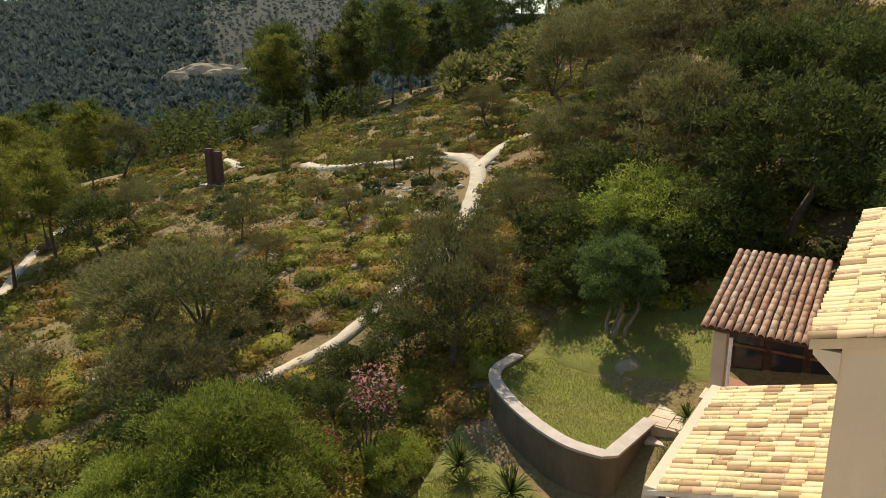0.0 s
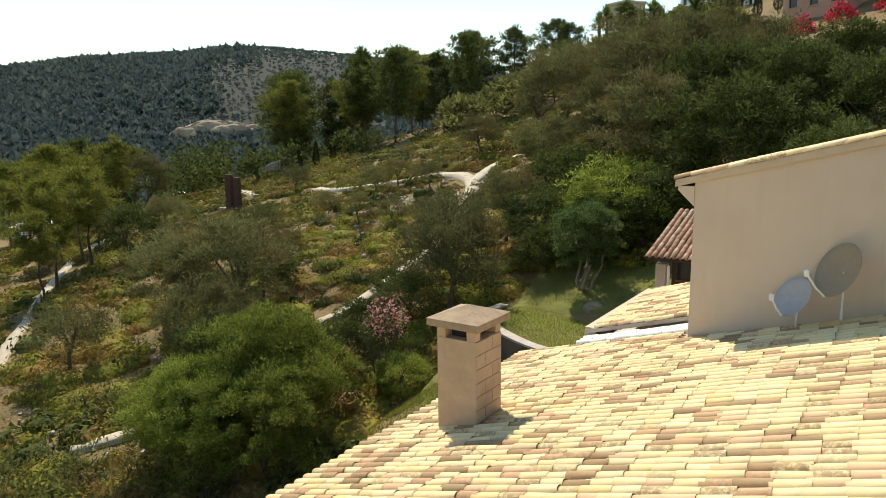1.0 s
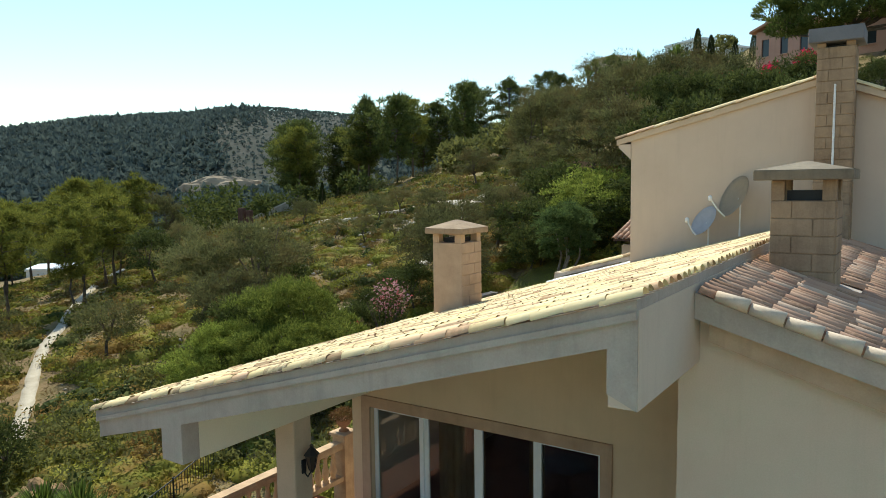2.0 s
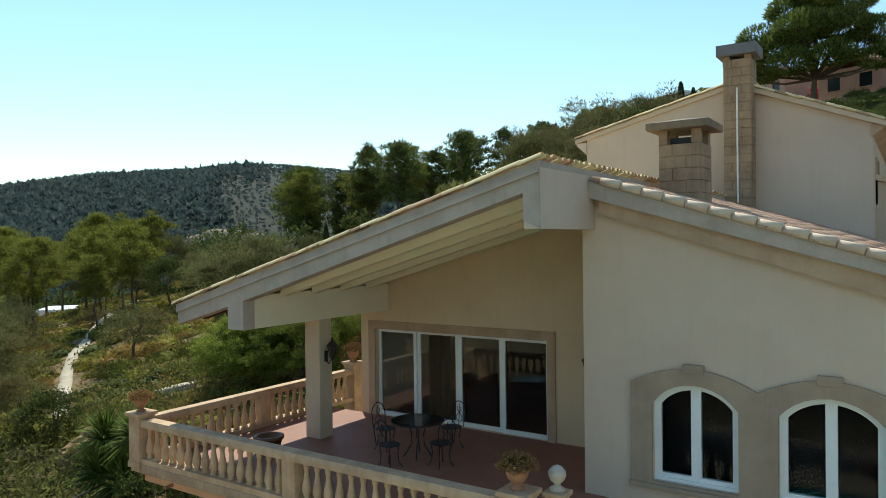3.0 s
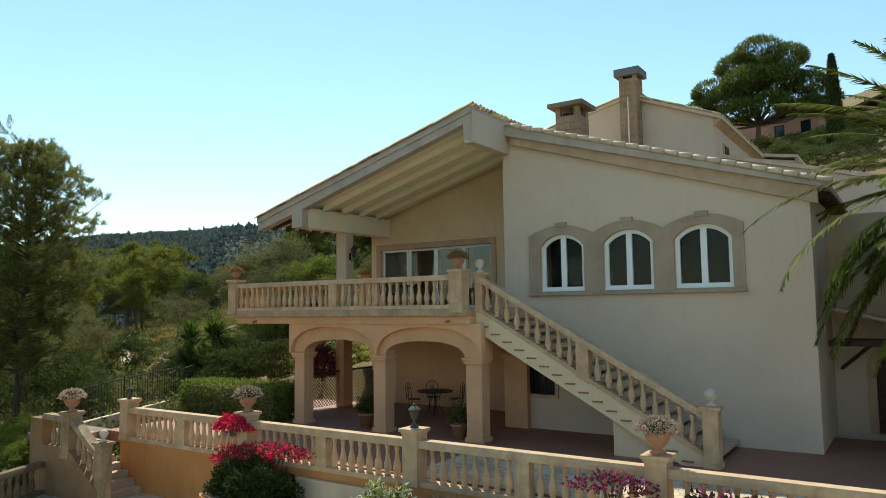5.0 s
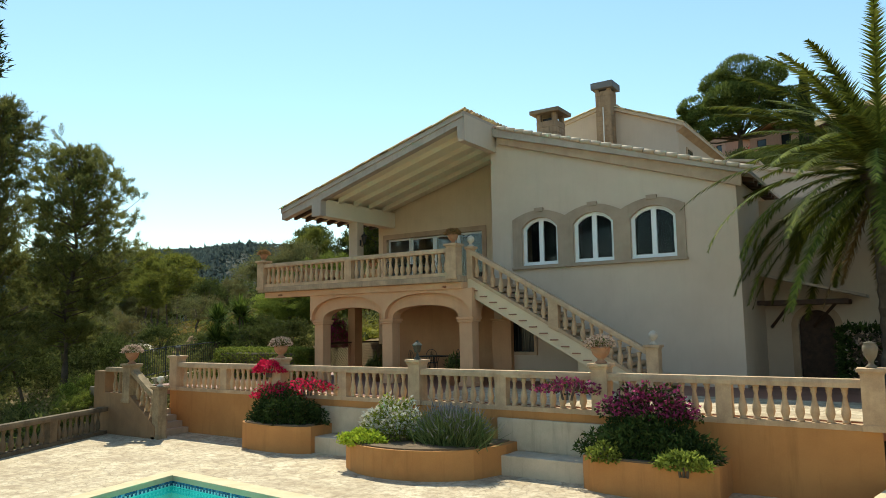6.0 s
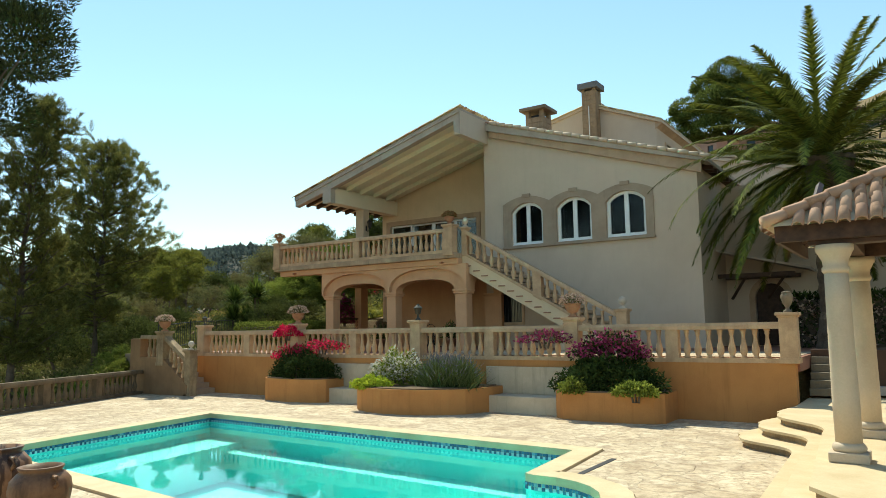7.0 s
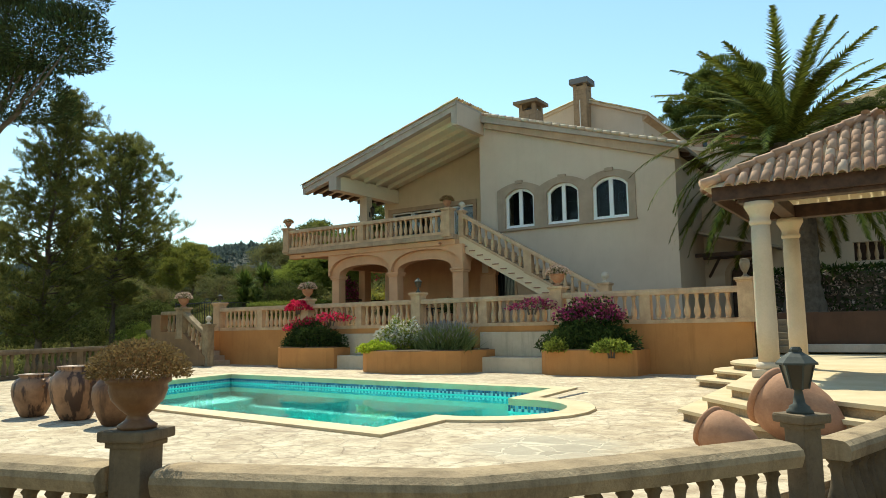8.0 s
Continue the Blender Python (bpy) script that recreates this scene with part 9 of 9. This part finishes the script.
for vv in eb.verts:
    vv.co *= 1 + 0.3 * noise.noise(vv.co * 1.8) + 0.12 * noise.noise(vv.co * 6)
    vv.co = Vector((-14.9, 1.6, gz(-14.9, 1.6))) + Vector((vv.co.x * 1.3, vv.co.y * 0.9, vv.co.z * 1.2))
solid("earth_bank", eb, mottled("ochre_earth", (0.38, 0.235, 0.11), (0.22, 0.13, 0.06), 1.6, 12, 0.95, 0.04), "cut bank of bare ochre earth among shrubs", "earth bank", "structure")
villa("valley_house", -110.0, 51.0, gz(-110, 51) - 1.0, 8, 6, 3.0, -40, M_WHITE, "white house in the valley", None, True, 4)
villa("valley_house", -195.0, 137.0, gz(-195, 137) + 2, 9, 6, 3.2, -40, M_WHITE, "small white house across the valley", None, True, 3)
for x, y, zt, k in ((-21.4, 88, 27.3, 2.3), (-26.7, 88, 27.2, 2.0), (-42.4, 88, 23.1, 1.6), (-33.8, 88, 26.4, 1.9), (-32, 86, 26.8, 1.9), (-25, 87, 25.9, 1.8), (-20.2, 87, 25.5, 1.9)):
    pt = spiky("fan_palm", x, y, zt, k, 150, "fan palm on the upper slope", L_YUCCA, -0.7)
    part("trunk", tube([(x, y, gz(x, y) - 0.3), (x + 0.1, y, zt)], 0.2, 7), M_TRUNK, pt)
for x, y in ((-4, 72), (-7, 70), (-11, 71), (0, 71.5)):
    mound("bougainvillea", x, y, gz(x, y), 1.3, 1.0, 1.6, 500, [(L_RED, 0.7, "blossom", 0.0), (L_DARK, 0.3, "foliage", 0.0)], "red bougainvillea on the upper slope", "flowering shrub", 0.3, 0.2)
pole = thing("lamp_post", (-40, 76, gz(-40, 76)), "slim dark lamp post on the slope", "lamp post")
part("pole", tube([(-40, 76, gz(-40, 76) - 0.3), (-40, 76, gz(-40, 76) + 7.5)], 0.10, 6), M_IRON, pole)
part("head", bx(-40.3, -39.7, 75.8, 76.2, gz(-40, 76) + 7.4, gz(-40, 76) + 7.6, bevel=0.03), M_IRON, pole)
# garden terraces of bare earth under the big olives
for x, y, w in ((-15.2, 44.6, 3.0), (-10.0, 45.0, 2.0)):
    zz = gz(x, y)
    solid("earth_terrace", prism([(x - w / 2, y - 1.2), (x + w / 2, y - 1.0), (x + w / 2, y + 1.2), (x - w / 2, y + 1.0)], 0.6, flat(zz - 0.2)), mottled("red_earth", (0.42, 0.24, 0.15), (0.30, 0.17, 0.10), 1.5, 20, 0.95, 0.02) if x < -12 else bpy.data.materials["red_earth"], "red earth garden terrace with a stone edge", "terrace", "structure")
